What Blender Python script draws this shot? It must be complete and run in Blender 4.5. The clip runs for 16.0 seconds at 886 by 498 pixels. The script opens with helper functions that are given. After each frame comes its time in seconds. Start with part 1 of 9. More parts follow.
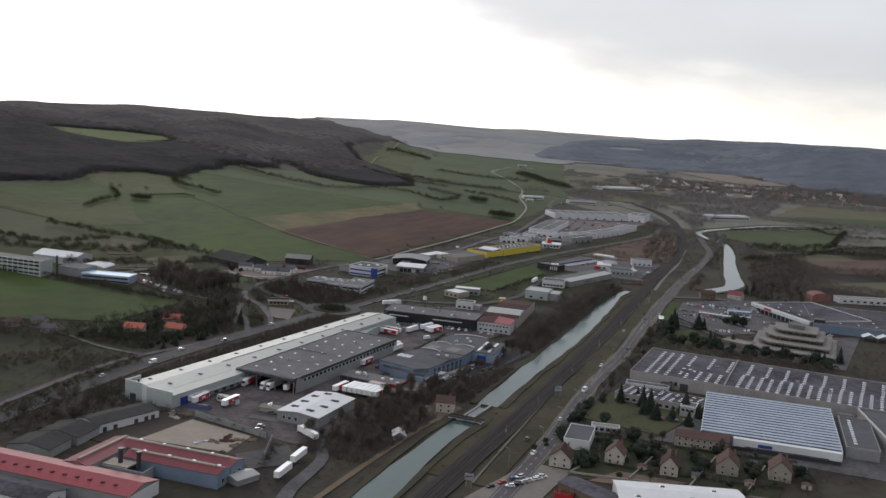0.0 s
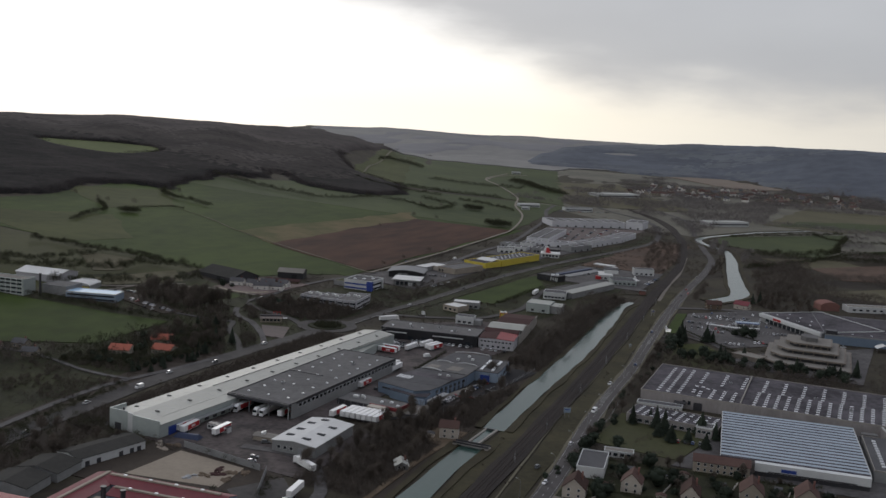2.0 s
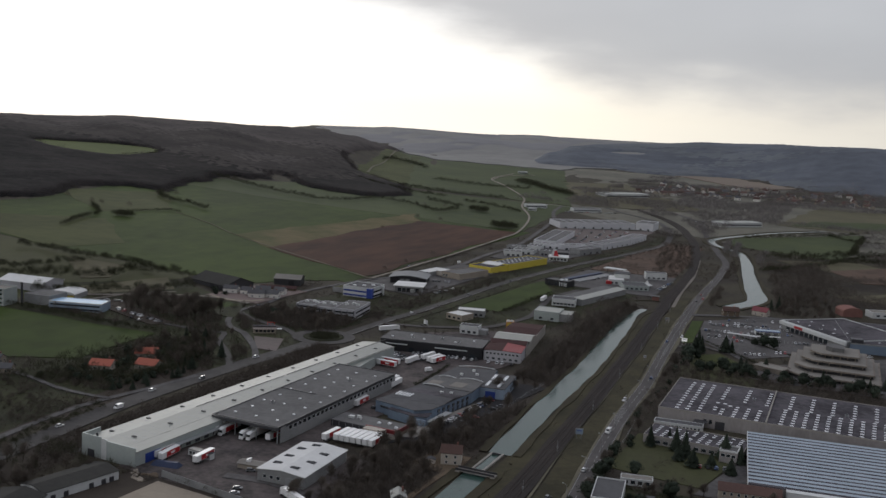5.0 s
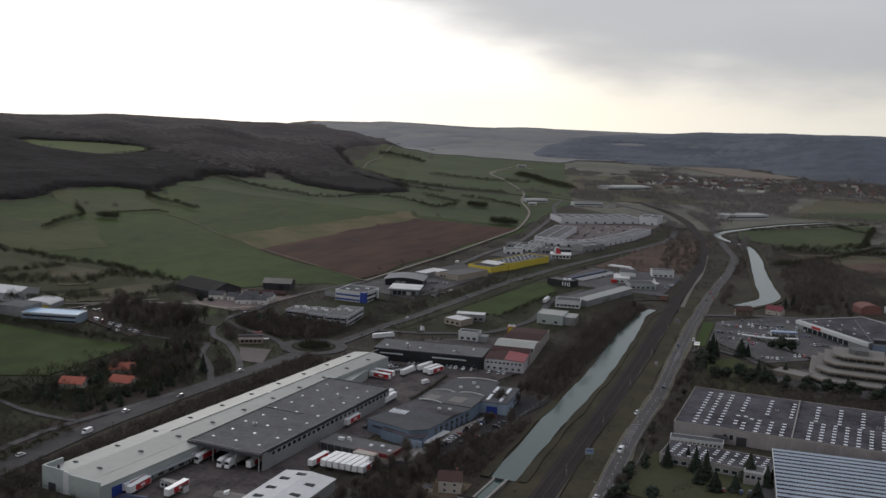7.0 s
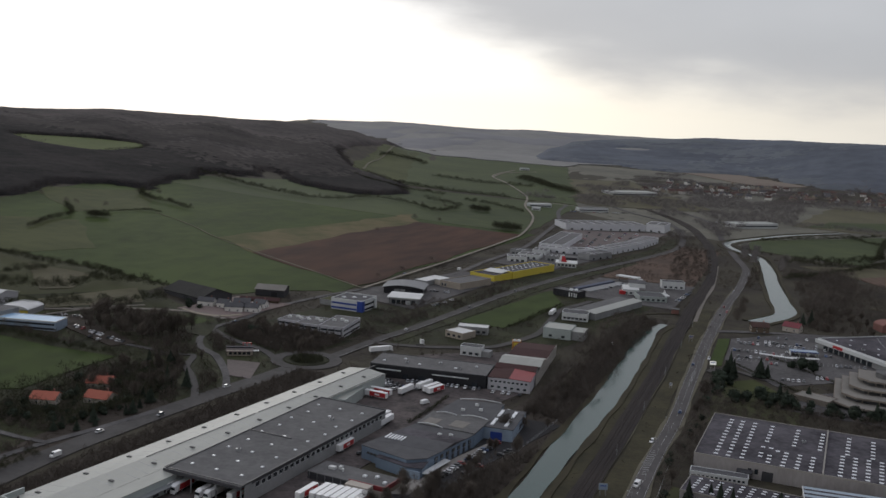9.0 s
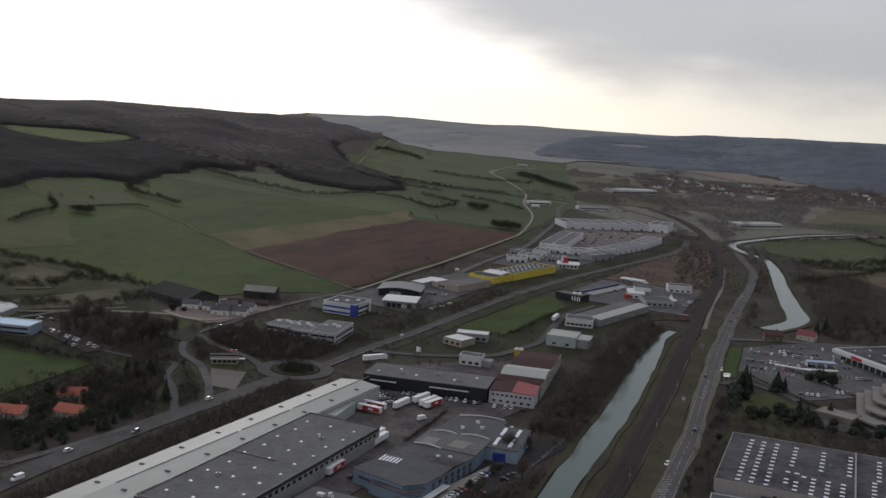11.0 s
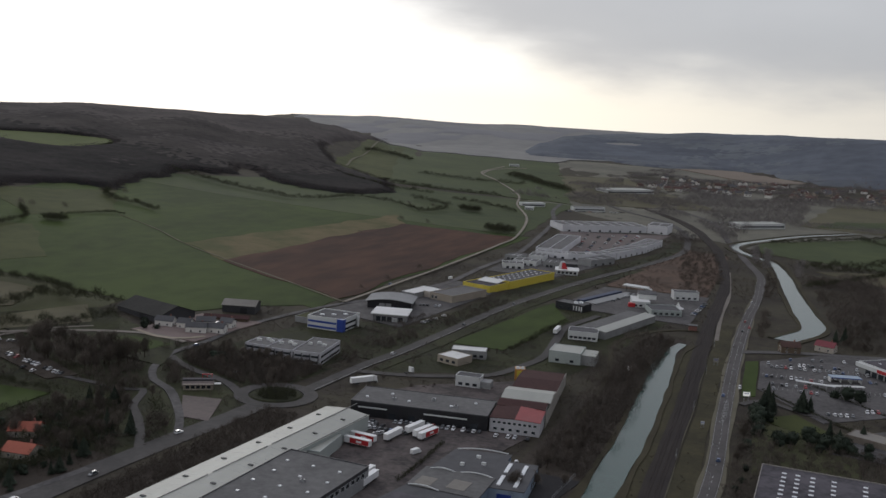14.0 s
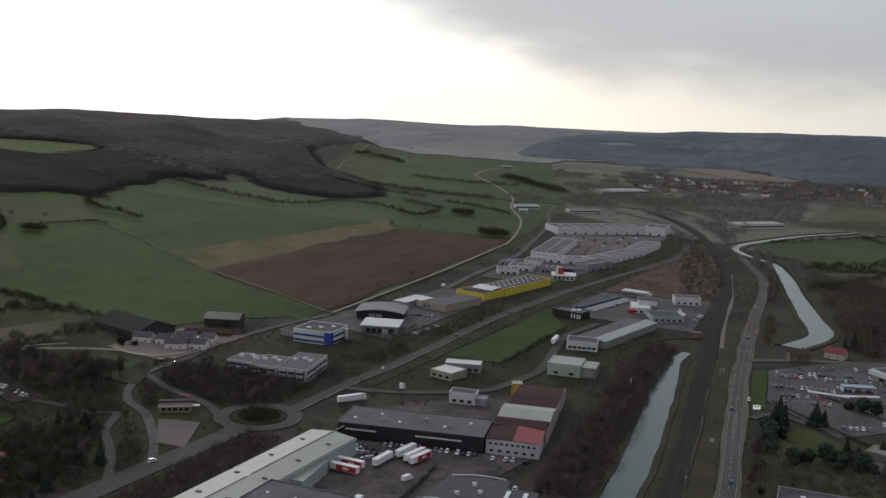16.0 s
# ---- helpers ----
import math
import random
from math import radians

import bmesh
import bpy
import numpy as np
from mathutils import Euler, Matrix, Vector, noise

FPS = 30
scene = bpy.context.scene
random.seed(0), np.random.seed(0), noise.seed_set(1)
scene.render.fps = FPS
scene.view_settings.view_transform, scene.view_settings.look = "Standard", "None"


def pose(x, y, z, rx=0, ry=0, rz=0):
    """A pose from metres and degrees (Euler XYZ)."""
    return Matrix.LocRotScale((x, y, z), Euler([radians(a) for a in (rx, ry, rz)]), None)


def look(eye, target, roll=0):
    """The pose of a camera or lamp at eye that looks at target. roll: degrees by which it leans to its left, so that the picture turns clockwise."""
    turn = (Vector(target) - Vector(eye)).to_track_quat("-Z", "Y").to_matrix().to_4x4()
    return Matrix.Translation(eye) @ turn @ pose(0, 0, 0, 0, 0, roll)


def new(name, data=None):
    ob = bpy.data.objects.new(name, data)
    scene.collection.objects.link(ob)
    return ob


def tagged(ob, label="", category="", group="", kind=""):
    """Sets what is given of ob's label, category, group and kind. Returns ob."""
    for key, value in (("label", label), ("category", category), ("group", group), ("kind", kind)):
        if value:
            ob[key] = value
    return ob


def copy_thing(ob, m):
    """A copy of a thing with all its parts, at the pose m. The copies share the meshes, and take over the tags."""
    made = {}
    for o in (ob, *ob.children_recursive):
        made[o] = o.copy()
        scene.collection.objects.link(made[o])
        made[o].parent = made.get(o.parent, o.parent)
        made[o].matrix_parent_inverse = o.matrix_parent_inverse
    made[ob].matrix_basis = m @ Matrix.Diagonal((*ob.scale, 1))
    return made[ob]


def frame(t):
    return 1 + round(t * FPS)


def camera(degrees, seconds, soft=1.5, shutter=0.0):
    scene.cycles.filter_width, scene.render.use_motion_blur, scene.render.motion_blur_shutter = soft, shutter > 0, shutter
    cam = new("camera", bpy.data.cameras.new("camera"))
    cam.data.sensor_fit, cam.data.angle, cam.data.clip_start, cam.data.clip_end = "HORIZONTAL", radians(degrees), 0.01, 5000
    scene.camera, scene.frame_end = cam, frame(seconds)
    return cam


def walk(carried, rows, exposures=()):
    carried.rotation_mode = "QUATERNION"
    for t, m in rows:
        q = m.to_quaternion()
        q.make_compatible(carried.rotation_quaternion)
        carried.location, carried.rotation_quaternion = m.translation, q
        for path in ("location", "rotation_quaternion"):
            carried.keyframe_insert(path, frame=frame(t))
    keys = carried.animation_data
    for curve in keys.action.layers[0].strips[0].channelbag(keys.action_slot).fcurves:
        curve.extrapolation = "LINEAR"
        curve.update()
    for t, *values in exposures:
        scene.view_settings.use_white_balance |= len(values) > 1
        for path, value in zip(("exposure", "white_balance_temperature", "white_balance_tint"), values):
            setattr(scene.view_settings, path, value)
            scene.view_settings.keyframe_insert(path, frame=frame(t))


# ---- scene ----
cam = camera(47.0, 16.0, soft=1.5)
PATH = [
    (0, (-0.03, 0.00, 165.03), (-39.59, 90.72, 150.70), 3.89),
    (0.5, (-1.69, 3.19, 165.62), (-40.55, 94.27, 151.71), 3.60),
    (1, (-5.79, 10.02, 165.74), (-44.48, 101.21, 152.07), 3.33),
    (1.5, (-10.97, 16.81, 165.63), (-49.41, 108.11, 151.96), 3.03),
    (2, (-16.70, 24.74, 165.48), (-55.61, 115.84, 151.84), 3.33),
    (2.5, (-19.90, 31.27, 165.41), (-59.39, 122.12, 151.74), 3.75),
    (3, (-21.63, 36.79, 165.02), (-61.07, 127.61, 151.00), 3.85),
    (3.5, (-22.46, 42.29, 165.09), (-61.92, 133.15, 151.39), 3.50),
    (4, (-24.43, 49.05, 164.99), (-63.83, 139.93, 151.31), 3.18),
    (6.5, (-42.67, 93.66, 164.31), (-82.48, 184.34, 150.43), 2.76),
    (7, (-46.90, 105.56, 164.24), (-86.29, 196.35, 149.90), 2.22),
    (7.5, (-53.65, 115.60, 164.06), (-92.41, 206.65, 149.67), 2.03),
    (8, (-61.04, 124.62, 163.94), (-100.03, 215.60, 149.69), 2.34),
    (8.5, (-64.19, 132.45, 163.92), (-103.53, 223.27, 149.60), 3.01),
    (9, (-65.16, 142.08, 163.81), (-104.52, 232.90, 149.55), 3.20),
    (11.5, (-86.69, 184.31, 162.74), (-125.49, 275.28, 147.93), 3.77),
    (12, (-88.65, 191.77, 162.48), (-127.27, 282.82, 147.71), 3.51),
    (12.5, (-92.10, 200.46, 162.19), (-130.45, 291.63, 147.46), 2.98),
    (13, (-97.48, 209.73, 162.16), (-135.26, 301.13, 147.37), 2.80),
    (13.5, (-102.68, 217.43, 161.86), (-140.48, 308.82, 147.12), 3.02),
    (14, (-106.15, 224.38, 161.73), (-144.09, 315.73, 147.02), 3.23),
    (14.5, (-107.60, 230.73, 161.67), (-145.39, 322.11, 146.77), 3.34),
    (15, (-109.26, 237.57, 161.51), (-147.46, 328.82, 146.88), 3.08),
    (15.5, (-111.86, 245.72, 161.34), (-149.70, 337.14, 146.82), 2.67),
    (16, (-117.06, 254.50, 161.16), (-154.48, 346.09, 146.65), 2.50),
]
EXPOSURES = [(0, 0.55), (0.5, 0.0), (1.0, -0.1), (1.5, -0.05), (2.5, 0.03), (16, 0.08)]
walk(cam, [(t, look(eye, target, roll)) for t, eye, target, roll in PATH], EXPOSURES)

# ---- sky and sun: a bright break low in the west-north-west under grey cloud ----
SUN_LEFT, SUN_UP = 38.0, 16.0
world = bpy.data.worlds.new("overcast_sky")
scene.world = world
world.use_nodes = True
wn, wl = world.node_tree.nodes, world.node_tree.links
wn.clear()


def wmath(op, a, b=None, clamp=False):
    n = wn.new("ShaderNodeMath")
    n.operation, n.use_clamp = op, clamp
    for i, v in enumerate((a, b)):
        if v is None:
            continue
        if isinstance(v, (int, float)):
            n.inputs[i].default_value = v
        else:
            wl.new(v, n.inputs[i])
    return n.outputs[0]


def wmix(f, a, b):
    n = wn.new("ShaderNodeMix")
    n.data_type = "RGBA"
    wl.new(f, n.inputs[0])
    for i, v in ((6, a), (7, b)):
        if isinstance(v, tuple):
            n.inputs[i].default_value = (*v, 1)
        else:
            wl.new(v, n.inputs[i])
    return n.outputs[2]


def wnoise(scale, detail, stretch):
    m = wn.new("ShaderNodeMapping")
    m.inputs["Scale"].default_value = stretch
    wl.new(where.outputs["Generated"], m.inputs[0])
    n = wn.new("ShaderNodeTexNoise")
    n.inputs["Scale"].default_value, n.inputs["Detail"].default_value = scale, detail
    wl.new(m.outputs[0], n.inputs["Vector"])
    return n.outputs[0]


where = wn.new("ShaderNodeTexCoord")
split = wn.new("ShaderNodeSeparateXYZ")
wl.new(where.outputs["Generated"], split.inputs[0])
bearing = wmath("ARCTAN2", wmath("MULTIPLY", split.outputs[0], -1.0), split.outputs[1])
rise = wmath("ARCSINE", split.outputs[2])
ripple = wmath("MULTIPLY", wmath("SUBTRACT", wnoise(8.0, 4.0, (1, 1, 3.5)), 0.5), 0.06)
edge = wmath("ADD", wmath("MULTIPLY", wmath("SUBTRACT", wmath("MINIMUM", bearing, 1.5), 0.24), 0.27), 0.028)
edge = wmath("ADD", wmath("MAXIMUM", edge, 0.026), ripple)
gap = wmath("SUBTRACT", edge, rise)
clear = wmath("MULTIPLY", wmath("ADD", gap, 0.035), 13.0, clamp=True)
soft_clear = wn.new("ShaderNodeMapRange")
soft_clear.interpolation_type = "SMOOTHERSTEP"
wl.new(clear, soft_clear.inputs[0])
low = wmath("SUBTRACT", 1.0, wmath("MULTIPLY", rise, 9.0, clamp=True))
cloud = wmix(wnoise(3.6, 6.0, (1, 1, 2.6)), (0.475, 0.49, 0.525), (0.645, 0.66, 0.69))
west_side = wmath("MULTIPLY", wmath("ADD", bearing, 0.03), 2.8, clamp=True)
light = wmix(west_side, (0.76, 0.73, 0.67), wmix(low, (1.3, 1.3, 1.32), wmix(wmath("MULTIPLY", wmath("SUBTRACT", bearing, 0.3), 3.0, clamp=True), (1.08, 1.03, 0.9), (1.12, 1.1, 1.05))))
# the cloud dims away from the sun, mostly unseen, to lower the ground's light
facing = wn.new("ShaderNodeVectorMath")
facing.operation = "DOT_PRODUCT"
wl.new(where.outputs["Generated"], facing.inputs[0])
facing.inputs[1].default_value = (-math.sin(radians(SUN_LEFT)), math.cos(radians(SUN_LEFT)), 0.25)
# overhead, out of view, it brightens again to light the land
thick = wmath("ADD", wmath("ADD", wmath("MULTIPLY", facing.outputs["Value"], 0.28), 0.61), wmath("MULTIPLY", wmath("MAXIMUM", rise, 0.0), 0.42))
shade = wn.new("ShaderNodeVectorMath")
shade.operation = "SCALE"
wl.new(cloud, shade.inputs[0])
wl.new(thick, shade.inputs["Scale"])
cool = wn.new("ShaderNodeVectorMath")
cool.operation = "MULTIPLY"
wl.new(shade.outputs[0], cool.inputs[0])
wl.new(wmix(wmath("MAXIMUM", rise, 0.0), (1.0, 1.0, 1.0), (0.99, 1.0, 1.1)), cool.inputs[1])
over = wmix(soft_clear.outputs[0], cool.outputs[0], light)
sky = wn.new("ShaderNodeTexSky")
sky.sky_type, sky.sun_disc = "NISHITA", False
sky.sun_elevation, sky.sun_rotation = radians(SUN_UP), radians(-SUN_LEFT)
thin = wn.new("ShaderNodeVectorMath")
thin.operation = "SCALE"
thin.inputs["Scale"].default_value = 0.05
wl.new(sky.outputs[0], thin.inputs[0])
veil = wn.new("ShaderNodeValue")
veil.outputs[0].default_value = 0.93
back = wn.new("ShaderNodeBackground")
wl.new(wmix(veil.outputs[0], thin.outputs[0], over), back.inputs["Color"])
back.inputs["Strength"].default_value = 1.0
wl.new(back.outputs[0], wn.new("ShaderNodeOutputWorld").inputs["Surface"])

sun = new("sun", bpy.data.lights.new("sun", "SUN"))
sun.data.energy, sun.data.angle, sun.data.color = 0.45, radians(14), (1.0, 0.97, 0.92)
toward = Vector((-math.sin(radians(SUN_LEFT)), math.cos(radians(SUN_LEFT)), math.tan(radians(SUN_UP)))).normalized()
sun.matrix_world = look((0, 0, 400), Vector((0, 0, 400)) - toward)

# ---- materials ----
def surface(name, base, dark=None, big=0.02, small=0.6, rough=0.85, metal=0.0, bump=0.0, bump_scale=2.0, vary=0.0, island=0.0, stretch=(1, 1, 1), local=False, mixing=0.8, spec=None):
    """A surface whose colour drifts between two tones at two scales, with fine relief."""
    m = bpy.data.materials.new(name)
    m.use_nodes = True
    n, l = m.node_tree.nodes, m.node_tree.links
    b = n["Principled BSDF"]
    b.inputs["Roughness"].default_value, b.inputs["Metallic"].default_value = rough, metal
    b.inputs["Specular IOR Level"].default_value = (0.3 if rough < 0.7 else 0.06) if spec is None else spec
    dark = dark or tuple(c * 0.7 for c in base)
    if local:
        place = n.new("ShaderNodeTexCoord").outputs["Object"]
    else:
        place = n.new("ShaderNodeNewGeometry").outputs["Position"]
    at = n.new("ShaderNodeMapping")
    at.inputs["Scale"].default_value = stretch
    l.new(place, at.inputs[0])

    def grain(scale, detail):
        t = n.new("ShaderNodeTexNoise")
        t.inputs["Scale"].default_value, t.inputs["Detail"].default_value = scale, detail
        t.inputs["Roughness"].default_value = 0.6
        l.new(at.outputs[0], t.inputs["Vector"])
        return t.outputs[0]

    def calc(op, p, q):
        t = n.new("ShaderNodeMath")
        t.operation = op
        for i, v in enumerate((p, q)):
            if isinstance(v, (int, float)):
                t.inputs[i].default_value = v
            else:
                l.new(v, t.inputs[i])
        return t.outputs[0]

    mixed = calc("ADD", calc("MULTIPLY", grain(big, 4), 0.6), calc("MULTIPLY", grain(small, 5), 0.4))
    ramp = n.new("ShaderNodeMapRange")
    ramp.inputs["From Min"].default_value, ramp.inputs["From Max"].default_value = 0.5 - 0.22 / mixing * 0.8, 0.5 + 0.22 / mixing * 0.8
    l.new(mixed, ramp.inputs[0])
    blend = n.new("ShaderNodeMix")
    blend.data_type = "RGBA"
    l.new(ramp.outputs[0], blend.inputs[0])
    blend.inputs[6].default_value, blend.inputs[7].default_value = (*dark, 1), (*base, 1)
    colour = blend.outputs[2]
    for amount, source in ((vary, "ShaderNodeObjectInfo"), (island, "ShaderNodeNewGeometry")):
        if amount:
            pick = n.new(source).outputs["Random" if source == "ShaderNodeObjectInfo" else "Random Per Island"]
            tone = n.new("ShaderNodeHueSaturation")
            l.new(calc("ADD", calc("MULTIPLY", pick, 2 * amount), 1 - amount), tone.inputs["Value"])
            l.new(colour, tone.inputs["Color"])
            colour = tone.outputs[0]
    l.new(colour, b.inputs["Base Color"])
    if bump:
        relief = n.new("ShaderNodeBump")
        relief.inputs["Strength"].default_value, relief.inputs["Distance"].default_value = bump, 0.3
        l.new(grain(bump_scale, 6), relief.inputs["Height"])
        l.new(relief.outputs[0], b.inputs["Normal"])
    return m


GROUND = surface("rough_winter_grass", (0.06, 0.054, 0.038), (0.035, 0.03, 0.025), big=0.016, small=0.14, bump=0.6, bump_scale=0.5, mixing=1.7)
MEADOW = surface("green_meadow", (0.05, 0.071, 0.02), (0.031, 0.045, 0.014), big=0.007, small=0.06, mixing=1.9, bump=0.3, stretch=(1, 0.6, 1))
OLIVE_MEADOW = surface("olive_grazed_meadow", (0.064, 0.072, 0.028), (0.043, 0.05, 0.019), big=0.008, small=0.06, mixing=1.7)
# meadow green greyed and lightened: distance haze is mixed into the colour
HAZED_MEADOW = surface("hazed_meadow", (0.068, 0.083, 0.037), (0.046, 0.058, 0.03), big=0.006, small=0.05, mixing=1.2)
WHITEWASH = surface("whitewashed_wall", (0.72, 0.7, 0.66), (0.56, 0.54, 0.5), big=0.15, small=1.0)
PASTURE = surface("bright_pasture", (0.095, 0.115, 0.04), (0.065, 0.08, 0.03), big=0.008, small=0.08)
WORN_GRASS = surface("worn_grass", (0.118, 0.107, 0.066), (0.078, 0.073, 0.048), big=0.015, small=0.12)
LAWN = surface("lawn", (0.074, 0.079, 0.038), (0.05, 0.05, 0.029), big=0.03, small=0.3)
ROUGH = surface("dark_rough_grass", (0.044, 0.047, 0.024), (0.026, 0.027, 0.018), big=0.03, small=0.3, bump=0.5, mixing=1.6)
PLOUGH = surface("ploughed_earth", (0.076, 0.039, 0.027), (0.039, 0.022, 0.017), mixing=1.8, big=0.012, small=0.07, bump=0.6, bump_scale=0.8, stretch=(1, 0.25, 1))
DRY_FIELD = surface("dry_tan_field", (0.122, 0.096, 0.05), (0.062, 0.066, 0.026), big=0.012, small=0.06, mixing=1.7)
# far valley floor and village field, both paled to carry haze in their colour
HAZED_GROUND = surface("hazed_rough_valley_floor", (0.158, 0.151, 0.12), (0.1, 0.096, 0.08), big=0.006, small=0.05, mixing=1.5)
HAZED_TAN = surface("hazed_tan_field", (0.2, 0.165, 0.132), (0.145, 0.12, 0.098), big=0.006, small=0.05)
EARTH = surface("bare_earth", (0.17, 0.13, 0.09), (0.09, 0.07, 0.05), big=0.04, small=0.4)
SAND = surface("sandy_gravel", (0.31, 0.265, 0.21), (0.22, 0.19, 0.15), big=0.05, small=0.5)
ASPHALT = surface("asphalt", (0.042, 0.041, 0.042), (0.027, 0.026, 0.027), big=0.03, small=0.35, rough=0.8)
DARK_LANE = surface("dark_worn_asphalt", (0.092, 0.087, 0.083), (0.056, 0.053, 0.051), big=0.04, small=0.35, mixing=1.2)
MAIN_ASPHALT = surface("worn_main_road_asphalt", (0.108, 0.1, 0.097), (0.068, 0.064, 0.062), big=0.03, small=0.35, mixing=1.2)
SHED_WALL = surface("dull_white_cladding", (0.62, 0.62, 0.635), (0.48, 0.48, 0.5), big=0.06, small=0.5, rough=0.55)
OFFICE_WALL = surface("pale_lilac_office_wall", (0.46, 0.455, 0.475), (0.36, 0.355, 0.37), big=0.1, small=0.8)
OLD_ASPHALT = surface("worn_asphalt", (0.12, 0.114, 0.112), (0.066, 0.063, 0.062), big=0.05, small=0.4, rough=0.85, mixing=1.4)
YARD = surface("reddish_yard_asphalt", (0.118, 0.1, 0.094), (0.05, 0.045, 0.044), big=0.06, small=0.4, mixing=1.6)
VERGE = surface("worn_verge_grass", (0.063, 0.056, 0.033), (0.033, 0.031, 0.02), big=0.03, small=0.3, bump=0.4, mixing=1.4)
LANE = surface("pale_lane", (0.205, 0.185, 0.16), (0.135, 0.12, 0.105), big=0.05, small=0.4)
WORN_TRACK = surface("worn_earth_track", (0.15, 0.135, 0.1), (0.09, 0.085, 0.06), big=0.05, small=0.4)
PALE_TRACK = surface("pale_limestone_track", (0.27, 0.24, 0.2), (0.175, 0.155, 0.13), big=0.05, small=0.4)
COURT = surface("reddish_grey_paving", (0.165, 0.138, 0.128), (0.105, 0.09, 0.085), big=0.05, small=0.4)
BALLAST = surface("railway_ballast", (0.048, 0.041, 0.037), (0.022, 0.02, 0.02), big=0.03, small=0.5, bump=0.6)
RED_EARTH = surface("reddish_waste_ground", (0.125, 0.085, 0.063), (0.065, 0.047, 0.038), big=0.02, small=0.15, mixing=1.5)
PAVING = surface("pinkish_paving", (0.21, 0.165, 0.15), (0.14, 0.112, 0.103), big=0.05, small=0.5)
# bare wood, lighter than the near trees because haze is painted in
HAZED_VALLEY_WOOD = surface("hazed_bare_wood", (0.2, 0.183, 0.175), (0.13, 0.12, 0.117), big=0.008, small=0.06, island=0.25)
RAIL = surface("rusty_rail", (0.075, 0.058, 0.05), rough=0.7, metal=0.2)
MARKING = surface("road_paint", (0.42, 0.42, 0.41), (0.24, 0.24, 0.235), small=1.5)
LITTER = surface("dark_leaf_litter", (0.066, 0.055, 0.044), (0.038, 0.032, 0.028), big=0.03, small=0.3, bump=0.5)
WATER = surface("green_canal_water", (0.036, 0.074, 0.061), (0.028, 0.058, 0.049), big=0.01, small=0.05, rough=0.18, bump=0.06, bump_scale=0.8, spec=0.32)
BANK = surface("canal_bank", (0.062, 0.055, 0.034), (0.035, 0.031, 0.022), big=0.04, small=0.4)
CONCRETE = surface("concrete", (0.33, 0.31, 0.28), (0.22, 0.205, 0.185), big=0.08, small=0.8, bump=0.2)
WHITE_METAL = surface("white_cladding", (0.58, 0.59, 0.58), (0.45, 0.46, 0.455), big=0.06, small=0.6, rough=0.5)
PALE_METAL = surface("pale_green_grey_cladding", (0.36, 0.395, 0.375), (0.28, 0.31, 0.295), big=0.05, small=0.5, rough=0.5)
MOSSY_ROOF = surface("dark_mossy_roof", (0.058, 0.056, 0.051), (0.03, 0.03, 0.028), big=0.06, small=0.5)
PALE_ROOF = surface("pale_metal_roof", (0.345, 0.35, 0.315), (0.26, 0.265, 0.235), big=0.03, small=0.3, rough=0.55, stretch=(1, 0.3, 1))
WHITE_ROOF = surface("white_membrane_roof", (0.66, 0.66, 0.64), (0.52, 0.52, 0.5), big=0.05, small=0.3)
FELT = surface("dark_roof_felt", (0.152, 0.149, 0.146), (0.1, 0.098, 0.097), big=0.05, small=0.4, mixing=1.2)
GREY_FELT = surface("grey_roof_felt", (0.115, 0.115, 0.118), (0.07, 0.069, 0.072), big=0.04, small=0.25)
MAUVE_ROOF = surface("weathered_grey_sheet_roof", (0.1, 0.093, 0.102), (0.042, 0.039, 0.044), big=0.05, small=0.35, mixing=1.7)
GRAVEL_ROOF = surface("gravel_roof", (0.24, 0.225, 0.20), (0.16, 0.15, 0.135), big=0.06, small=0.5)
RED_ROOF = surface("red_sheet_roof", (0.265, 0.034, 0.04), (0.175, 0.026, 0.032), big=0.04, small=0.4, rough=0.6)
DULL_ROOF = surface("dull_red_sheet_roof", (0.27, 0.055, 0.055), (0.19, 0.04, 0.042), big=0.06, small=0.5, rough=0.6)
PINK_ROOF = surface("faded_red_sheet_roof", (0.19, 0.043, 0.05), (0.128, 0.034, 0.04), big=0.05, small=0.4, rough=0.65)
BROWN_ROOF = surface("rusty_brown_roof", (0.078, 0.043, 0.041), (0.05, 0.03, 0.029), big=0.05, small=0.4)
CORAL_ROOF = surface("orange_red_tile_roof", (0.38, 0.13, 0.092), (0.28, 0.095, 0.068), big=0.1, small=1.0, vary=0.12)
BRICK_ROOF = surface("faded_tile_roof", (0.125, 0.08, 0.07), (0.085, 0.056, 0.05), big=0.1, small=1.0, vary=0.25)
TILE_ROOF = surface("brown_tile_roof", (0.105, 0.066, 0.056), (0.068, 0.044, 0.039), big=0.1, small=1.0, vary=0.3)
BLACK_METAL = surface("black_cladding", (0.022, 0.023, 0.026), (0.014, 0.014, 0.016), rough=0.45)
DARK_TRIM = surface("dark_trim", (0.05, 0.05, 0.055), rough=0.5)
BLUE_METAL = surface("blue_grey_cladding", (0.17, 0.225, 0.29), (0.125, 0.165, 0.22), big=0.08, small=0.6, rough=0.5)
NAVY = surface("dark_navy_sheet", (0.03, 0.042, 0.09), (0.02, 0.03, 0.06), rough=0.6)
PALE_BLUE = surface("pale_blue_cladding", (0.28, 0.345, 0.42), (0.21, 0.265, 0.33), big=0.08, small=0.6, rough=0.5)
DEEP_BLUE = surface("deep_blue_panel", (0.03, 0.06, 0.28), (0.02, 0.045, 0.2), rough=0.4)
SKY_BLUE = surface("light_blue_roof", (0.30, 0.46, 0.62), (0.22, 0.36, 0.5), rough=0.5)
RENDERED = surface("cream_plaster", (0.45, 0.41, 0.355), (0.34, 0.305, 0.265), big=0.15, small=1.2, vary=0.12)
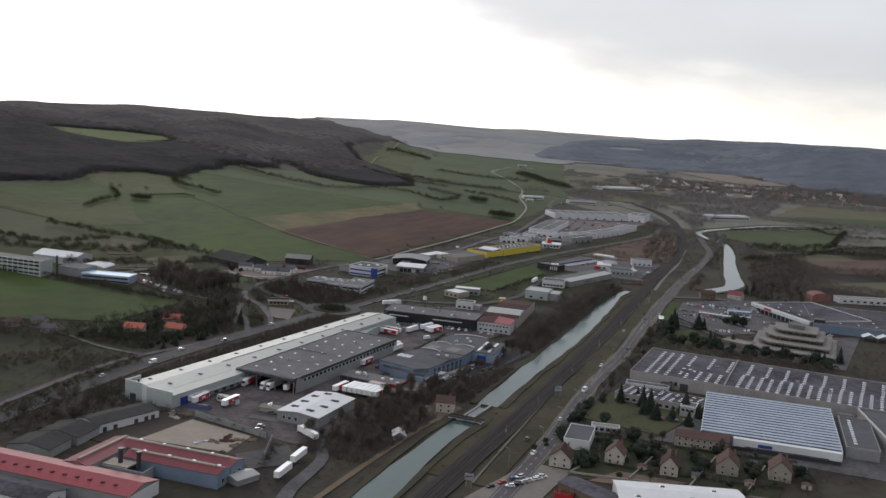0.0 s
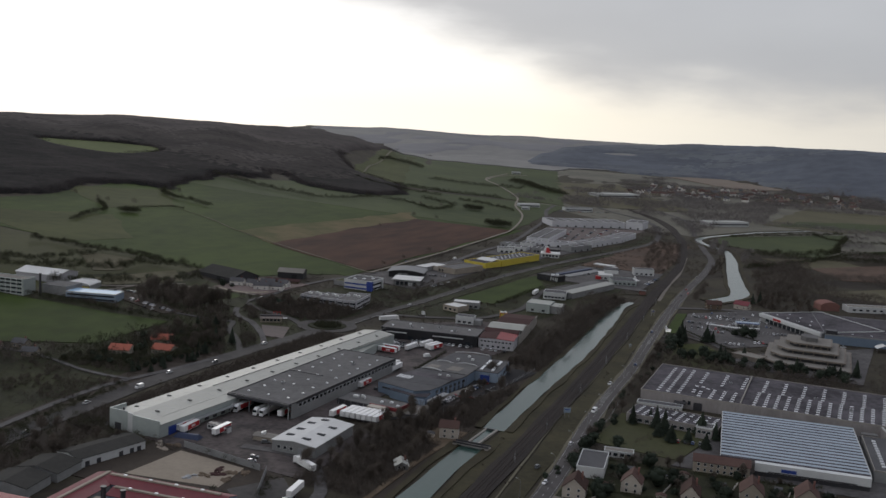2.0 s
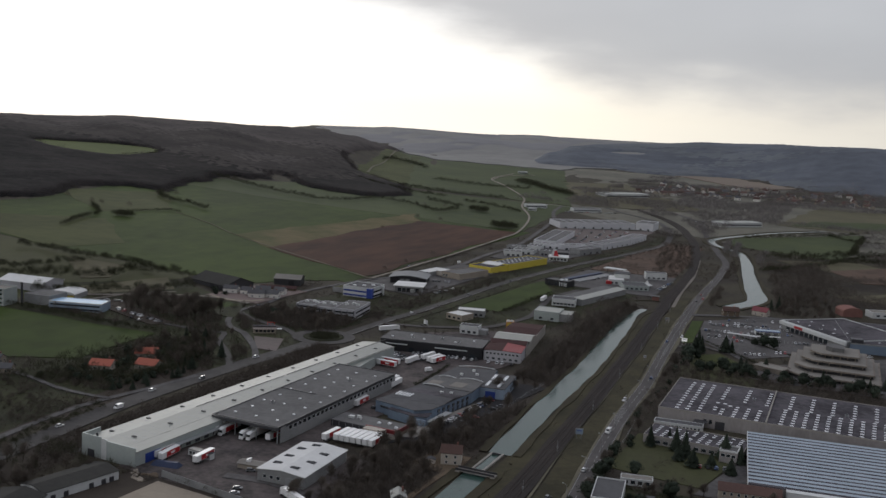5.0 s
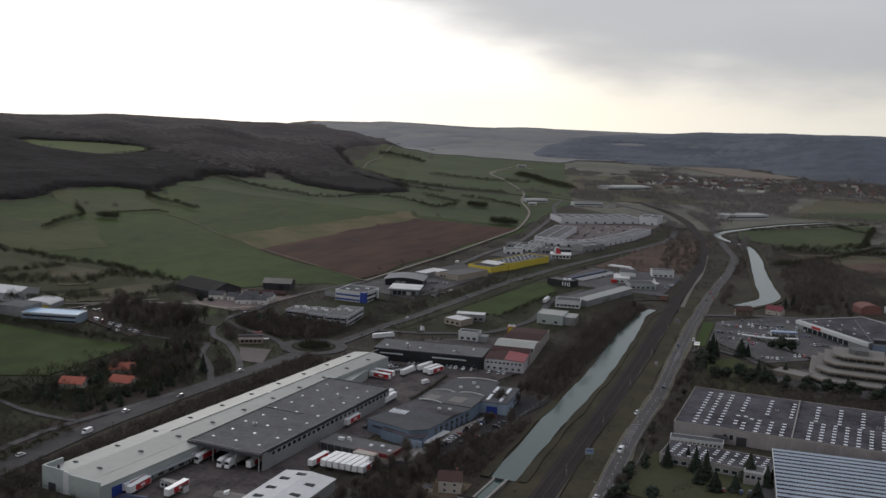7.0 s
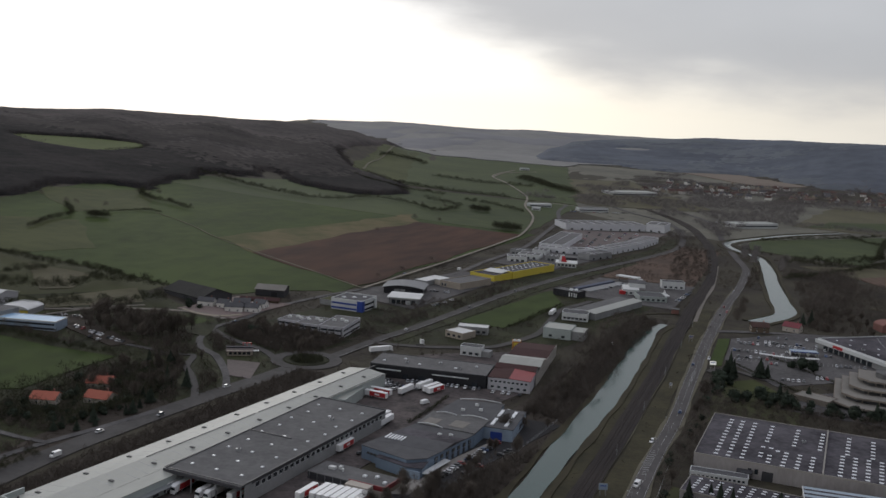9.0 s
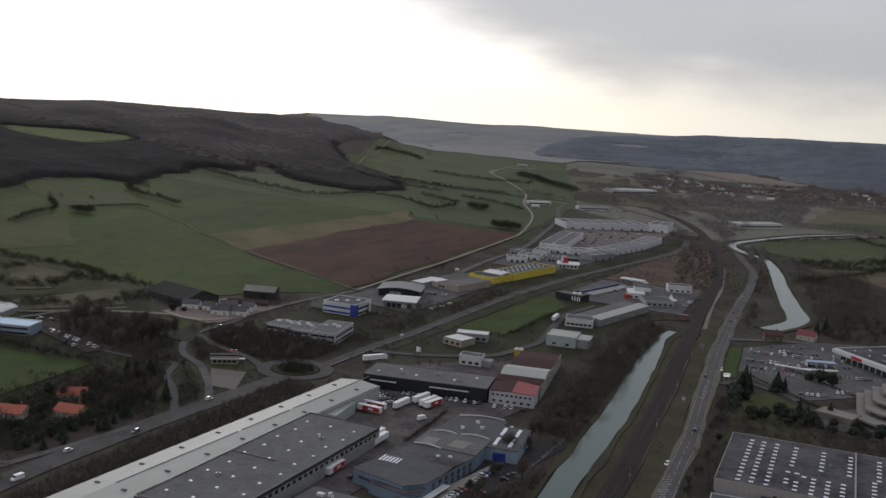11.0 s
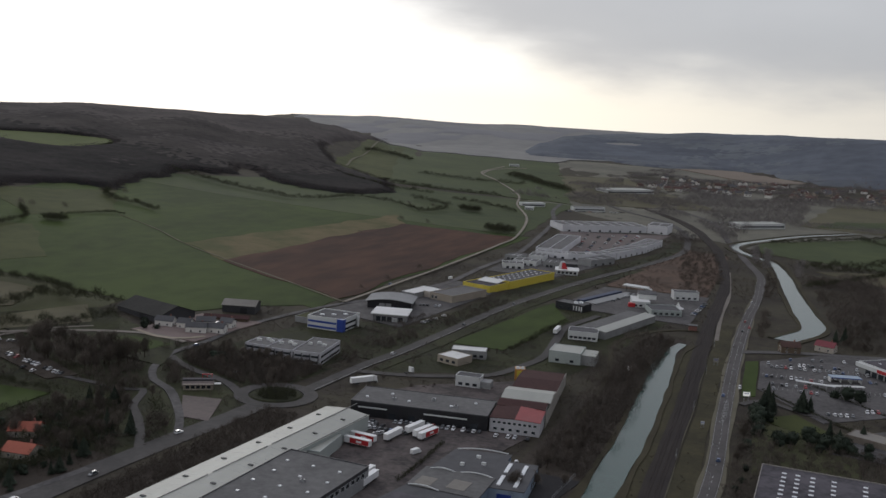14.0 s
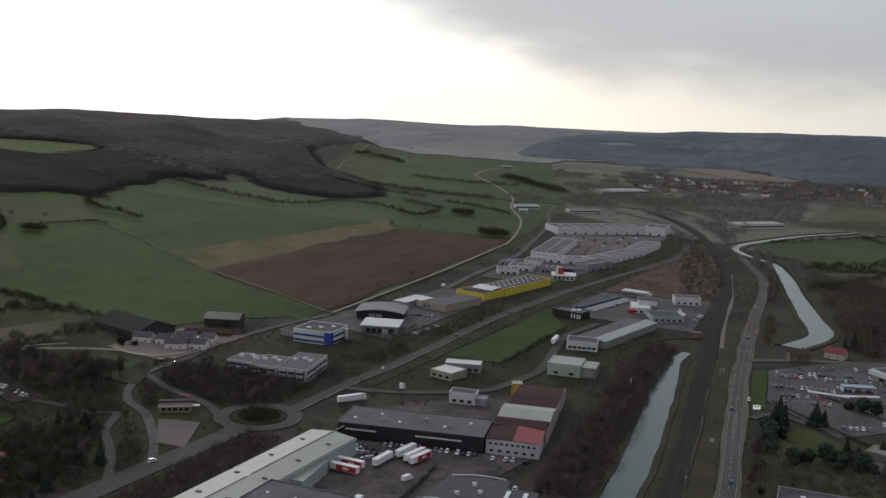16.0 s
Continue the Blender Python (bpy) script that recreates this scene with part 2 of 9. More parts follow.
STONE_WALL = surface("beige_block_wall", (0.36, 0.315, 0.255), (0.25, 0.22, 0.185), big=0.1, small=0.9)
# tan concrete darkened in its colour to stand for the building's shade
SHADED_CONCRETE = surface("shaded_tan_concrete", (0.235, 0.205, 0.172), (0.145, 0.125, 0.107), big=0.12, small=0.8, mixing=1.4)
GREY_WALL = surface("grey_wall", (0.28, 0.285, 0.28), (0.2, 0.2, 0.2), big=0.1, small=0.8)
STAINED_WALL = surface("stained_grey_panel_wall", (0.35, 0.325, 0.315), (0.2, 0.185, 0.18), big=0.12, small=0.8, stretch=(1, 1, 0.3))
YELLOW = surface("yellow_cladding", (0.62, 0.5, 0.07), (0.5, 0.4, 0.06), rough=0.5)
ORANGE = surface("orange_panel", (0.55, 0.27, 0.06), (0.4, 0.2, 0.05), rough=0.5)
RED_PANEL = surface("red_panel", (0.42, 0.028, 0.032), (0.32, 0.022, 0.026), rough=0.45)
DULL_RED = surface("dull_red_panel", (0.22, 0.03, 0.035), (0.15, 0.022, 0.026), rough=0.5)
BRICK = surface("pink_brick", (0.24, 0.125, 0.105), (0.17, 0.09, 0.078), big=0.2, small=1.2)
WOOD = surface("weathered_timber", (0.17, 0.13, 0.095), (0.1, 0.08, 0.06), big=0.1, small=0.9)
GLASS = surface("dark_window_glass", (0.03, 0.036, 0.042), (0.02, 0.024, 0.028), rough=0.12, spec=0.6)
LIGHT_GLASS = surface("milky_rooflight", (0.72, 0.74, 0.75), (0.6, 0.62, 0.63), rough=0.35)
STRIPE_GLASS = surface("pale_blue_roof_glazing", (0.32, 0.385, 0.44), (0.22, 0.27, 0.31), rough=0.35, big=0.05)
DARK_LIGHT = surface("dull_dark_rooflight", (0.06, 0.062, 0.066), (0.04, 0.042, 0.045), rough=0.75)
RUBBER = surface("tyre_rubber", (0.02, 0.02, 0.02), rough=0.8)
STEEL = surface("galvanised_steel", (0.36, 0.37, 0.38), rough=0.45, metal=0.6)
LORRY_WHITE = surface("lorry_white", (0.74, 0.74, 0.73), (0.64, 0.64, 0.63), rough=0.4)
BARK = surface("bark", (0.085, 0.068, 0.055), (0.05, 0.04, 0.034), big=0.5, small=3, local=True)
TWIGS = surface("bare_twigs", (0.148, 0.126, 0.106), (0.088, 0.076, 0.065), big=0.3, small=2, vary=0.28, local=True)
CANAL_WOOD = surface("brown_bare_trees", (0.125, 0.107, 0.092), (0.075, 0.065, 0.057), big=0.03, small=0.3, island=0.3)
SCRUB = surface("bare_scrub", (0.118, 0.1, 0.084), (0.07, 0.06, 0.051), big=0.04, small=0.5, island=0.35)
EVERGREEN = surface("conifer_needles", (0.038, 0.047, 0.033), (0.022, 0.029, 0.022), big=0.3, small=2, vary=0.25, local=True)
HEDGE = surface("hedge_leaves", (0.062, 0.064, 0.038), (0.04, 0.042, 0.027), big=0.2, small=1.5, island=0.3)
# hillside woods in three steps: haze and differing trees both lighten the farther tones
WEST_WOOD = surface("dark_near_wood", (0.029, 0.026, 0.025), (0.014, 0.0135, 0.0135), big=0.011, small=0.12, mixing=1.9, rough=1.0, spec=0.05)
MIXED_WOOD = surface("part_hazed_wood", (0.056, 0.049, 0.045), (0.03, 0.027, 0.026), big=0.009, small=0.12, mixing=1.8, rough=1.0, spec=0.05)
HIGH_WOOD = surface("hazed_brown_wood", (0.08, 0.069, 0.065), (0.046, 0.041, 0.04), big=0.007, small=0.1, mixing=1.7, rough=1.0, spec=0.05)
# pale greys that stand for haze over the head of the valley
HAZED_FAR_WOOD = surface("hazed_far_wood", (0.205, 0.202, 0.205), (0.16, 0.16, 0.164), big=0.003, small=0.02)
HAZED_SLOPE = surface("hazed_far_fields", (0.225, 0.22, 0.205), (0.165, 0.163, 0.157), big=0.004, small=0.02, mixing=1.3)
# ridge woods tinted blue-grey, the haze before them painted into both tones
HAZED_EAST_WOOD = surface("hazed_blue_wood", (0.107, 0.118, 0.138), (0.07, 0.077, 0.092), big=0.0035, small=0.02, mixing=1.7)
HAZED_EAST_GREY = surface("hazed_grey_wood", (0.125, 0.135, 0.146), (0.086, 0.094, 0.104), big=0.003, small=0.02, mixing=1.6)
PAINTS = [surface("car_paint_" + k, c, tuple(v * 0.85 for v in c), rough=0.3, spec=0.5) for k, c in (
    ("white", (0.7, 0.7, 0.7)), ("silver", (0.42, 0.43, 0.44)), ("grey", (0.14, 0.145, 0.15)), ("black", (0.02, 0.02, 0.022)), ("blue", (0.05, 0.09, 0.2)), ("red", (0.33, 0.03, 0.03)))]

LIT_SIGN = surface("lit_sign_face", (0.8, 0.8, 0.78), rough=0.4)
LIT_SIGN.node_tree.nodes["Principled BSDF"].inputs["Emission Color"].default_value = (1.0, 0.98, 0.95, 1)
LIT_SIGN.node_tree.nodes["Principled BSDF"].inputs["Emission Strength"].default_value = 0.35


# ---- the lie of the land ----
def smooth(a, b, v):
    k = min(1.0, max(0.0, (v - a) / (b - a)))
    return k * k * (3 - 2 * k)


def ease(table, v):
    """Smooth steps through a short table of (place, value)."""
    if v <= table[0][0]:
        return table[0][1]
    for (a, p), (b, q) in zip(table, table[1:]):
        if v <= b:
            return p + (q - p) * smooth(a, b, v)
    return table[-1][1]


# crest heights above the valley floor by bearing; foot and crest distances by bearing
WEST_TOP = [(23, 8), (25.5, 24), (27.2, 44), (29, 66), (31, 80), (33.5, 87), (38, 93), (46, 93), (60, 96), (90, 80), (130, 0)]
WEST_FOOT = [(20, 2300), (27, 1750), (31, 1560), (38, 1400), (48, 1220), (70, 1050)]
WEST_CREST = [(20, 3100), (27, 2850), (31, 2750), (38, 2550), (48, 2400), (70, 2200)]
EAST_TOP = [(-130, 0), (-90, 70), (-20, 98), (0, 103), (4.6, 94), (9, 84), (12.5, 68), (15.1, 60), (16.3, 51), (17.5, 26), (18.8, 0)]
EAST_FOOT = [(-60, 900), (-10, 1900), (0, 2500), (9, 2850), (18, 2900)]
EAST_CREST = [(-60, 1700), (-10, 2700), (0, 3300), (9, 3700), (13.5, 3750), (16.3, 3600), (18.8, 3400)]

HUB = (-60.0, 130.0)


def polar(x, y):
    """Bearing in degrees left of the valley's +y, and distance, from the middle of the flight."""
    dx, dy = x - HUB[0], y - HUB[1]
    return math.degrees(math.atan2(-dx, dy)), math.hypot(dx, dy)


def east_land(a, r):
    """The eastern ridge, by bearing and distance."""
    crest = ease(EAST_CREST, a)
    return ease(EAST_TOP, a) * smooth(ease(EAST_FOOT, a), crest, r) - 0.05 * max(0.0, r - crest)


def far_land(a, r):
    """The slopes that close the head of the valley."""
    return (57 * smooth(3300, 4500, r) - 0.03 * max(0.0, r - 4550)) * smooth(35, 31, a) * smooth(-45, -25, a)


def height(x, y):
    """Height of the land: flat valley floor, fields that rise to the west, wooded ridges."""
    a, r = polar(x, y)
    if y < -200 and abs(a) > 100:
        return 0.0
    w = min(700.0, max(0.0, -440 - x))
    field = 0.05 * w * w / (w + 100) * (1 - 0.55 * smooth(1100, 3000, y))
    foot, crest = ease(WEST_FOOT, a), ease(WEST_CREST, a)
    west = max(0.0, ease(WEST_TOP, a) - field) * smooth(foot, crest, r) - 0.035 * max(0.0, r - crest)
    east = east_land(a, r)
    far = far_land(a, r)
    land = max(field + west, east, far)
    roll = 0.0
    if r > 1500:
        k = smooth(1500, 2600, r) * min(1.0, land / 25)
        roll = k * (3.5 * math.sin(x / 310 + 1.3) * math.sin(y / 270) + 2 * math.sin((x + y) / 150))
        # spurs and dry valleys across the slopes
        roll += 5 * k * math.sin(a * 1.1 + 0.8 * math.sin(r / 420)) * smooth(1700, 2100, r) * (1 - smooth(2250, 2700, r))
    return max(0.0, land + roll)


# ---- building helpers ----
class Shape:
    """A mesh in the making."""

    def __init__(self):
        self.v, self.f = [], []

    def add(self, verts, faces):
        k = len(self.v)
        self.v += [tuple(p) for p in verts]
        self.f += [tuple(i + k for i in f) for f in faces]
        return self

    def box(self, x0, y0, z0, x1, y1, z1):
        return self.prism([(x0, y0), (x1, y0), (x1, y1), (x0, y1)], z0, z1)

    def prism(self, poly, z0, z1):
        n = len(poly)
        verts = [(x, y, z0) for x, y in poly] + [(x, y, z1) for x, y in poly]
        return self.add(verts, [tuple(range(n))[::-1], tuple(range(n, 2 * n))] + [(i, (i + 1) % n, n + (i + 1) % n, n + i) for i in range(n)])

    def loft(self, low, high):
        """Two rings with as many points, closed at both ends."""
        n = len(low)
        return self.add([*low, *high], [tuple(range(n))[::-1], tuple(range(n, 2 * n))] + [(i, (i + 1) % n, n + (i + 1) % n, n + i) for i in range(n)])

    def tube(self, x, y, z0, z1, r0, r1=None, n=8):
        r1 = r0 if r1 is None else r1
        ring = [(math.cos(i * math.tau / n), math.sin(i * math.tau / n)) for i in range(n)]
        return self.loft([(x + r0 * c, y + r0 * s, z0) for c, s in ring], [(x + r1 * c, y + r1 * s, z1) for c, s in ring])

    def bar(self, a, b, r0, r1=None, n=5):
        a, b = Vector(a), Vector(b)
        d = (b - a).normalized()
        u = d.orthogonal().normalized()
        w = d.cross(u)
        r1 = r0 if r1 is None else r1
        ring = [u * math.cos(i * math.tau / n) + w * math.sin(i * math.tau / n) for i in range(n)]
        return self.loft([a + q * r0 for q in ring], [b + q * r1 for q in ring])

    def plate(self, a, b, c, d, thick):
        """A slab under the four corners of its top face."""
        top = [Vector(p) for p in (a, b, c, d)]
        drop = (top[1] - top[0]).cross(top[3] - top[0]).normalized() * thick
        return self.loft([p - drop for p in top], top)

    def ring(self, x0, y0, x1, y1, z0, z1, t):
        """A rectangular kerb of thickness t."""
        self.box(x0, y0, z0, x1, y0 + t, z1).box(x0, y1 - t, z0, x1, y1, z1)
        return self.box(x0, y0 + t, z0, x0 + t, y1 - t, z1).box(x1 - t, y0 + t, z0, x1, y1 - t, z1)

    def mesh(self, name, material):
        me = bpy.data.meshes.new(name)
        me.from_pydata(self.v, [], self.f)
        me.materials.append(material)
        me.update()
        return me


def part(name, shape, material, parent, label=""):
    """One mesh object under a thing or under a part. shape may be a mesh that others share."""
    ob = new(name, shape if isinstance(shape, bpy.types.Mesh) else shape.mesh(name, material))
    ob.parent = parent
    return tagged(ob, label)


def thing(name, label, category, x, y, yaw=0.0, group="", z=None, kind=""):
    ob = new(name)
    ob.empty_display_size = 1
    ob.matrix_world = pose(x, y, height(x, y) if z is None else z, 0, 0, yaw)
    return tagged(ob, label, category, group, kind)


def setting(name, shape, material, label="", category=""):
    return tagged(new(name, shape.mesh(name, material)), label, category, kind="structure")


def sited(name, label, category, a, b, group=""):
    """A thing whose local x runs from a to b. Returns it and the length."""
    dx, dy = b[0] - a[0], b[1] - a[1]
    z = min(height(*a), height(*b))
    return thing(name, label, category, a[0], a[1], math.degrees(math.atan2(dy, dx)), group, z), math.hypot(dx, dy)


SHARED = {}


def shared(key, make):
    if key not in SHARED:
        SHARED[key] = make()
    return SHARED[key]


def window(parent, x, y, z, w, h, side, frame_material=None):
    """A framed pane on a wall. side: the wall's outward way, one of s, n, w, e."""
    turn = {"s": 0, "e": 90, "n": 180, "w": 270}[side]
    fm = frame_material or WHITE_METAL

    def frame_mesh():
        s = Shape()
        s.box(-w / 2, -0.08, 0, w / 2, 0.02, 0.1).box(-w / 2, -0.08, h - 0.1, w / 2, 0.02, h)
        s.box(-w / 2, -0.08, 0.1, -w / 2 + 0.1, 0.02, h - 0.1).box(w / 2 - 0.1, -0.08, 0.1, w / 2, 0.02, h - 0.1)
        return s.mesh("window", fm)

    ob = part("window", shared(("frame", w, h, fm.name), frame_mesh), None, parent)
    ob.matrix_local = pose(x, y, z, 0, 0, turn)
    part("pane", shared(("pane", w, h), lambda: Shape().box(-w / 2 + 0.1, -0.05, 0.1, w / 2 - 0.1, 0.01, h - 0.1).mesh("pane", GLASS)), None, ob)
    return ob


def windows(parent, side, start, stop, fixed, z, count, w, h, frame_material=None):
    for i in range(count):
        at = start + (stop - start) * (i + 0.5) / count
        x, y = (at, fixed) if side in "sn" else (fixed, at)
        window(parent, x, y, z, w, h, side, frame_material)


def rooflights(parent, spots, w, d, z, tall=0.35, material=None):
    fm = material or LIGHT_GLASS

    def dome():
        s = Shape().box(-w / 2, -d / 2, -0.1, w / 2, d / 2, tall * 0.6)
        k = 0.8
        s.loft([(-w / 2, -d / 2, tall * 0.6), (w / 2, -d / 2, tall * 0.6), (w / 2, d / 2, tall * 0.6), (-w / 2, d / 2, tall * 0.6)],
               [(-w / 2 * k, -d / 2 * k, tall), (w / 2 * k, -d / 2 * k, tall), (w / 2 * k, d / 2 * k, tall), (-w / 2 * k, d / 2 * k, tall)])
        return s.mesh("rooflight", fm)

    me = shared(("dome", w, d, tall, fm.name), dome)
    for x, y, *up in spots:
        part("rooflight", me, None, parent).location = (x, y, up[0] if up else z)


def gable_roof(x0, y0, x1, y1, z, rise, along="y", over=0.4, thick=0.25):
    """Two sloping slabs; along: the way that the ridge runs."""
    s = Shape()
    if along == "y":
        m = (x0 + x1) / 2
        e = rise * over / (m - x0)
        s.plate((x0 - over, y0 - over, z - e), (m, y0 - over, z + rise), (m, y1 + over, z + rise), (x0 - over, y1 + over, z - e), thick)
        s.plate((m, y0 - over, z + rise), (x1 + over, y0 - over, z - e), (x1 + over, y1 + over, z - e), (m, y1 + over, z + rise), thick)
    else:
        m = (y0 + y1) / 2
        e = rise * over / (m - y0)
        s.plate((x0 - over, y0 - over, z - e), (x1 + over, y0 - over, z - e), (x1 + over, m, z + rise), (x0 - over, m, z + rise), thick)
        s.plate((x0 - over, m, z + rise), (x1 + over, m, z + rise), (x1 + over, y1 + over, z - e), (x0 - over, y1 + over, z - e), thick)
    return s


def gable_walls(x0, y0, x1, y1, h, rise, along="y"):
    """A body with pointed end walls, a little under the roof slabs."""
    s, drop = Shape(), 0.24
    if along == "y":
        m = (x0 + x1) / 2
        low = [(x0, y0, 0), (x1, y0, 0), (x1, y0, h - drop), (m, y0, h + rise - drop), (x0, y0, h - drop)]
        return s.loft(low, [(x, y1, z) for x, y, z in low])
    m = (y0 + y1) / 2
    low = [(x0, y1, 0), (x0, y0, 0), (x0, y0, h - drop), (x0, m, h + rise - drop), (x0, y1, h - drop)]
    return s.loft(low, [(x1, y, z) for x, y, z in low])


def flat_hall(name, label, category, a, b, depth, h, walls, roof, parapet=0.6, coping=None, group=""):
    """A box of a building with a flat roof behind a parapet; local x along its front, y into its depth."""
    ob, w = sited(name, label, category, a, b, group)
    part("wall", Shape().box(0, 0, -0.5, w, depth, h - 0.3), walls, ob)
    part("roof", Shape().box(-0.05, -0.05, h - 0.3, w + 0.05, depth + 0.05, h), roof, ob)
    if parapet:
        part("parapet", Shape().ring(-0.1, -0.1, w + 0.1, depth + 0.1, h - 0.4, h + parapet, 0.35), coping or walls, ob)
    return ob, w


def smoothed(points, step=8.0):
    """A Catmull-Rom line through the points, as a list of places and the ways to the right."""
    pts = [Vector(p) for p in points]
    pts = [2 * pts[0] - pts[1], *pts, 2 * pts[-1] - pts[-2]]
    line = []
    for a, b, c, d in zip(pts, pts[1:], pts[2:], pts[3:]):
        n = max(2, int((c - b).length / step))
        for i in range(n):
            t = i / n
            line.append(0.5 * (2 * b + (c - a) * t + (2 * a - 5 * b + 4 * c - d) * t * t + (3 * b - a - 3 * c + d) * t ** 3))
    line.append(pts[-2])
    out = []
    for i, p in enumerate(line):
        d = (line[min(i + 1, len(line) - 1)] - line[max(i - 1, 0)]).normalized()
        out.append((p, Vector((d.y, -d.x))))
    return out


STRIPS = [0.0]


def ribbon(points, width, lift, shift=0.0, skirt=0.4, step=8.0, wobble=0.0):
    """A strip that follows the ground; width may be a list, one for each point."""
    STRIPS[0] += 0.004
    lift += 0.22 + STRIPS[0]
    s, line = Shape(), smoothed(points, step)
    wide = width if isinstance(width, (list, tuple)) else [width] * len(points)
    n = len(line)
    for i, (p, r) in enumerate(line):
        k = i / (n - 1) * (len(wide) - 1)
        j = min(int(k), len(wide) - 2)
        w = wide[j] + (wide[j + 1] - wide[j]) * (k - j)
        wl_, wr_ = (w / 2 + wobble * noise.noise((p.x * 0.03, p.y * 0.03, q)) for q in (0.5, 7.5))
        le, ri = p + r * (shift - wl_), p + r * (shift + wr_)
        hl, hr = height(*le) + lift, height(*ri) + lift
        s.v += [(le.x, le.y, hl - skirt), (le.x, le.y, hl), (ri.x, ri.y, hr), (ri.x, ri.y, hr - skirt)]
        if i:
            o = 4 * i
            s.f += [(o - 4 + c, o - 3 + c, o + 1 + c, o + c) for c in range(3)]
    return s


def dashes(points, shift, lift, length=3.0, gap=9.0, width=0.18):
    lift += 0.3 + STRIPS[0]
    s, line = Shape(), smoothed(points, 3.0)
    run = 0.0
    for (p, r), (q, t) in zip(line, line[1:]):
        if run % (length + gap) < length or gap == 0:
            a, b = p + r * shift, q + t * shift
            s.add([(*(a - r * width / 2), height(*a) + lift), (*(a + r * width / 2), height(*a) + lift), (*(b + t * width / 2), height(*b) + lift), (*(b - t * width / 2), height(*b) + lift)], [(0, 1, 2, 3)])
        run += (q - p).length
    return s


def patch(corners, lift, n=20, wobble=2.0):
    """A four-cornered piece of land that follows the ground, with an uneven edge."""
    a, b, c, d = (Vector(p) for p in corners)
    s = Shape()
    for j in range(n + 1):
        for i in range(n + 1):
            u, v = i / n, j / n
            p = (a * (1 - u) + b * u) * (1 - v) + (d * (1 - u) + c * u) * v
            if i in (0, n) or j in (0, n):
                p = p + Vector((noise.noise((p.x * 0.02, p.y * 0.02, 3)), noise.noise((p.x * 0.02, p.y * 0.02, 9)))) * wobble
            s.v.append((p.x, p.y, height(p.x, p.y) + lift))
    s.f = [(j * (n + 1) + i, j * (n + 1) + i + 1, (j + 1) * (n + 1) + i + 1, (j + 1) * (n + 1) + i) for j in range(n) for i in range(n)]
    rim = [i for i in range(n)] + [j * (n + 1) + n for j in range(n)] + [n * (n + 1) + i for i in range(n, 0, -1)] + [j * (n + 1) for j in range(n, 0, -1)]
    k = len(s.v)
    s.v += [(s.v[i][0], s.v[i][1], s.v[i][2] - lift - 0.8) for i in rim]
    s.f += [(rim[i], rim[(i + 1) % len(rim)], k + (i + 1) % len(rim), k + i) for i in range(len(rim))]
    return s

# ---- land: one sheet of ground to the horizon ----
def make_ground():
    s = Shape()
    bearings = [-180 + 4.0 * i for i in range(35)] + [-40 + 0.9 * i for i in range(134)] + [82 + 3.5 * i for i in range(28)]
    rings = [0.0] + [40 * 1.052 ** i for i in range(97)]
    n = len(bearings)
    for r in rings:
        for a in bearings:
            x, y = HUB[0] - r * math.sin(radians(a)), HUB[1] + r * math.cos(radians(a))
            s.v.append((x, y, height(x, y) if r < 5200 else 0.0))
    s.f = [(j * n + i, j * n + (i + 1) % n, (j + 1) * n + (i + 1) % n, (j + 1) * n + i)[::-1] for j in range(1, len(rings) - 1) for i in range(n)]
    s.f += [(i, n + (i + 1) % n, n + i)[::-1] for i in range(n)]
    return s


setting("ground", make_ground(), GROUND, "rough winter grass and scrub on the valley floor", "ground")


LAYER = [0.0]


def field(name, label, corners, material, lift=0.5, n=24, wobble=6.0):
    LAYER[0] += 0.006
    lift += LAYER[0]
    return setting(name, patch(corners, lift, n, wobble), material, label, "field")


field("valley_floor", "rough valley floor before the village, haze put into its colour", [(-620, 1800), (-200, 1480), (420, 1480), (300, 2950)], HAZED_GROUND, 0.01, 40, 12)
field("valley_floor_west", "rough fields beside the village, haze put into their colour", [(-1000, 2950), (-640, 1860), (-330, 1620), (-250, 2950)], HAZED_GROUND, 0.01, 40, 12)
field("verge_west", "dark leaf-strewn verge along the road", [(-381, 330), (-354, 330), (-354, 662), (-374, 662)], LITTER, 0.02, 30, 2)
field("verge_west_far", "dark leaf-strewn verge beyond the side lane", [(-432, 330), (-400, 330), (-396, 600), (-424, 600)], LITTER, 0.03, 30, 3)
field("pasture_hill", "rough pasture between hedges", [(-1000, 640), (-590, 630), (-590, 800), (-1010, 815)], LAWN, 0.1, 30, 6)
field("rough_grass_lanes", "dark rough grass between the lanes", [(-610, 600), (-394, 560), (-388, 742), (-600, 740)], ROUGH, 0.02, 30, 6)
field("rough_grass_workshops", "dark rough grass round the workshops", [(-366, 745), (-262, 800), (-236, 1005), (-345, 1010)], ROUGH, 0.02, 24, 5)
field("canal_slope", "leaf-strewn slope above the canal", [(-240, 395), (-196, 395), (-212, 950), (-238, 950)], LITTER, 0.02, 40, 3)
field("rough_grass_west", "dark rough grass west of the road", [(-640, 320), (-398, 320), (-420, 558), (-620, 590)], ROUGH, 0.02, 30, 6)
field("field_west", "large green meadow sloping up to the woods", [(-478, 880), (-1010, 1010), (-1085, 1330), (-478, 1390)], MEADOW, 0.25, 60)
field("field_south", "green meadow behind the farm", [(-545, 800), (-1015, 820), (-1015, 1010), (-478, 905)], MEADOW, 0.28, 40)
field("field_north", "long green field beside the country road", [(-490, 1390), (-1080, 1330), (-900, 1720), (-540, 1800)], HAZED_MEADOW, 0.35, 40)
field("field_far", "far green fields up the valley", [(-545, 1810), (-860, 1780), (-1480, 3000), (-900, 2900)], HAZED_MEADOW, 0.8, 40, 15)
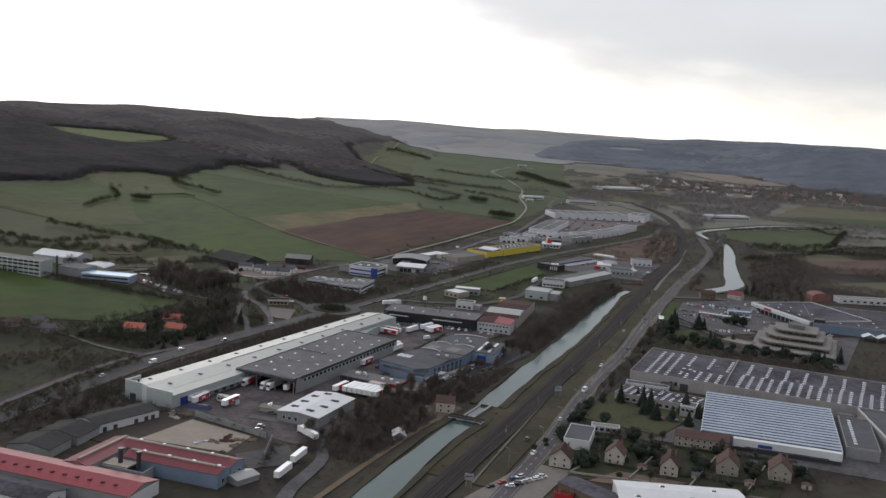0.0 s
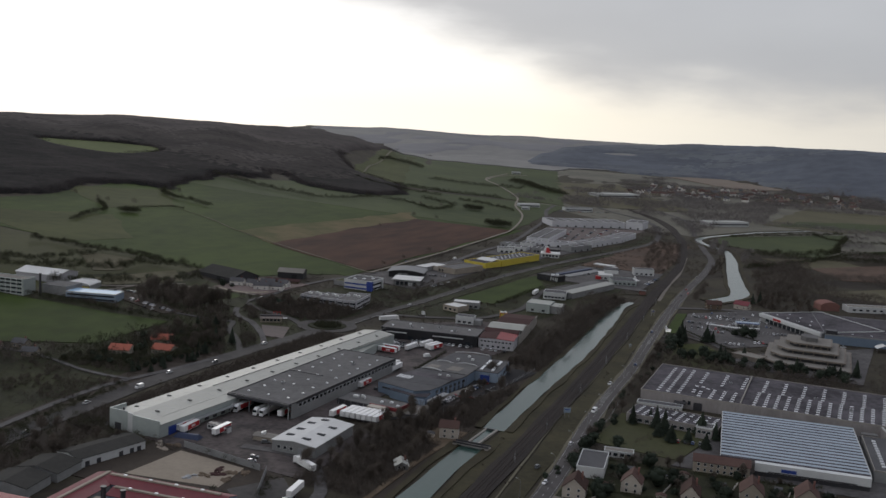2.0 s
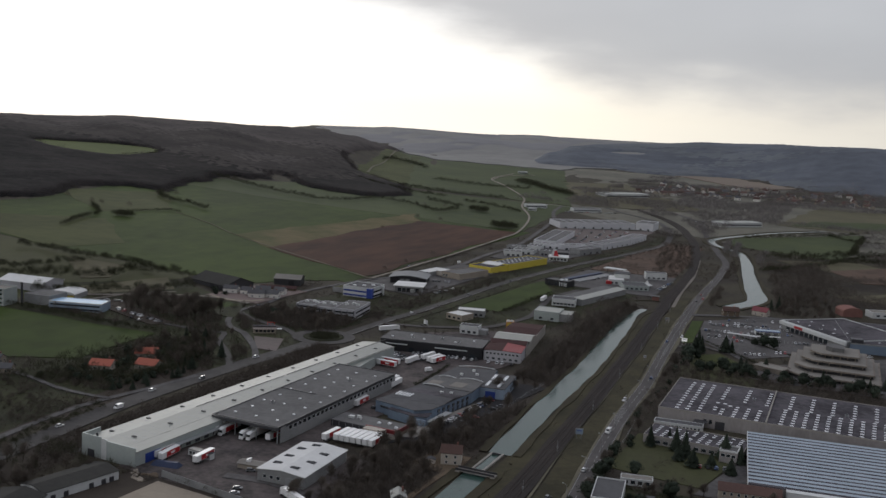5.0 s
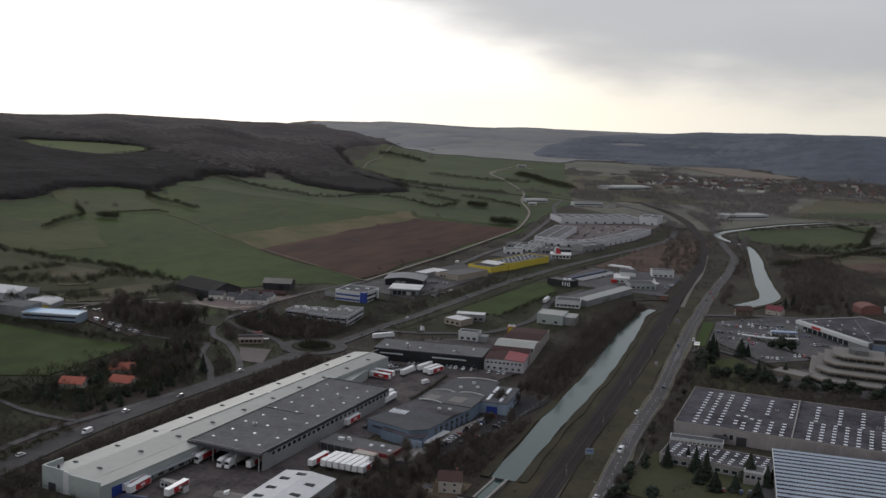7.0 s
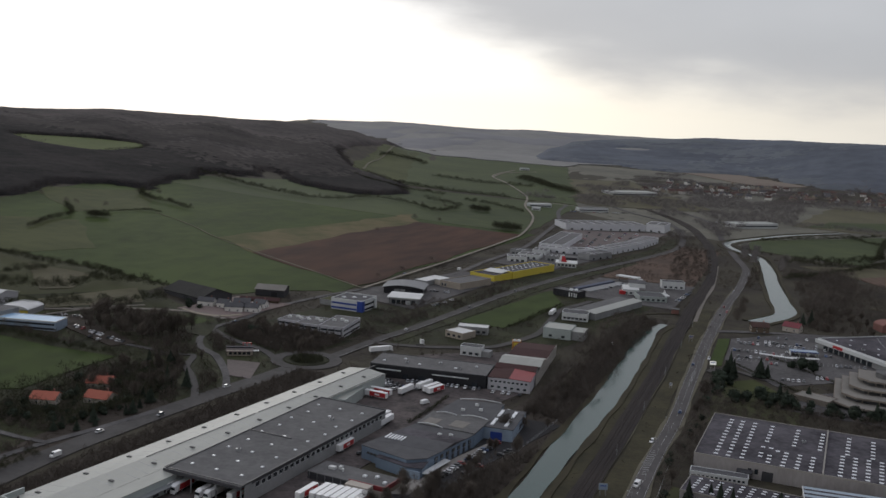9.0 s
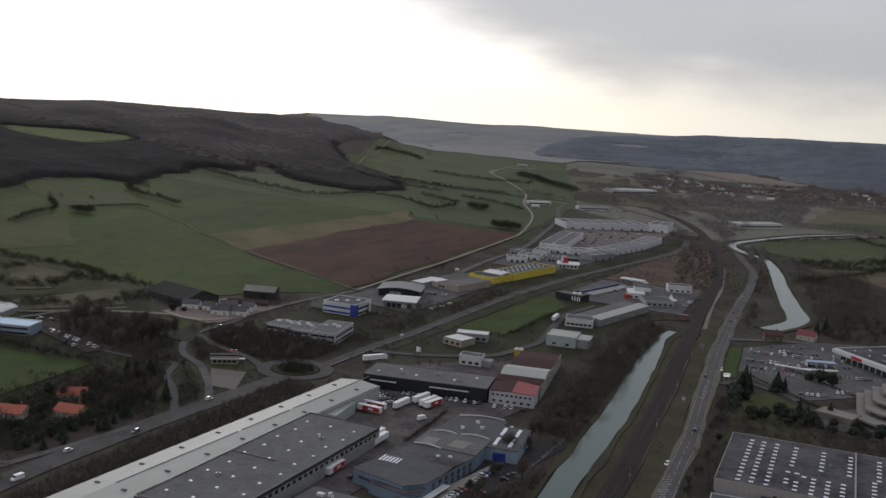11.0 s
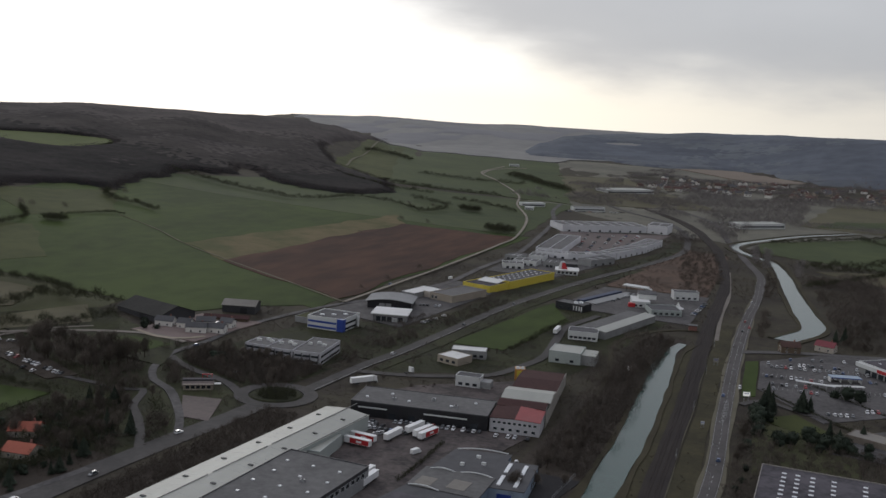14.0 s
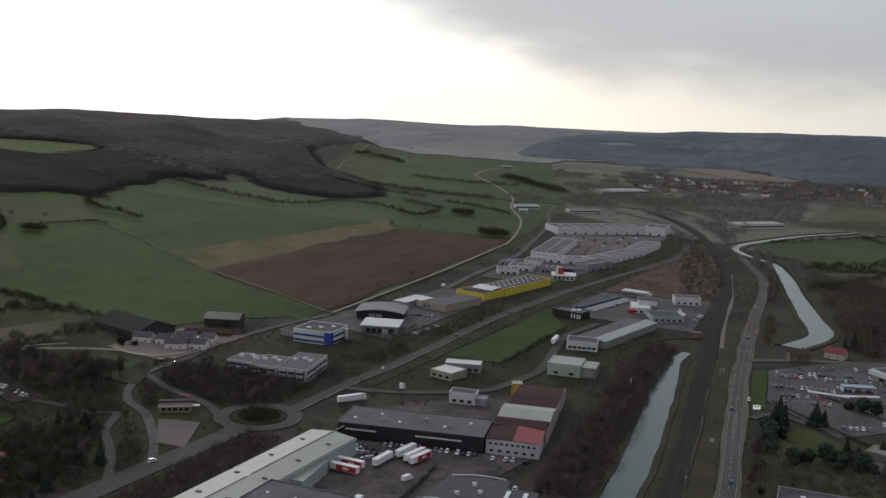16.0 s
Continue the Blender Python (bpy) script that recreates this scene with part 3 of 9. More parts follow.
field("field_upper", "olive grazed meadow under the woods", [(-1060, 1110), (-978, 1240), (-868, 1109), (-897, 1020)], OLIVE_MEADOW, 0.42, 24, 8)
field("field_lower", "olive meadow with faint old ruts", [(-1000, 850), (-858, 985), (-735, 875), (-760, 800)], OLIVE_MEADOW, 0.44, 24, 10)
field("field_flank", "olive pasture on the hill's flank beside the track", [(-1030, 1890), (-1300, 2560), (-1240, 2650), (-870, 1800)], OLIVE_MEADOW, 0.9, 40, 10)
field("field_ploughed", "ploughed reddish-brown field", [(-478, 914), (-632, 980), (-626, 1345), (-488, 1372)], PLOUGH, 0.55, 40, 9)
field("field_stubble", "tan strip of stubble along the ploughed field", [(-622, 976), (-706, 1020), (-664, 1408), (-616, 1340)], DRY_FIELD, 0.42, 40, 14)
field("field_college", "green field below the college", [(-560, 470), (-476, 535), (-482, 612), (-668, 592)], MEADOW, 0.45, 30, 3)
field("field_college_back", "pale rough pasture between hedges", [(-632, 735), (-646, 716), (-720, 778), (-652, 782)], WORN_GRASS, 0.5, 20, 5)
field("field_college_strip", "pale grass strip between hedges", [(-600, 674), (-622, 690), (-600, 772), (-568, 738)], WORN_GRASS, 0.5, 20, 5)
field("field_clearing", "bright green clearing between the woods on the hill", [(-1245, 1410), (-1400, 1400), (-1455, 1462), (-1285, 1625)], PASTURE, 2.0, 20, 6)
field("field_middle", "green field between the bypass and the workshops", [(-352, 842), (-314, 842), (-305, 960), (-336, 1016)], MEADOW, 0.2, 20, 3)
field("field_river", "green meadow beside the canal's upper reach", [(-232, 1570), (-216, 1470), (-75, 1420), (-60, 1790)], HAZED_MEADOW, 0.15, 20, 6)
field("field_river_edge", "dull meadow by the river woods", [(-150, 1370), (-60, 1290), (40, 1330), (-60, 1420)], WORN_GRASS, 0.15, 12, 6)
field("field_village", "tan field above the village", [(-585, 2960), (-480, 3110), (-250, 2830), (-330, 2680)], HAZED_TAN, 1.5, 20, 12)
field("field_road_end", "dull green fields before the far village", [(-880, 2250), (-540, 1850), (-330, 1950), (-620, 2500)], WORN_GRASS, 0.6, 24, 10)
field("field_east", "meadow beyond the river woods", [(-200, 1830), (-60, 1810), (160, 2250), (-160, 2300)], WORN_GRASS, 0.3, 20, 8)
field("field_river_far", "dull meadow between wood belts", [(-130, 2010), (-60, 1960), (330, 2300), (60, 2420)], WORN_GRASS, 0.4, 20, 8)
field("meadow_river_right", "green meadow among the river woods", [(-30, 1560), (30, 1490), (190, 1620), (110, 1760)], MEADOW, 0.2, 16, 8)
field("meadow_river_low", "dull meadow strip beside the river woods", [(-70, 1130), (20, 1100), (150, 1180), (20, 1230)], WORN_GRASS, 0.2, 16, 6)
field("field_east_plough", "reddish-brown strip of tilled land by the river woods", [(-86, 1318), (12, 1440), (30, 1290), (-46, 1240)], RED_EARTH, 0.3, 16, 4)
field("field_east_far", "green meadow strip among far hedges", [(-180, 1837), (-150, 1955), (20, 2075), (11, 1900)], HAZED_MEADOW, 0.45, 16, 6)
field("waste_ground", "reddish-brown waste ground between bypass and railway", [(-318, 1128), (-228, 1130), (-246, 1410), (-300, 1430)], RED_EARTH, 0.1, 24, 4)
field("embankment_field", "grass slope between bypass and shops", [(-402, 770), (-376, 770), (-345, 1130), (-374, 1140)], ROUGH, 0.1, 20, 2)
field("lawn_offices", "lawn round the office blocks", [(-470, 720), (-395, 730), (-372, 870), (-455, 860)], ROUGH, 0.1, 14, 3)
field("lawn_farm", "green paddock below the farm", [(-640, 690), (-470, 690), (-490, 735), (-590, 770)], ROUGH, 0.35, 20, 4)
field("field_paddock", "green paddock beside the farm lane", [(-566, 684), (-523, 728), (-492, 730), (-500, 690)], MEADOW, 0.4, 16, 3)
field("lawn_factory", "lawn between road and grey factory", [(-140, 524), (-96, 518), (-84, 572), (-139, 584)], LAWN, 0.1, 10, 2)
field("lawn_crossing", "lawn with trees by the supermarket", [(-142, 690), (-95, 700), (-100, 765), (-150, 775)], LAWN, 0.1, 10, 3)

field("lawn_road", "dark green lawn between main road and car park", [(-170, 909), (-162, 820), (-155, 826), (-162, 916)], MEADOW, 0.12, 10, 1)
field("lawn_corner", "olive grass slope below the car park", [(-148, 782), (-131, 801), (-107, 770), (-123, 762)], OLIVE_MEADOW, 0.14, 10, 2)

field("slope_far", "slopes at the head of the valley, haze put into their colour", [(-860, 2760), (-1340, 2700), (-2502, 4146), (-900, 4800)], HAZED_SLOPE, 2.5, 40, 20)
field("slope_far_east", "fields below the far ridge, haze put into their colour", [(-900, 2900), (-950, 4700), (-600, 4300), (-600, 3200)], HAZED_SLOPE, 2.6, 30, 20)

# ---- hard ground ----
def yard(name, label, corners, material, lift=0.1):
    LAYER[0] += 0.006
    lift += LAYER[0]
    return setting(name, patch(corners, lift, 8, 0.8), material, label, "yard")


yard("yard_depot", "dark reddish asphalt yard of the haulage depot", [(-330, 405), (-238, 398), (-236, 470), (-330, 472)], YARD, 0.08)
yard("yard_depot_lane", "asphalt lane between the warehouses", [(-286, 470), (-270, 470), (-262, 665), (-286, 668)], YARD, 0.1)
yard("yard_north", "worn yard with parked lorries", [(-334, 592), (-262, 598), (-246, 684), (-338, 672)], YARD, 0.085)
yard("yard_blue", "asphalt yard along the blue workshop", [(-244, 498), (-229, 510), (-208, 640), (-232, 640)], ASPHALT, 0.095)
yard("yard_apron", "pale concrete apron beside the garage", [(-247, 507), (-236, 513), (-227, 592), (-231, 592)], CONCRETE, 0.12)
yard("yard_black_back", "pale grey yard behind the black hall", [(-340, 712), (-270, 716), (-268, 790), (-330, 735)], YARD, 0.08)
yard("yard_sand", "sandy gravel storage yard", [(-306, 364), (-262, 372), (-266, 396), (-304, 400)], SAND, 0.14)
yard("yard_sand_edge", "earth round the storage yard", [(-326, 350), (-240, 352), (-246, 398), (-322, 404)], LITTER, 0.08)
yard("yard_lot", "grey lot beside the access lane", [(-258, 372), (-245, 396), (-228, 379), (-242, 360)], DARK_LANE, 0.11)
yard("yard_supermarket", "supermarket car park", [(-155, 843), (-116, 792), (-45, 862), (-89, 974)], OLD_ASPHALT, 0.09)
yard("yard_supermarket_west", "older part of the supermarket car park", [(-155.3, 843), (-89, 974.5), (-127, 957), (-161, 916)], OLD_ASPHALT, 0.1)
yard("yard_supermarket_south", "asphalt service road by the terraced offices", [(-110, 740), (-15, 740), (-10, 870), (-90, 790)], OLD_ASPHALT, 0.08)
yard("yard_factory", "concrete yard round the factories", [(-97, 509), (20, 515), (30, 640), (-78, 592)], OLD_ASPHALT, 0.07)
yard("yard_lock", "earth yard round the lock-keeper's house", [(-222, 476), (-199, 474), (-200, 500), (-220, 500)], EARTH, 0.08)
yard("yard_plots", "trodden earth between the houses", [(-110, 433), (-101, 453), (-69, 456), (-90, 438)], EARTH, 0.1)
yard("yard_houses", "grassy garden plots round the houses", [(-134, 430), (-30, 450), (-30, 515), (-136, 500)], ROUGH, 0.06)
yard("yard_shops", "asphalt round the shops", [(-330, 1010), (-222, 1000), (-226, 1130), (-318, 1120)], OLD_ASPHALT, 0.09)
yard("yard_retail", "car park of the retail park", [(-408, 1276), (-350, 1296), (-338, 1552), (-466, 1478)], COURT, 0.12)
yard("yard_retail_south", "asphalt between the retail sheds", [(-436, 1130), (-372, 1130), (-345, 1268), (-444, 1262)], OLD_ASPHALT, 0.14)
yard("yard_strip", "asphalt lots along the trade strip", [(-470, 880), (-400, 860), (-390, 1030), (-440, 1060)], OLD_ASPHALT, 0.12)
yard("yard_bottom", "gravelly lot beside the main road", [(-150, 380), (-122, 376), (-120, 440), (-140, 440)], LANE, 0.1)
yard("yard_farm", "pale farmyard", [(-535, 740), (-486, 742), (-482, 812), (-528, 806)], PAVING, 0.3)
yard("yard_kiosk", "reddish paved bay inside the road loop", [(-425, 649), (-404, 621), (-389, 622), (-404, 654)], COURT, 0.1)
yard("yard_college_cars", "worn car park under bare trees", [(-580, 655), (-500, 630), (-492, 646), (-570, 676)], LITTER, 0.3)

# ---- canal ----
CANAL = [(-177, 250), (-182, 356), (-186, 408), (-189, 458), (-190, 482)]
CANAL_UP = [(-190, 512), (-194.5, 570), (-197, 616), (-200.5, 690), (-205.5, 760), (-213, 840), (-218.5, 895), (-215, 934)]
UPPER = [(-152, 992), (-135, 1047), (-149, 1126), (-165, 1220), (-181, 1322), (-200, 1400), (-232, 1450), (-250, 1500), (-246, 1545), (-222, 1610), (-182, 1700), (-120, 1790)]
setting("water_canal_lower", ribbon(CANAL, [14, 15, 17, 12, 10], 0.18, skirt=0.1, wobble=1.5), WATER, "smooth grey-green canal water", "water")
setting("water_lock", ribbon([(-190, 481), (-191, 513)], 5.2, 0.24, skirt=0.1), WATER, "narrow water in the lock", "water")
setting("water_canal_upper", ribbon(CANAL_UP, [11, 13, 14.5, 15, 15, 16, 14, 6], 0.3, skirt=0.1, wobble=1.5), WATER, "smooth grey-green canal water", "water")
setting("water_reach", ribbon(UPPER, [19, 19, 16, 14, 13, 9, 7, 8, 8, 7, 6, 5], 0.3, skirt=0.1, wobble=1.0), WATER, "pale canal reach reflecting the sky", "water")
for k, (line, gap) in enumerate(((CANAL, 9.2), (CANAL_UP, 8.6), (UPPER, 10.5)), 1):
    for side in (-1, 1):
        setting("bank_%d" % (2 * k - (side < 0)), ribbon(line, 3.6, 0.55, shift=side * gap, skirt=0.8, wobble=2.2), BANK, "grassy canal bank", "bank")
lock, _ = sited("canal_lock", "concrete canal lock with dark gates", "lock", (-194.5, 482), (-194.5, 512))
for y0 in (-6.6, -2.0 + 0.8):
    part("lock_wall", Shape().box(0, y0 - 0.1, -0.2, 30, y0 + 1.0, 0.9), CONCRETE, lock)
for x0 in (1.5, 27.5):
    part("gate", Shape().box(x0, -5.6, 0, x0 + 0.7, -1.3, 1.5), DARK_TRIM, lock)
bridge, _ = sited("canal_footbridge", "small dark footbridge over the lock tail", "bridge", (-199, 480), (-180, 480))
part("deck", Shape().box(0, -1.8, 1.2, 19, 1.8, 1.6), CONCRETE, bridge)
for y0 in (-1.8, 1.65):
    part("railing", Shape().box(0, y0, 1.6, 19, y0 + 0.15, 2.6), DARK_TRIM, bridge)
for x0 in (0, 17):
    part("abutment", Shape().box(x0, -2.2, -0.3, x0 + 2, 2.2, 1.2), CONCRETE, bridge)

# ---- railway ----
TRACKS = [(-155, 250), (-163, 400), (-168.5, 500), (-174.5, 600), (-178, 650), (-182, 703), (-187.5, 775), (-196, 872), (-206, 985), (-214, 1090), (-221, 1186), (-240, 1320), (-275, 1487), (-344, 1702), (-450, 1900)]
setting("railway_bed", ribbon(TRACKS, [12, 12, 11, 10.5, 10.5, 10.5, 10.5, 10.5, 10, 11, 12, 13, 14, 13, 10], 0.5, skirt=0.6, wobble=1.2), BALLAST, "dark ballast of a two-track railway", "railway")
for shift in (-2.75, -1.25, 1.25, 2.75):
    setting("rail", ribbon(TRACKS, 0.1, 0.68, shift=shift, skirt=0.2), RAIL, "rusty steel rail", "rail")
setting("bank_rail", ribbon([(-173, 400), (-178, 470), (-181, 526), (-184.5, 608), (-186, 640), (-190, 697), (-196, 780), (-204, 874), (-209, 930)], [10, 12, 12, 10, 9, 8, 7, 7, 6], 0.1, skirt=0.3, wobble=1.5), VERGE, "dull olive-brown grass bank between canal and railway", "bank")
setting("verge_road", ribbon([(-147, 400), (-149.5, 430), (-156, 511), (-161.5, 584), (-165, 640), (-171, 708), (-176, 772), (-181, 825), (-185, 878), (-190, 940), (-196, 1020)], [9, 10, 13, 13, 12, 11, 9, 10, 11, 12, 10], 0.08, skirt=0.3, wobble=1.5), VERGE, "worn olive-brown grass verge between railway and road", "verge")
setting("towpath", ribbon([(-153, 400), (-155.5, 425), (-163.5, 511), (-169, 584), (-172, 640), (-177.5, 708), (-182, 772), (-187, 825), (-191.5, 878), (-198, 940)], 1.2, 0.2, skirt=0.1, wobble=0.5), WORN_TRACK, "narrow pale path beside the railway", "path")

# ---- roads ----
MAIN = [(-128, 260), (-136, 389), (-141, 470), (-149.5, 550), (-154.8, 625), (-158, 690), (-167.5, 795), (-177, 915), (-185, 1050), (-188, 1150), (-197, 1275), (-222, 1378), (-266, 1556), (-318, 1768), (-420, 1950)]
setting("shoulder_main", ribbon(MAIN[:10], [12, 11.5, 10.5, 10.5, 10.5, 11, 12, 11, 10, 9.5], 0.12, wobble=1.6), WORN_TRACK, "worn gravelly shoulders of the main road", "verge")
setting("road_main", ribbon(MAIN, [10, 9, 8, 7.6, 7.6, 8, 9.5, 8, 8, 8, 8, 8, 8, 8, 8], 0.2), MAIN_ASPHALT, "two-lane main road of worn grey asphalt", "road")
setting("road_line", dashes(MAIN[:11], 0, 0.2, 3, 5, 0.25), MARKING, "white dashed centre line", "marking")
for side in (-3.4, 3.4):
    setting("road_line", dashes(MAIN[:11], side, 0.2, 3, 0, 0.13), MARKING, "white edge line", "marking")
WEST = [(-360, 230), (-379, 350), (-387, 430), (-391, 480), (-390.5, 530), (-388, 580), (-384.5, 625), (-383, 655)]
setting("road_west", ribbon(WEST, 13, 0.16, wobble=0.7), DARK_LANE, "dark worn asphalt road along the warehouse", "road")
setting("road_side", ribbon([(-374, 260), (-392, 350), (-401, 405), (-405, 440), (-406, 462), (-403.5, 484), (-399, 508), (-394, 545)], 4, 0.2, wobble=0.4), OLD_ASPHALT, "pale side lane", "road")
BYPASS = [(-376, 695), (-374, 756), (-370, 796), (-367, 860), (-365, 923), (-362, 983), (-355, 1043), (-346, 1109), (-335, 1172), (-320, 1246), (-306, 1320), (-297, 1400), (-306, 1490), (-331, 1600), (-378, 1714), (-450, 1800), (-520, 1900)]
setting("road_bypass", ribbon(BYPASS, 8, 0.2), DARK_LANE, "curving bypass road of grey asphalt", "road")
setting("verge_bypass", ribbon(BYPASS[5:13], [8, 10, 13, 15, 16, 17, 15, 10], 0.05, shift=-13, wobble=2), ROUGH, "dark green bank between bypass and shops", "verge")
setting("verge_bypass_south", ribbon(BYPASS[1:10], [6, 8, 10, 12, 13, 13, 12, 10, 8], 0.05, shift=10.5, wobble=2), ROUGH, "rough green bank along the bypass", "verge")
setting("road_line", dashes(BYPASS[:12], 3.4, 0.24, 3, 0, 0.25), MARKING, "white edge line", "marking")
LOOP = [(-391, 601), (-401, 615), (-418, 634), (-438, 654), (-456, 664), (-470, 681), (-477, 698), (-482, 716), (-481, 745), (-486, 790), (-480, 860), (-470, 908)]
setting("road_loop", ribbon(LOOP, 4.6, 0.22, wobble=0.9), OLD_ASPHALT, "pale curving lane past the farm", "road")
setting("road_loop_inner", ribbon([(-403, 668), (-411, 675), (-422, 682), (-435, 687), (-450, 692), (-465, 699), (-478, 708)], 5.2, 0.2), DARK_LANE, "asphalt lane to the farm", "road")
setting("road_park", ribbon([(-392, 574), (-404, 590), (-420, 608), (-434, 621), (-441, 634), (-448, 646), (-458, 640), (-470, 641), (-500, 640)], 4.2, 0.2), DARK_LANE, "narrow lane to a car park under trees", "road")
COUNTRY = [(-470, 908), (-472, 1022), (-474, 1122), (-482, 1288), (-490, 1376), (-536, 1553), (-600, 1700), (-651, 1851), (-760, 2050), (-860, 2228), (-893, 2463)]
setting("road_country", ribbon(COUNTRY, [2.6, 2.6, 2.8, 3, 3.2, 3.4, 3.6, 4, 4, 4, 4], 1.3), PALE_TRACK, "pale country lane along the fields", "road")
setting("track_fork", ribbon([(-845, 2190), (-870, 2330), (-842, 2470)], 4, 1.3), PALE_TRACK, "pale farm track forking off the lane", "path")
setting("road_retail", ribbon([(-470, 908), (-450, 960), (-440, 1040), (-445, 1140), (-448, 1260), (-470, 1400), (-500, 1560), (-540, 1690), (-560, 1800)], 6, 0.3), OLD_ASPHALT, "service road of the retail park", "road")
setting("track_field", ribbon([(-471, 910), (-536, 942), (-636, 986), (-705, 1019), (-773, 1062), (-848, 1097)], [2.6, 2.2, 1.6, 1.3, 1.2, 1.0], 0.5, wobble=0.5), WORN_TRACK, "field track along the ploughed land", "path")
setting("track_farmyard", ribbon([(-530, 741), (-517, 737), (-504, 738), (-494, 746), (-489, 756)], 3.2, 0.7, wobble=0.6), SAND, "pale curving farmyard drive", "path")
setting("track_farm", ribbon([(-600, 668), (-583, 686), (-562, 710), (-535, 731), (-515, 739), (-490, 737)], 4.5, 0.6), LANE, "pale farm lane", "path")
setting("track_hill", ribbon([(-1020, 1925), (-1029, 1949), (-1084, 2075), (-1144, 2256), (-1298, 2617)], 4, 1.5), WORN_TRACK, "pale track up to the plateau", "path")
setting("track_strip", ribbon([(-590, 640), (-585, 658), (-581, 678), (-574, 705), (-557, 731)], 2.6, 0.4), LANE, "pale lane between the hedges", "path")
setting("track_west", ribbon([(-404, 481), (-420, 480), (-442, 482), (-480, 490), (-540, 486)], 3, 0.3, wobble=0.5), OLD_ASPHALT, "short farm track off the road", "path")
setting("road_service", ribbon([(-372, 742), (-345, 750), (-318, 765), (-301, 780), (-292, 812), (-288, 843), (-296, 900), (-300, 935), (-290, 990)], 6, 0.2), DARK_LANE, "service road to the workshops", "road")
setting("path_canal", ribbon([(-200, 330), (-203, 400), (-204, 450), (-203, 474)], 3, 0.16), EARTH, "earth towpath along the canal", "path")
setting("road_towpath", ribbon([(-232, 700), (-236, 780), (-241, 822), (-256, 900), (-250, 943), (-228, 977), (-205, 985)], 3.4, 0.2), BANK, "earth lane above the canal", "path")
setting("road_depot", ribbon([(-208, 330), (-215, 350), (-218.5, 372), (-222.5, 389), (-233, 406), (-246, 419), (-262, 424), (-284, 420)], 6, 0.18, wobble=0.8), OLD_ASPHALT, "worn access lane to the depot", "road")
setting("road_crossing", ribbon([(-177, 934), (-160, 945), (-130, 960), (-60, 985)], 7, 0.22), OLD_ASPHALT, "side road to the canal crossing", "road")
setting("road_lot", ribbon([(-160, 803), (-155, 813), (-147, 817.5), (-138, 813), (-126, 804.5), (-111, 802)], 4.6, 0.26), DARK_LANE, "dark drive into the car park", "road")
setting("track_rail", ribbon([(-196, 960), (-206, 1060), (-212, 1150), (-230, 1290)], 3, 0.16), LANE, "pale path beside the tracks", "path")
def ring_road(x, y, r0, r1, z0, z1, n=48):
    s = Shape()
    for i in range(n):
        c, q = math.cos(i * math.tau / n), math.sin(i * math.tau / n)
        s.v += [(x + r0 * c, y + r0 * q, z0), (x + r0 * c, y + r0 * q, z1), (x + r1 * c, y + r1 * q, z1), (x + r1 * c, y + r1 * q, z0)]
        o, p = 4 * i, 4 * ((i + 1) % n)
        s.f += [(o + k, o + k + 1, p + k + 1, p + k) for k in range(3)]
    return s
setting("road_roundabout", ring_road(-385, 676, 14.6, 22.2, -0.2, 0.55), DARK_LANE, "ring of the roundabout", "road")
setting("roundabout_island", Shape().tube(-385, 676, -0.2, 0.9, 14.5, 13.2, 40), ROUGH, "planted island of the roundabout", "island")


def hatching(x, y, n, step, slant):
    """White diagonal strokes along the middle of the main road."""
    s = Shape()
    for i in range(n):
        px, py, w = x - 0.079 * i * step, y + i * step, 0.3 + 1.2 * math.sin(math.pi * (i + 0.5) / n)
        s.add([(px - w, py, 0.75), (px + w, py + slant, 0.75), (px + w, py + slant + 0.7, 0.75), (px - w, py + 0.7, 0.75)], [(0, 1, 2, 3)])
    return s


setting("road_hatching", hatching(-164.2, 758, 16, 3.2, 1.6), MARKING, "white hatched marking between the lanes", "marking")
setting("road_hatching_south", hatching(-153.8, 590, 12, 3.2, 1.6), MARKING, "white hatched marking between the lanes", "marking")


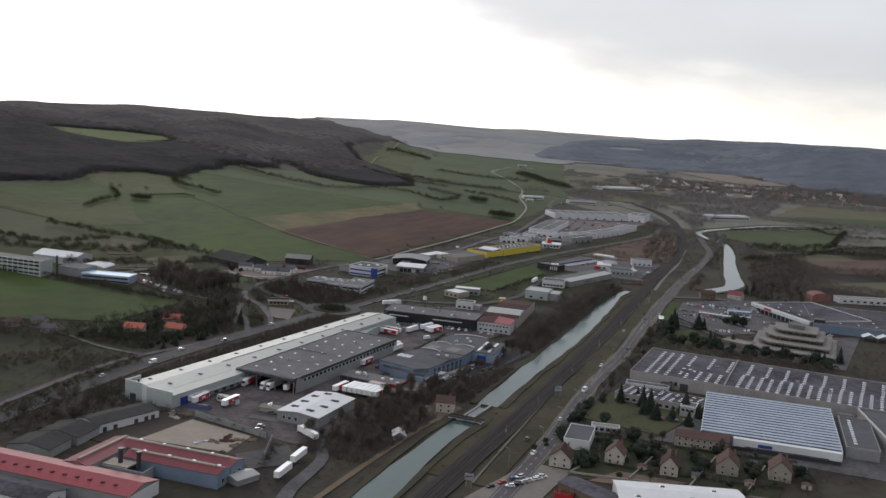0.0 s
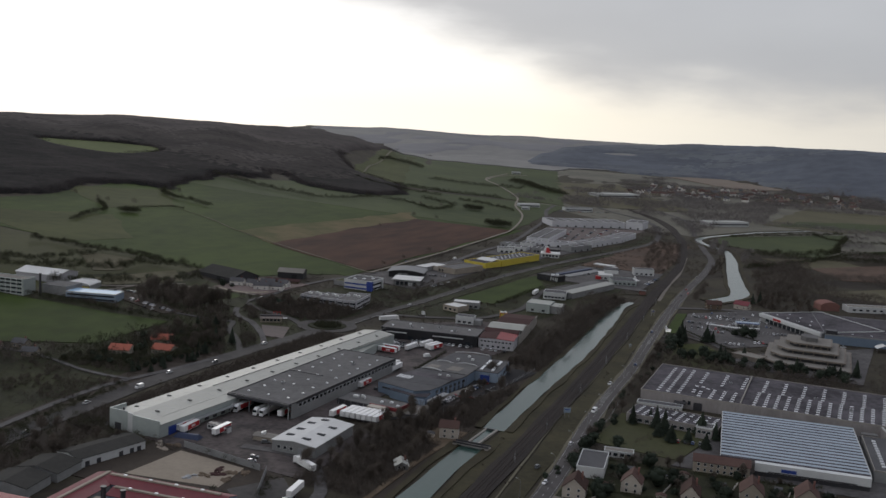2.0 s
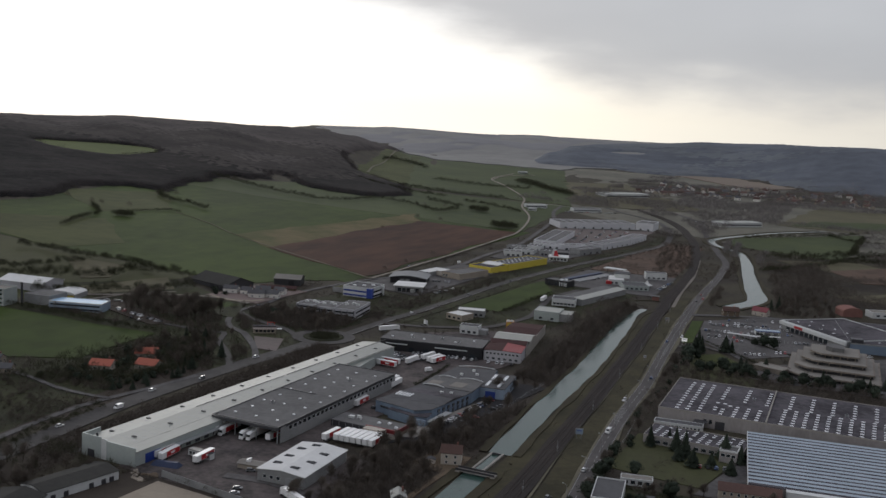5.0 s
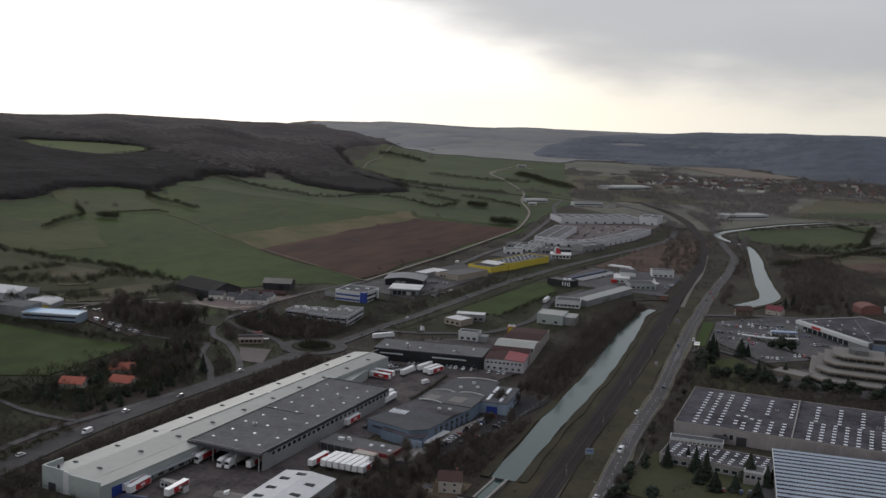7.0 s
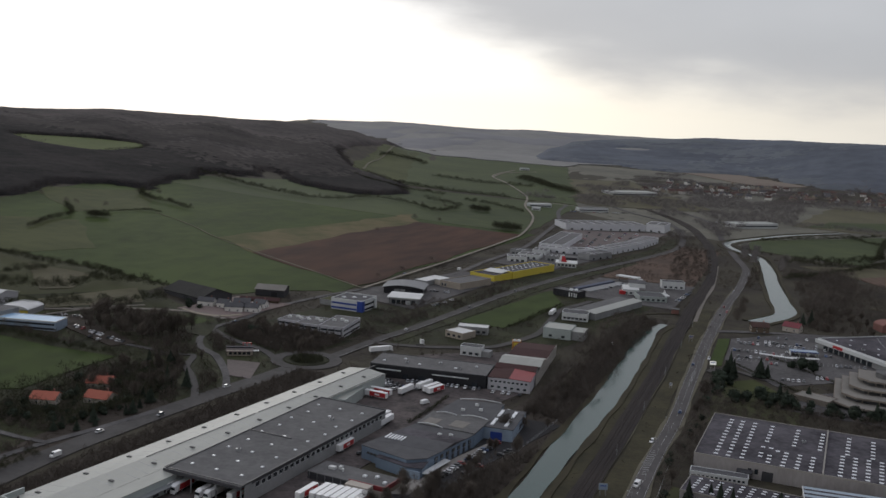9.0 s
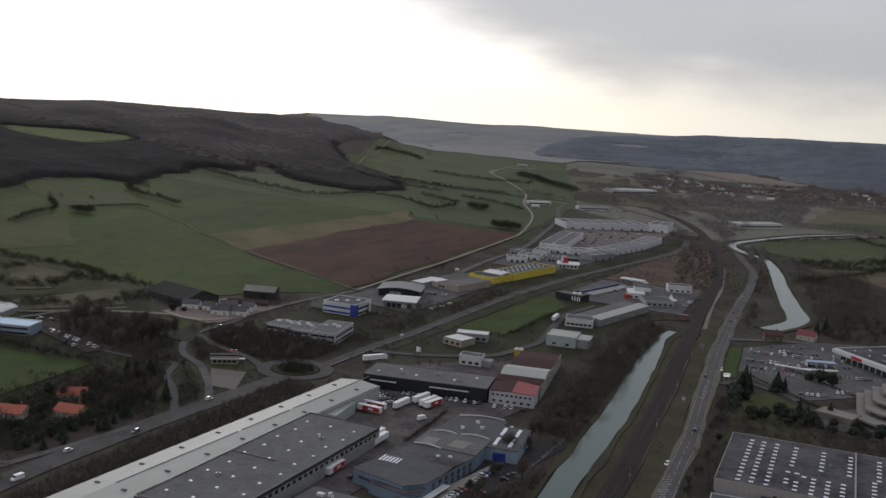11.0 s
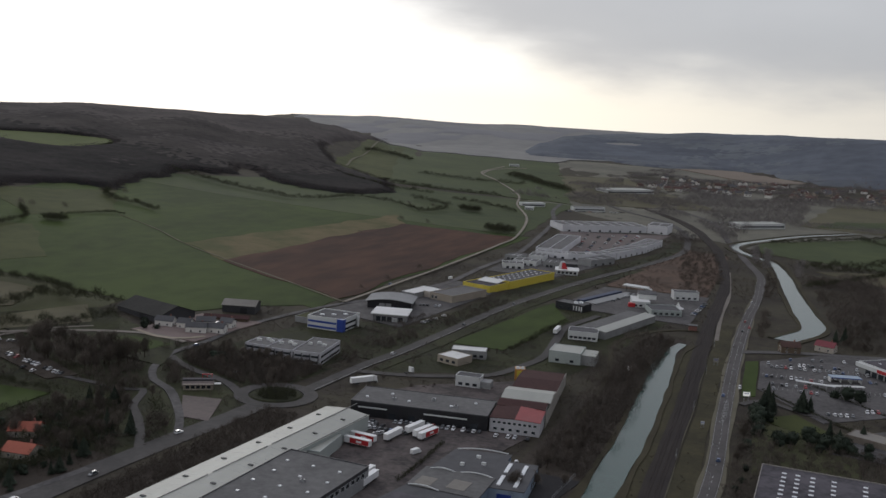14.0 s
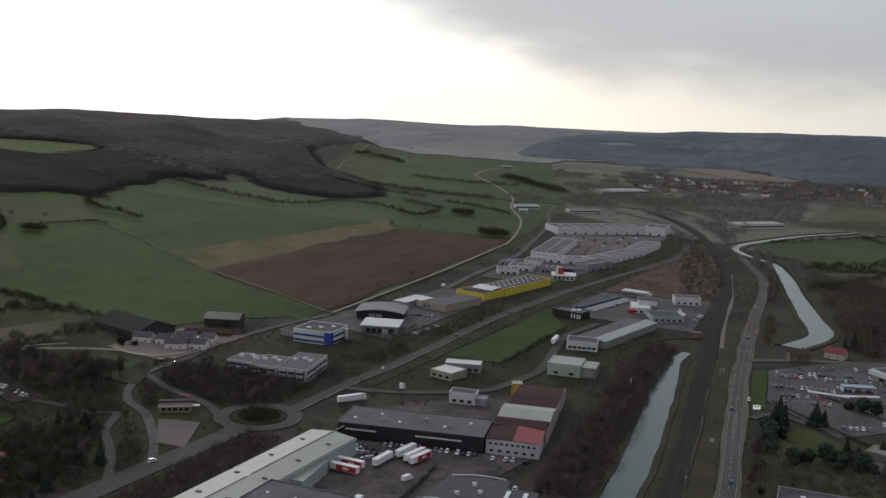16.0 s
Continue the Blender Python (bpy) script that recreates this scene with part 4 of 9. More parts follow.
# ---- the haulage depot: long pale warehouse ----
def long_warehouse():
    ob, w = sited("warehouse", "long pale green-grey metal warehouse with shallow roof", "warehouse", (-354, 410), (-327, 408.6))
    long = 243.0
    part("wall", gable_walls(0, 0, 24, long, 9.2, 1.6), PALE_METAL, ob)
    part("roof", gable_roof(0, 0, 24, long, 9.3, 1.6, over=0.3), PALE_ROOF, ob)
    part("facade", Shape().box(-0.6, -0.7, -0.3, 11.0, -0.1, 12.0).box(14.2, -0.7, -0.3, 31.2, -0.1, 10.6).box(-0.6, -0.1, 8, 0.2, 10, 12.0), PALE_METAL, ob, "pale green-grey metal front")
    part("facade_strip", Shape().box(11.0, -0.6, -0.3, 14.2, -0.12, 11.4), WHITE_METAL, ob, "white vertical panel")
    part("side_wing", Shape().box(24, 0, -0.3, 31, 60, 8.1), PALE_METAL, ob)
    part("wing_roof", Shape().plate((24.35, -0.2, 9.2), (31.3, -0.2, 8.4), (31.3, 60.2, 8.4), (24.35, 60.2, 9.2), 0.25), PALE_ROOF, ob)
    for y0 in (62.6, 100.0, 140.0, 180.0, 215.0):
        part("seam", Shape().box(11.75, y0, 10.75, 12.25, y0 + 37, 11.12), DARK_TRIM, ob, "dark ridge cap")
    for k in range(40):
        y0 = 3 + k * 6
        for x0, z0, x1, z1 in ((0.2, 9.36, 11.8, 10.9), (12.2, 10.9, 23.8, 9.36)):
            part("roof_rib", Shape().plate((x0, y0, z0), (x1, y0, z1), (x1, y0 + 0.16, z1), (x0, y0 + 0.16, z0), 0.05), STEEL, ob)
    rooflights(ob, [(x, 12 + 24 * i, 9.4 + 1.6 * (1 - abs(x - 12) / 12)) for i in range(10) for x in (5.0, 18.5)], 2.2, 1.2, 10, 0.5, FELT)
    part("gutter", Shape().box(23.4, 61, 9.3, 23.75, long - 1, 9.62), DARK_TRIM, ob, "dark eaves gutter")
    part("door", Shape().box(3, -0.85, 0, 7, -0.68, 4.2), DARK_TRIM, ob, "dark roller door")
    part("blue_door", Shape().box(30.95, 6, 0, 31.15, 16, 5.5), DEEP_BLUE, ob, "deep blue sliding door")
    part("dock_canopy", Shape().box(31, 18, 4.4, 34, 58, 4.8), STEEL, ob)
    for k in range(6):
        part("dock_door", Shape().box(30.95, 20 + 6.5 * k, 0.9, 31.12, 23.2 + 6.5 * k, 4.2), DARK_TRIM, ob)
    part("chimney", Shape().tube(6.5, 1.5, 9, 13, 0.5, n=10), DARK_TRIM, ob)
    ob.scale = (1, 1, 0.84)


long_warehouse()


def loading_hall():
    ob, w = sited("loading_hall", "dark flat-roofed loading hall with a white window band", "warehouse", (-325, 468), (-287, 467.4))
    part("wall", Shape().box(0, 17, -0.5, w, 121, 8.3).box(w - 0.4, 1.5, -0.3, w, 17, 8.3).box(0, 6, -0.3, 0.4, 17, 8.3), GREY_WALL, ob)
    part("roof", Shape().box(-0.05, -0.5, 8.3, w + 0.05, 121.05, 8.6), FELT, ob)
    part("parapet", Shape().ring(-0.1, -0.6, w + 0.1, 121.1, 8.2, 9.0, 0.35), DARK_TRIM, ob)
    part("canopy", Shape().box(-0.5, -1.6, 7.2, w + 0.3, -0.62, 8.7), DARK_TRIM, ob, "dark fascia over the loading dock")
    part("dock_pit", Shape().box(0.5, 16.8, 0.0, w - 1.0, 16.98, 8.2), BLACK_METAL, ob, "black sheet across the back of the loading dock")
    for x in (0.2, 12.5, 25, w - 0.9):
        part("post", Shape().box(x, -0.4, -0.2, x + 0.5, 0.1, 8.3), STEEL, ob)
    windows(ob, "e", 8, 118, w, 5.2, 26, 3.0, 2.0, WHITE_METAL)
    part("band", Shape().box(w - 0.02, 6, 7.3, w + 0.06, 120, 8.2), DARK_TRIM, ob)
    rooflights(ob, [(6 + 12.5 * i + 1.5 * (j % 2), 9 + 12.5 * j) for i in range(3) for j in range(9)], 1.2, 1.2, 8.6, 0.4)
    part("fire_wall", Shape().box(0.5, 58, 8.5, w * 0.6, 58.4, 9.0), DARK_TRIM, ob)
    back, bw = flat_hall("loading_annex", "low pale-roofed annex behind the loading hall", "annex", (-323.5, 598), (-314.5, 599), 26, 6.0, PALE_METAL, PALE_ROOF, 0.2)
    rooflights(back, [(3, 8), (5, 20)], 1.5, 1.5, 6.0)


loading_hall()


def white_hall():
    ob, w = sited("workshop", "low workshop with white roof and dark rooflights", "workshop", (-269, 423), (-246, 424))
    part("wall", gable_walls(0, 0, w, 40, 5.8, 1.2), GREY_WALL, ob)
    part("roof", gable_roof(0, 0, w, 40, 5.9, 1.2, over=0.5), WHITE_ROOF, ob)
    for i, (x, y) in enumerate(((5, 9), (5, 19), (5, 30), (9.5, 36), (15, 6), (17.5, 16), (17.5, 28))):
        z = 5.9 + 1.2 * (1 - abs(x - w / 2) / (w / 2)) + 0.05
        rooflights(ob, [(x, y, z)], 4.2, 2.4, z, 0.3, DARK_LIGHT)
    windows(ob, "s", 2, 12, 0, 2.2, 3, 1.8, 1.6)
    windows(ob, "w", 4, 36, 0, 2.4, 7, 1.8, 1.5)
    part("door", Shape().box(14, -0.15, 0, 19, 0.02, 4), STEEL, ob)
    shed, sw = sited("shed", "small earth-brown shed beside the workshop", "shed", (-285, 431), (-271, 433))
    part("wall", gable_walls(0, 0, sw, 6, 2.6, 0.7, "x"), STONE_WALL, shed)
    part("roof", gable_roof(0, 0, sw, 6, 2.7, 0.7, "x"), GRAVEL_ROOF, shed)


white_hall()


def prism(plan, z0, z1, grow=0.0):
    """A flat-topped block over a plan, widened by grow round its middle."""
    cx, cy = sum(x for x, _ in plan) / len(plan), sum(y for _, y in plan) / len(plan)
    out = [(x + math.copysign(grow, x - cx), y + math.copysign(grow, y - cy)) for x, y in plan]
    return Shape().loft([(x, y, z0) for x, y in out], [(x, y, z1) for x, y in out])


def arched_parapet(x0, x1, y0, y1, z, rise, n=8):
    s = Shape()
    for i in range(n):
        u, v = i / n, (i + 1) / n
        s.bar((x0 + (x1 - x0) * u, y0 + (y1 - y0) * u, z + rise * math.sin(math.pi * u)), (x0 + (x1 - x0) * v, y0 + (y1 - y0) * v, z + rise * math.sin(math.pi * v)), 0.28, 0.28, 6)
    return s


def blue_workshop():
    ob = thing("garage_hall", "blue-clad garage with weathered grey roofs at several levels", "garage", -255, 560, 0)
    main = [(-18, -19), (8, -25.5), (15, -19), (20.5, 23), (-10, 23)]
    middle = [(-10, 23.2), (20.5, 23.2), (19, 47), (-11, 45)]
    rear = [(-10, 45.2), (18.5, 47.2), (15, 79), (-9, 73)]
    front = [(-7.5, -25), (9.5, -29.5), (16.5, -27.5), (15.2, -19), (-6, -16)]
    for plan, h, roof in ((main, 6.6, GREY_FELT), (middle, 7.0, FELT), (rear, 6.3, GREY_FELT), (front, 4.8, MAUVE_ROOF)):
        part("wall", prism(plan, -0.3, h), BLUE_METAL, ob)
        part("roof", prism(plan, h, h + 0.3, 0.3), roof, ob)
        part("fascia", prism(plan, h - 0.5, h - 0.02, 0.12), DARK_TRIM if roof == FELT else BLUE_METAL, ob)
    part("corner_glazing", Shape().box(9, -29.8, 0.4, 16.4, -29.0, 3.8), PALE_BLUE, ob, "pale blue glazed corner")
    part("roof_step", Shape().plate((-15, -11, 6.95), (17.2, -9, 6.95), (18.2, 2, 7.9), (-12, 2, 7.9), 0.2), GREY_FELT, ob)
    part("roof_step", Shape().plate((-12, 2, 7.9), (18.2, 2, 7.9), (19.6, 14, 6.95), (-10.5, 14, 6.95), 0.2), MAUVE_ROOF, ob)
    for k in range(6):
        part("rooflight", Shape().box(-13 + k * 1.6, -6, 7.2, -12.2 + k * 1.6, 1, 7.75), LIGHT_GLASS, ob)
    for x, y, dx, dy in ((-8, 25, 7, 9), (5, 27, 8, 10)):
        part("roof_sheet", Shape().box(x, y, 7.3, x + dx, y + dy, 7.42), GRAVEL_ROOF, ob, "pale weathered roof sheet")
    for x0, x1, y0, y1 in ((-9, 2, 44, 45), (4, 18, 46, 47), (-9.5, 4, 23, 22.6), (-8, 14, 72.5, 78)):
        part("parapet", arched_parapet(x0, x1, y0, y1, 7.2, 0.9), WHITE_METAL, ob, "white arched parapet edge")
    for x, y in ((6, 12), (11, 14), (0, 55), (8, 60), (3, 67)):
        part("roof_vent", Shape().box(x, y, 6.5, x + 1.8, y + 1.2, 7.8), WHITE_METAL, ob)
    for k in range(7):
        u = 0.15 + 0.12 * k
        x, y = 15 + 5.5 * u, -19 + 42 * u
        part("window", Shape().box(x - 0.1, y, 3.4, x + 0.35, y + 3.2, 5.2), GLASS, ob)
        part("door", Shape().box(x - 0.1, y + 0.2, 0, x + 0.3, y + 2.8, 2.8), DARK_TRIM, ob)
    for k in range(4):
        part("name_bar", Shape().box(-14.5 + 1.9 * k, -20.6 - 0.47 * k, 3.6, -13.2 + 1.9 * k, -20.0 - 0.47 * k, 4.5), DARK_TRIM, ob, "plain dark bars of a sign")
    part("awning", Shape().plate((15.5, -27, 2.4), (18.5, -26, 2.2), (20.5, -4, 2.2), (17, -4, 2.4), 0.12), WHITE_METAL, ob, "white canvas awning strip")
    side, sw = sited("workshop_annex", "pale blue workshop with white rooflight strips", "workshop", (-236, 598), (-221, 600))
    part("wall", Shape().box(0, 0, -0.3, sw, 32, 6.4), PALE_BLUE, side)
    part("roof", Shape().box(-0.3, -0.3, 6.4, sw + 0.3, 32.3, 6.8), GREY_FELT, side)
    for x in (3, 10):
        for y in (3, 18):
            part("rooflight", Shape().box(x, y, 6.75, x + 1.6, y + 11, 7.2), LIGHT_GLASS, side)
    part("door", Shape().box(4, -0.15, 0, 10, 0.02, 4.5), DEEP_BLUE, side, "bright blue roller door")


blue_workshop()


def red_office():
    ob, w = flat_hall("depot_office", "low dark office with a dull red fascia and white porch", "office", (-281, 507), (-243, 505), 15, 3.6, STONE_WALL, FELT, 0.0)
    part("fascia", Shape().box(21, -0.4, 2.6, w + 0.4, 0.1, 4.6).box(w - 0.1, 0.1, 2.6, w + 0.4, 15.2, 4.6), DULL_RED, ob, "dull red roof fascia")
    part("dark_front", Shape().box(0.2, -0.25, 0.2, 20.8, -0.05, 3.3), DARK_TRIM, ob, "dark glazed front")
    for x in range(1, 20, 4):
        part("mullion", Shape().box(x, -0.34, 0.2, x + 0.2, -0.26, 3.3), STEEL, ob)
    part("bay", Shape().box(22, -5, -0.3, 25, 0, 4.4).box(30, -5, -0.3, 33, 0, 4.4).box(25, -5, 3.4, 30, 0, 4.4).box(25, -1, -0.3, 30, 0, 3.4), RENDERED, ob, "white rendered porch")
    window(ob, 27.5, -1.05, 0.2, 4.6, 2.9, "s", DARK_TRIM)
    part("side_wall", Shape().box(33.2, -0.9, -0.3, w, -0.45, 2.5), RENDERED, ob)
    rooflights(ob, [(24, 8), (29, 10), (35, 6)], 1.6, 1.6, 3.6, 0.8)
    part("roof_plant", Shape().box(6, 7, 3.6, 9, 9, 4.8).box(10, 9, 3.6, 11.5, 10.5, 5.0).tube(13, 8, 3.6, 4.9, 0.5, n=8), WHITE_METAL, ob, "white cooling units")


red_office()


def black_hall():
    ob, w = flat_hall("retail_hall", "long black-clad hall with grey roof and white sign strips", "hall", (-336, 668), (-267, 681), 27, 8.0, BLACK_METAL, FELT, 0.25, DARK_TRIM)
    for x0, x1 in ((4, 19), (38, 60)):
        part("sign_strip", Shape().box(x0, -0.25, 4.9, x1, -0.05, 5.6), WHITE_METAL, ob, "plain white sign strip")
    for x0 in (20, 30, 62):
        part("door", Shape().box(x0, -0.2, 0, x0 + 3.5, -0.02, 3.4), GLASS, ob)
    rooflights(ob, [(6 + 11 * i, 9 + 9 * (i % 2)) for i in range(6)], 1.4, 1.4, 8.0, 0.6)


black_hall()


def joinery():
    ob, w = sited("factory", "pale factory front with red and white sheds behind", "factory", (-266.6, 683), (-242, 687))
    part("wall", Shape().box(0, 0, -0.3, w, 18, 7.2), OFFICE_WALL, ob)
    part("roof", Shape().plate((-0.2, -0.2, 7.3), (w * 0.5, -0.2, 7.8), (w * 0.5, 18, 9.2), (-0.2, 18, 8.2), 0.3), BROWN_ROOF, ob)
    part("red_roof", Shape().plate((w * 0.5, -0.2, 7.8), (w + 0.3, -0.2, 7.3), (w + 0.3, 18, 8.2), (w * 0.5, 18, 9.2), 0.3), DULL_ROOF, ob, "dull red sheet roof")
    part("wall", Shape().box(0.5, 18.2, -0.3, w, 26, 8.6), GREY_WALL, ob)
    part("roof", gable_roof(0.3, 18, w, 31, 8.7, 1.4, "x", 0.2), BROWN_ROOF, ob)
    part("wall", Shape().box(0.2, 31, -0.3, w + 0.4, 54, 8.4), CONCRETE, ob)
    part("white_roof", gable_roof(0, 31.5, w + 0.6, 54, 8.5, 1.8, "x", 0.3), PALE_ROOF, ob, "pale grey sheet roof")
    part("wall", Shape().box(1.5, 54.2, -0.3, w - 0.5, 100, 6.4), BROWN_ROOF, ob)
    part("roof", gable_roof(1, 54.5, w + 0.3, 100, 6.5, 1.6, "x", 0.3), BROWN_ROOF, ob, "rusty brown sheet roof")
    part("side_wall", Shape().box(w + 0.45, 16, -0.3, w + 0.8, 100, 7.2), CONCRETE, ob, "pale concrete side wall")
    windows(ob, "s", 1, w - 1, 0, 4.6, 9, 1.7, 1.3)
    windows(ob, "s", 1, w - 1, 0, 1.2, 6, 2.0, 1.5)
    part("gable_panel", Shape().box(4, 60, 3, 4.3, 68, 6), WHITE_METAL, ob)


joinery()


# ---- the grey factory with rows of rooflights, and the striped glazed hall ----
def grey_factory():
    ob, w = flat_hall("factory", "huge grey panelled factory with rows of white rooflights", "factory", (-135.5, 613.9), (20, 618), 72, 7.6, STAINED_WALL, MAUVE_ROOF, 0.35, CONCRETE)
    part("fire_wall", Shape().box(56.6, 0.4, 7.5, 57.3, 71.6, 8.4), CONCRETE, ob)
    spots = [(x + 0.05 * j, 5 + 5.4 * j) for x in (8.7, 14.0, 19.8) for j in range(12)]
    spots += [(x + 0.1 * j, 37 + 5.4 * j) for x in (28, 39.8, 51, 62.5, 73.8, 85, 96.3, 107.6, 119, 130.3, 141.6) for j in range(6)]
    spots += [(37 + 5.75 * i + 0.1 * j, 3.5 + 4.9 * j) for i in range(19) for j in range(5 if i < 3 else 7) if abs(37 + 5.75 * i - 53.4) > 1.6]
    spots += [(27, 12), (27, 17), (27, 27), (30.8, 5), (30.8, 10), (30.8, 15), (33.6, 24), (30.6, 27)]
    spots = [(x * 1.065 if x < 52 else x + 4.2, y) for x, y in spots]
    rooflights(ob, spots, 2.0, 1.6, 7.6, 0.14)
    for k in range(18):
        part("panel_joint", Shape().box(2.5 + 3 * k, -0.06, 0, 2.6 + 3 * k, -0.005, 7.2), CONCRETE, ob)
    part("door", Shape().box(31, -0.15, 0, 36, -0.02, 4.5), DARK_TRIM, ob)
    windows(ob, "s", 24, 30, 0, 2.5, 2, 1.6, 2.4, DARK_TRIM)
    part("porch", Shape().box(20, -5, 3.6, 27, 0, 4.1), DARK_TRIM, ob)
    low, lw = flat_hall("factory_office", "low white office strip in front of the factory", "office", (-134.5, 600), (-109, 603), 7, 3.4, WHITE_METAL, GREY_FELT, 0.3)
    windows(low, "s", 1, lw - 1, 0, 1.2, 12, 1.4, 1.2)
    sat, sw = flat_hall("workshop_row", "low flat-roofed workshop with rows of rooflights", "workshop", (-133.5, 570), (-83.5, 568), 22, 4.6, STAINED_WALL, MAUVE_ROOF, 0.3, CONCRETE)
    rooflights(sat, [(4 + 4.6 * i + 0.2 * j, 3 + 3.2 * j) for i in range(10) for j in range(6) if (i * 3 + j) % 7], 1.8, 1.0, 4.6, 0.2)
    windows(sat, "s", 2, sw - 2, 0, 1.0, 12, 2.6, 1.8)
    box, bw = flat_hall("stair_block", "small white-rimmed roof block", "block", (-94, 561), (-85.5, 561), 9, 6.2, STAINED_WALL, FELT, 0.5, WHITE_METAL)
    windows(box, "s", 0.5, bw - 0.5, 0, 3.2, 3, 2.0, 1.6)


grey_factory()


def striped_hall():
    ob, w = sited("glazed_hall", "factory hall with pale blue and dark striped shed roof", "factory", (-75, 519), (-7.5, 528))
    d = 80.0
    part("wall", Shape().box(0, 0, -0.3, w, d, 6.4), STAINED_WALL, ob)
    n = 16
    for k in range(n):
        y0, y1 = k * d / n, (k + 1) * d / n
        ym = y0 + (y1 - y0) * 0.56
        part("roof_slope", Shape().box(-0.3, y0, 6.3, w + 0.3, ym, 6.6), MAUVE_ROOF, ob, "dark grey roof gutter")
        part("glazing", Shape().plate((-0.3, ym, 6.6), (w + 0.3, ym, 6.6), (w + 0.3, y1, 6.85), (-0.3, y1, 6.85), 0.2), STRIPE_GLASS, ob, "pale blue glazed slope")
    for x in (-0.35, w + 0.05):
        part("verge", Shape().box(x, 0, 6.2, x + 0.3, d, 6.9), WHITE_METAL, ob)
    part("front", Shape().box(16, -3.6, 2.6, w, -0.05, 6.6), WHITE_METAL, ob, "white front fascia")
    part("front_base", Shape().box(16.3, -3.3, -0.3, w - 0.3, -0.1, 2.6), DARK_TRIM, ob)
    part("blue_sign", Shape().box(28, -3.8, 3.6, 35, -3.62, 5.2), DEEP_BLUE, ob, "plain blue sign panel")
    # dark bar laid on the fascia as a painted shadow line
    part("shadow_gap", Shape().box(22, -3.66, 2.7, w - 6, -3.58, 3.2), DARK_TRIM, ob)
    side, sw = flat_hall("side_hall", "grey side hall with a row of rooflights", "hall", (-6, 540), (10, 542), 58, 6.0, GREY_WALL, GREY_FELT, 0.4, CONCRETE)
    rooflights(side, [(5, 8 + 4.2 * j) for j in range(11)], 1.8, 1.3, 6.0, 0.5)
    part("tank", Shape().box(0, 58.1, 0, 8, 62, 7), FELT, side)
    cr, _ = sited("gantry", "yellow gantry beam beside the hall", "gantry", (-11, 640), (6, 636))
    part("beam", Shape().box(0, -1, 4.6, 17.5, 1, 6.2), YELLOW, cr)
    for x in (0.5, 16):
        part("leg", Shape().box(x, -0.6, 0, x + 0.8, 0.6, 4.6), YELLOW, cr)
    en, ew = flat_hall("store_building", "pale two-storey store with white roof edge", "building", (14, 560), (40, 568), 60, 7, STAINED_WALL, GREY_FELT, 0.6, WHITE_METAL)


striped_hall()


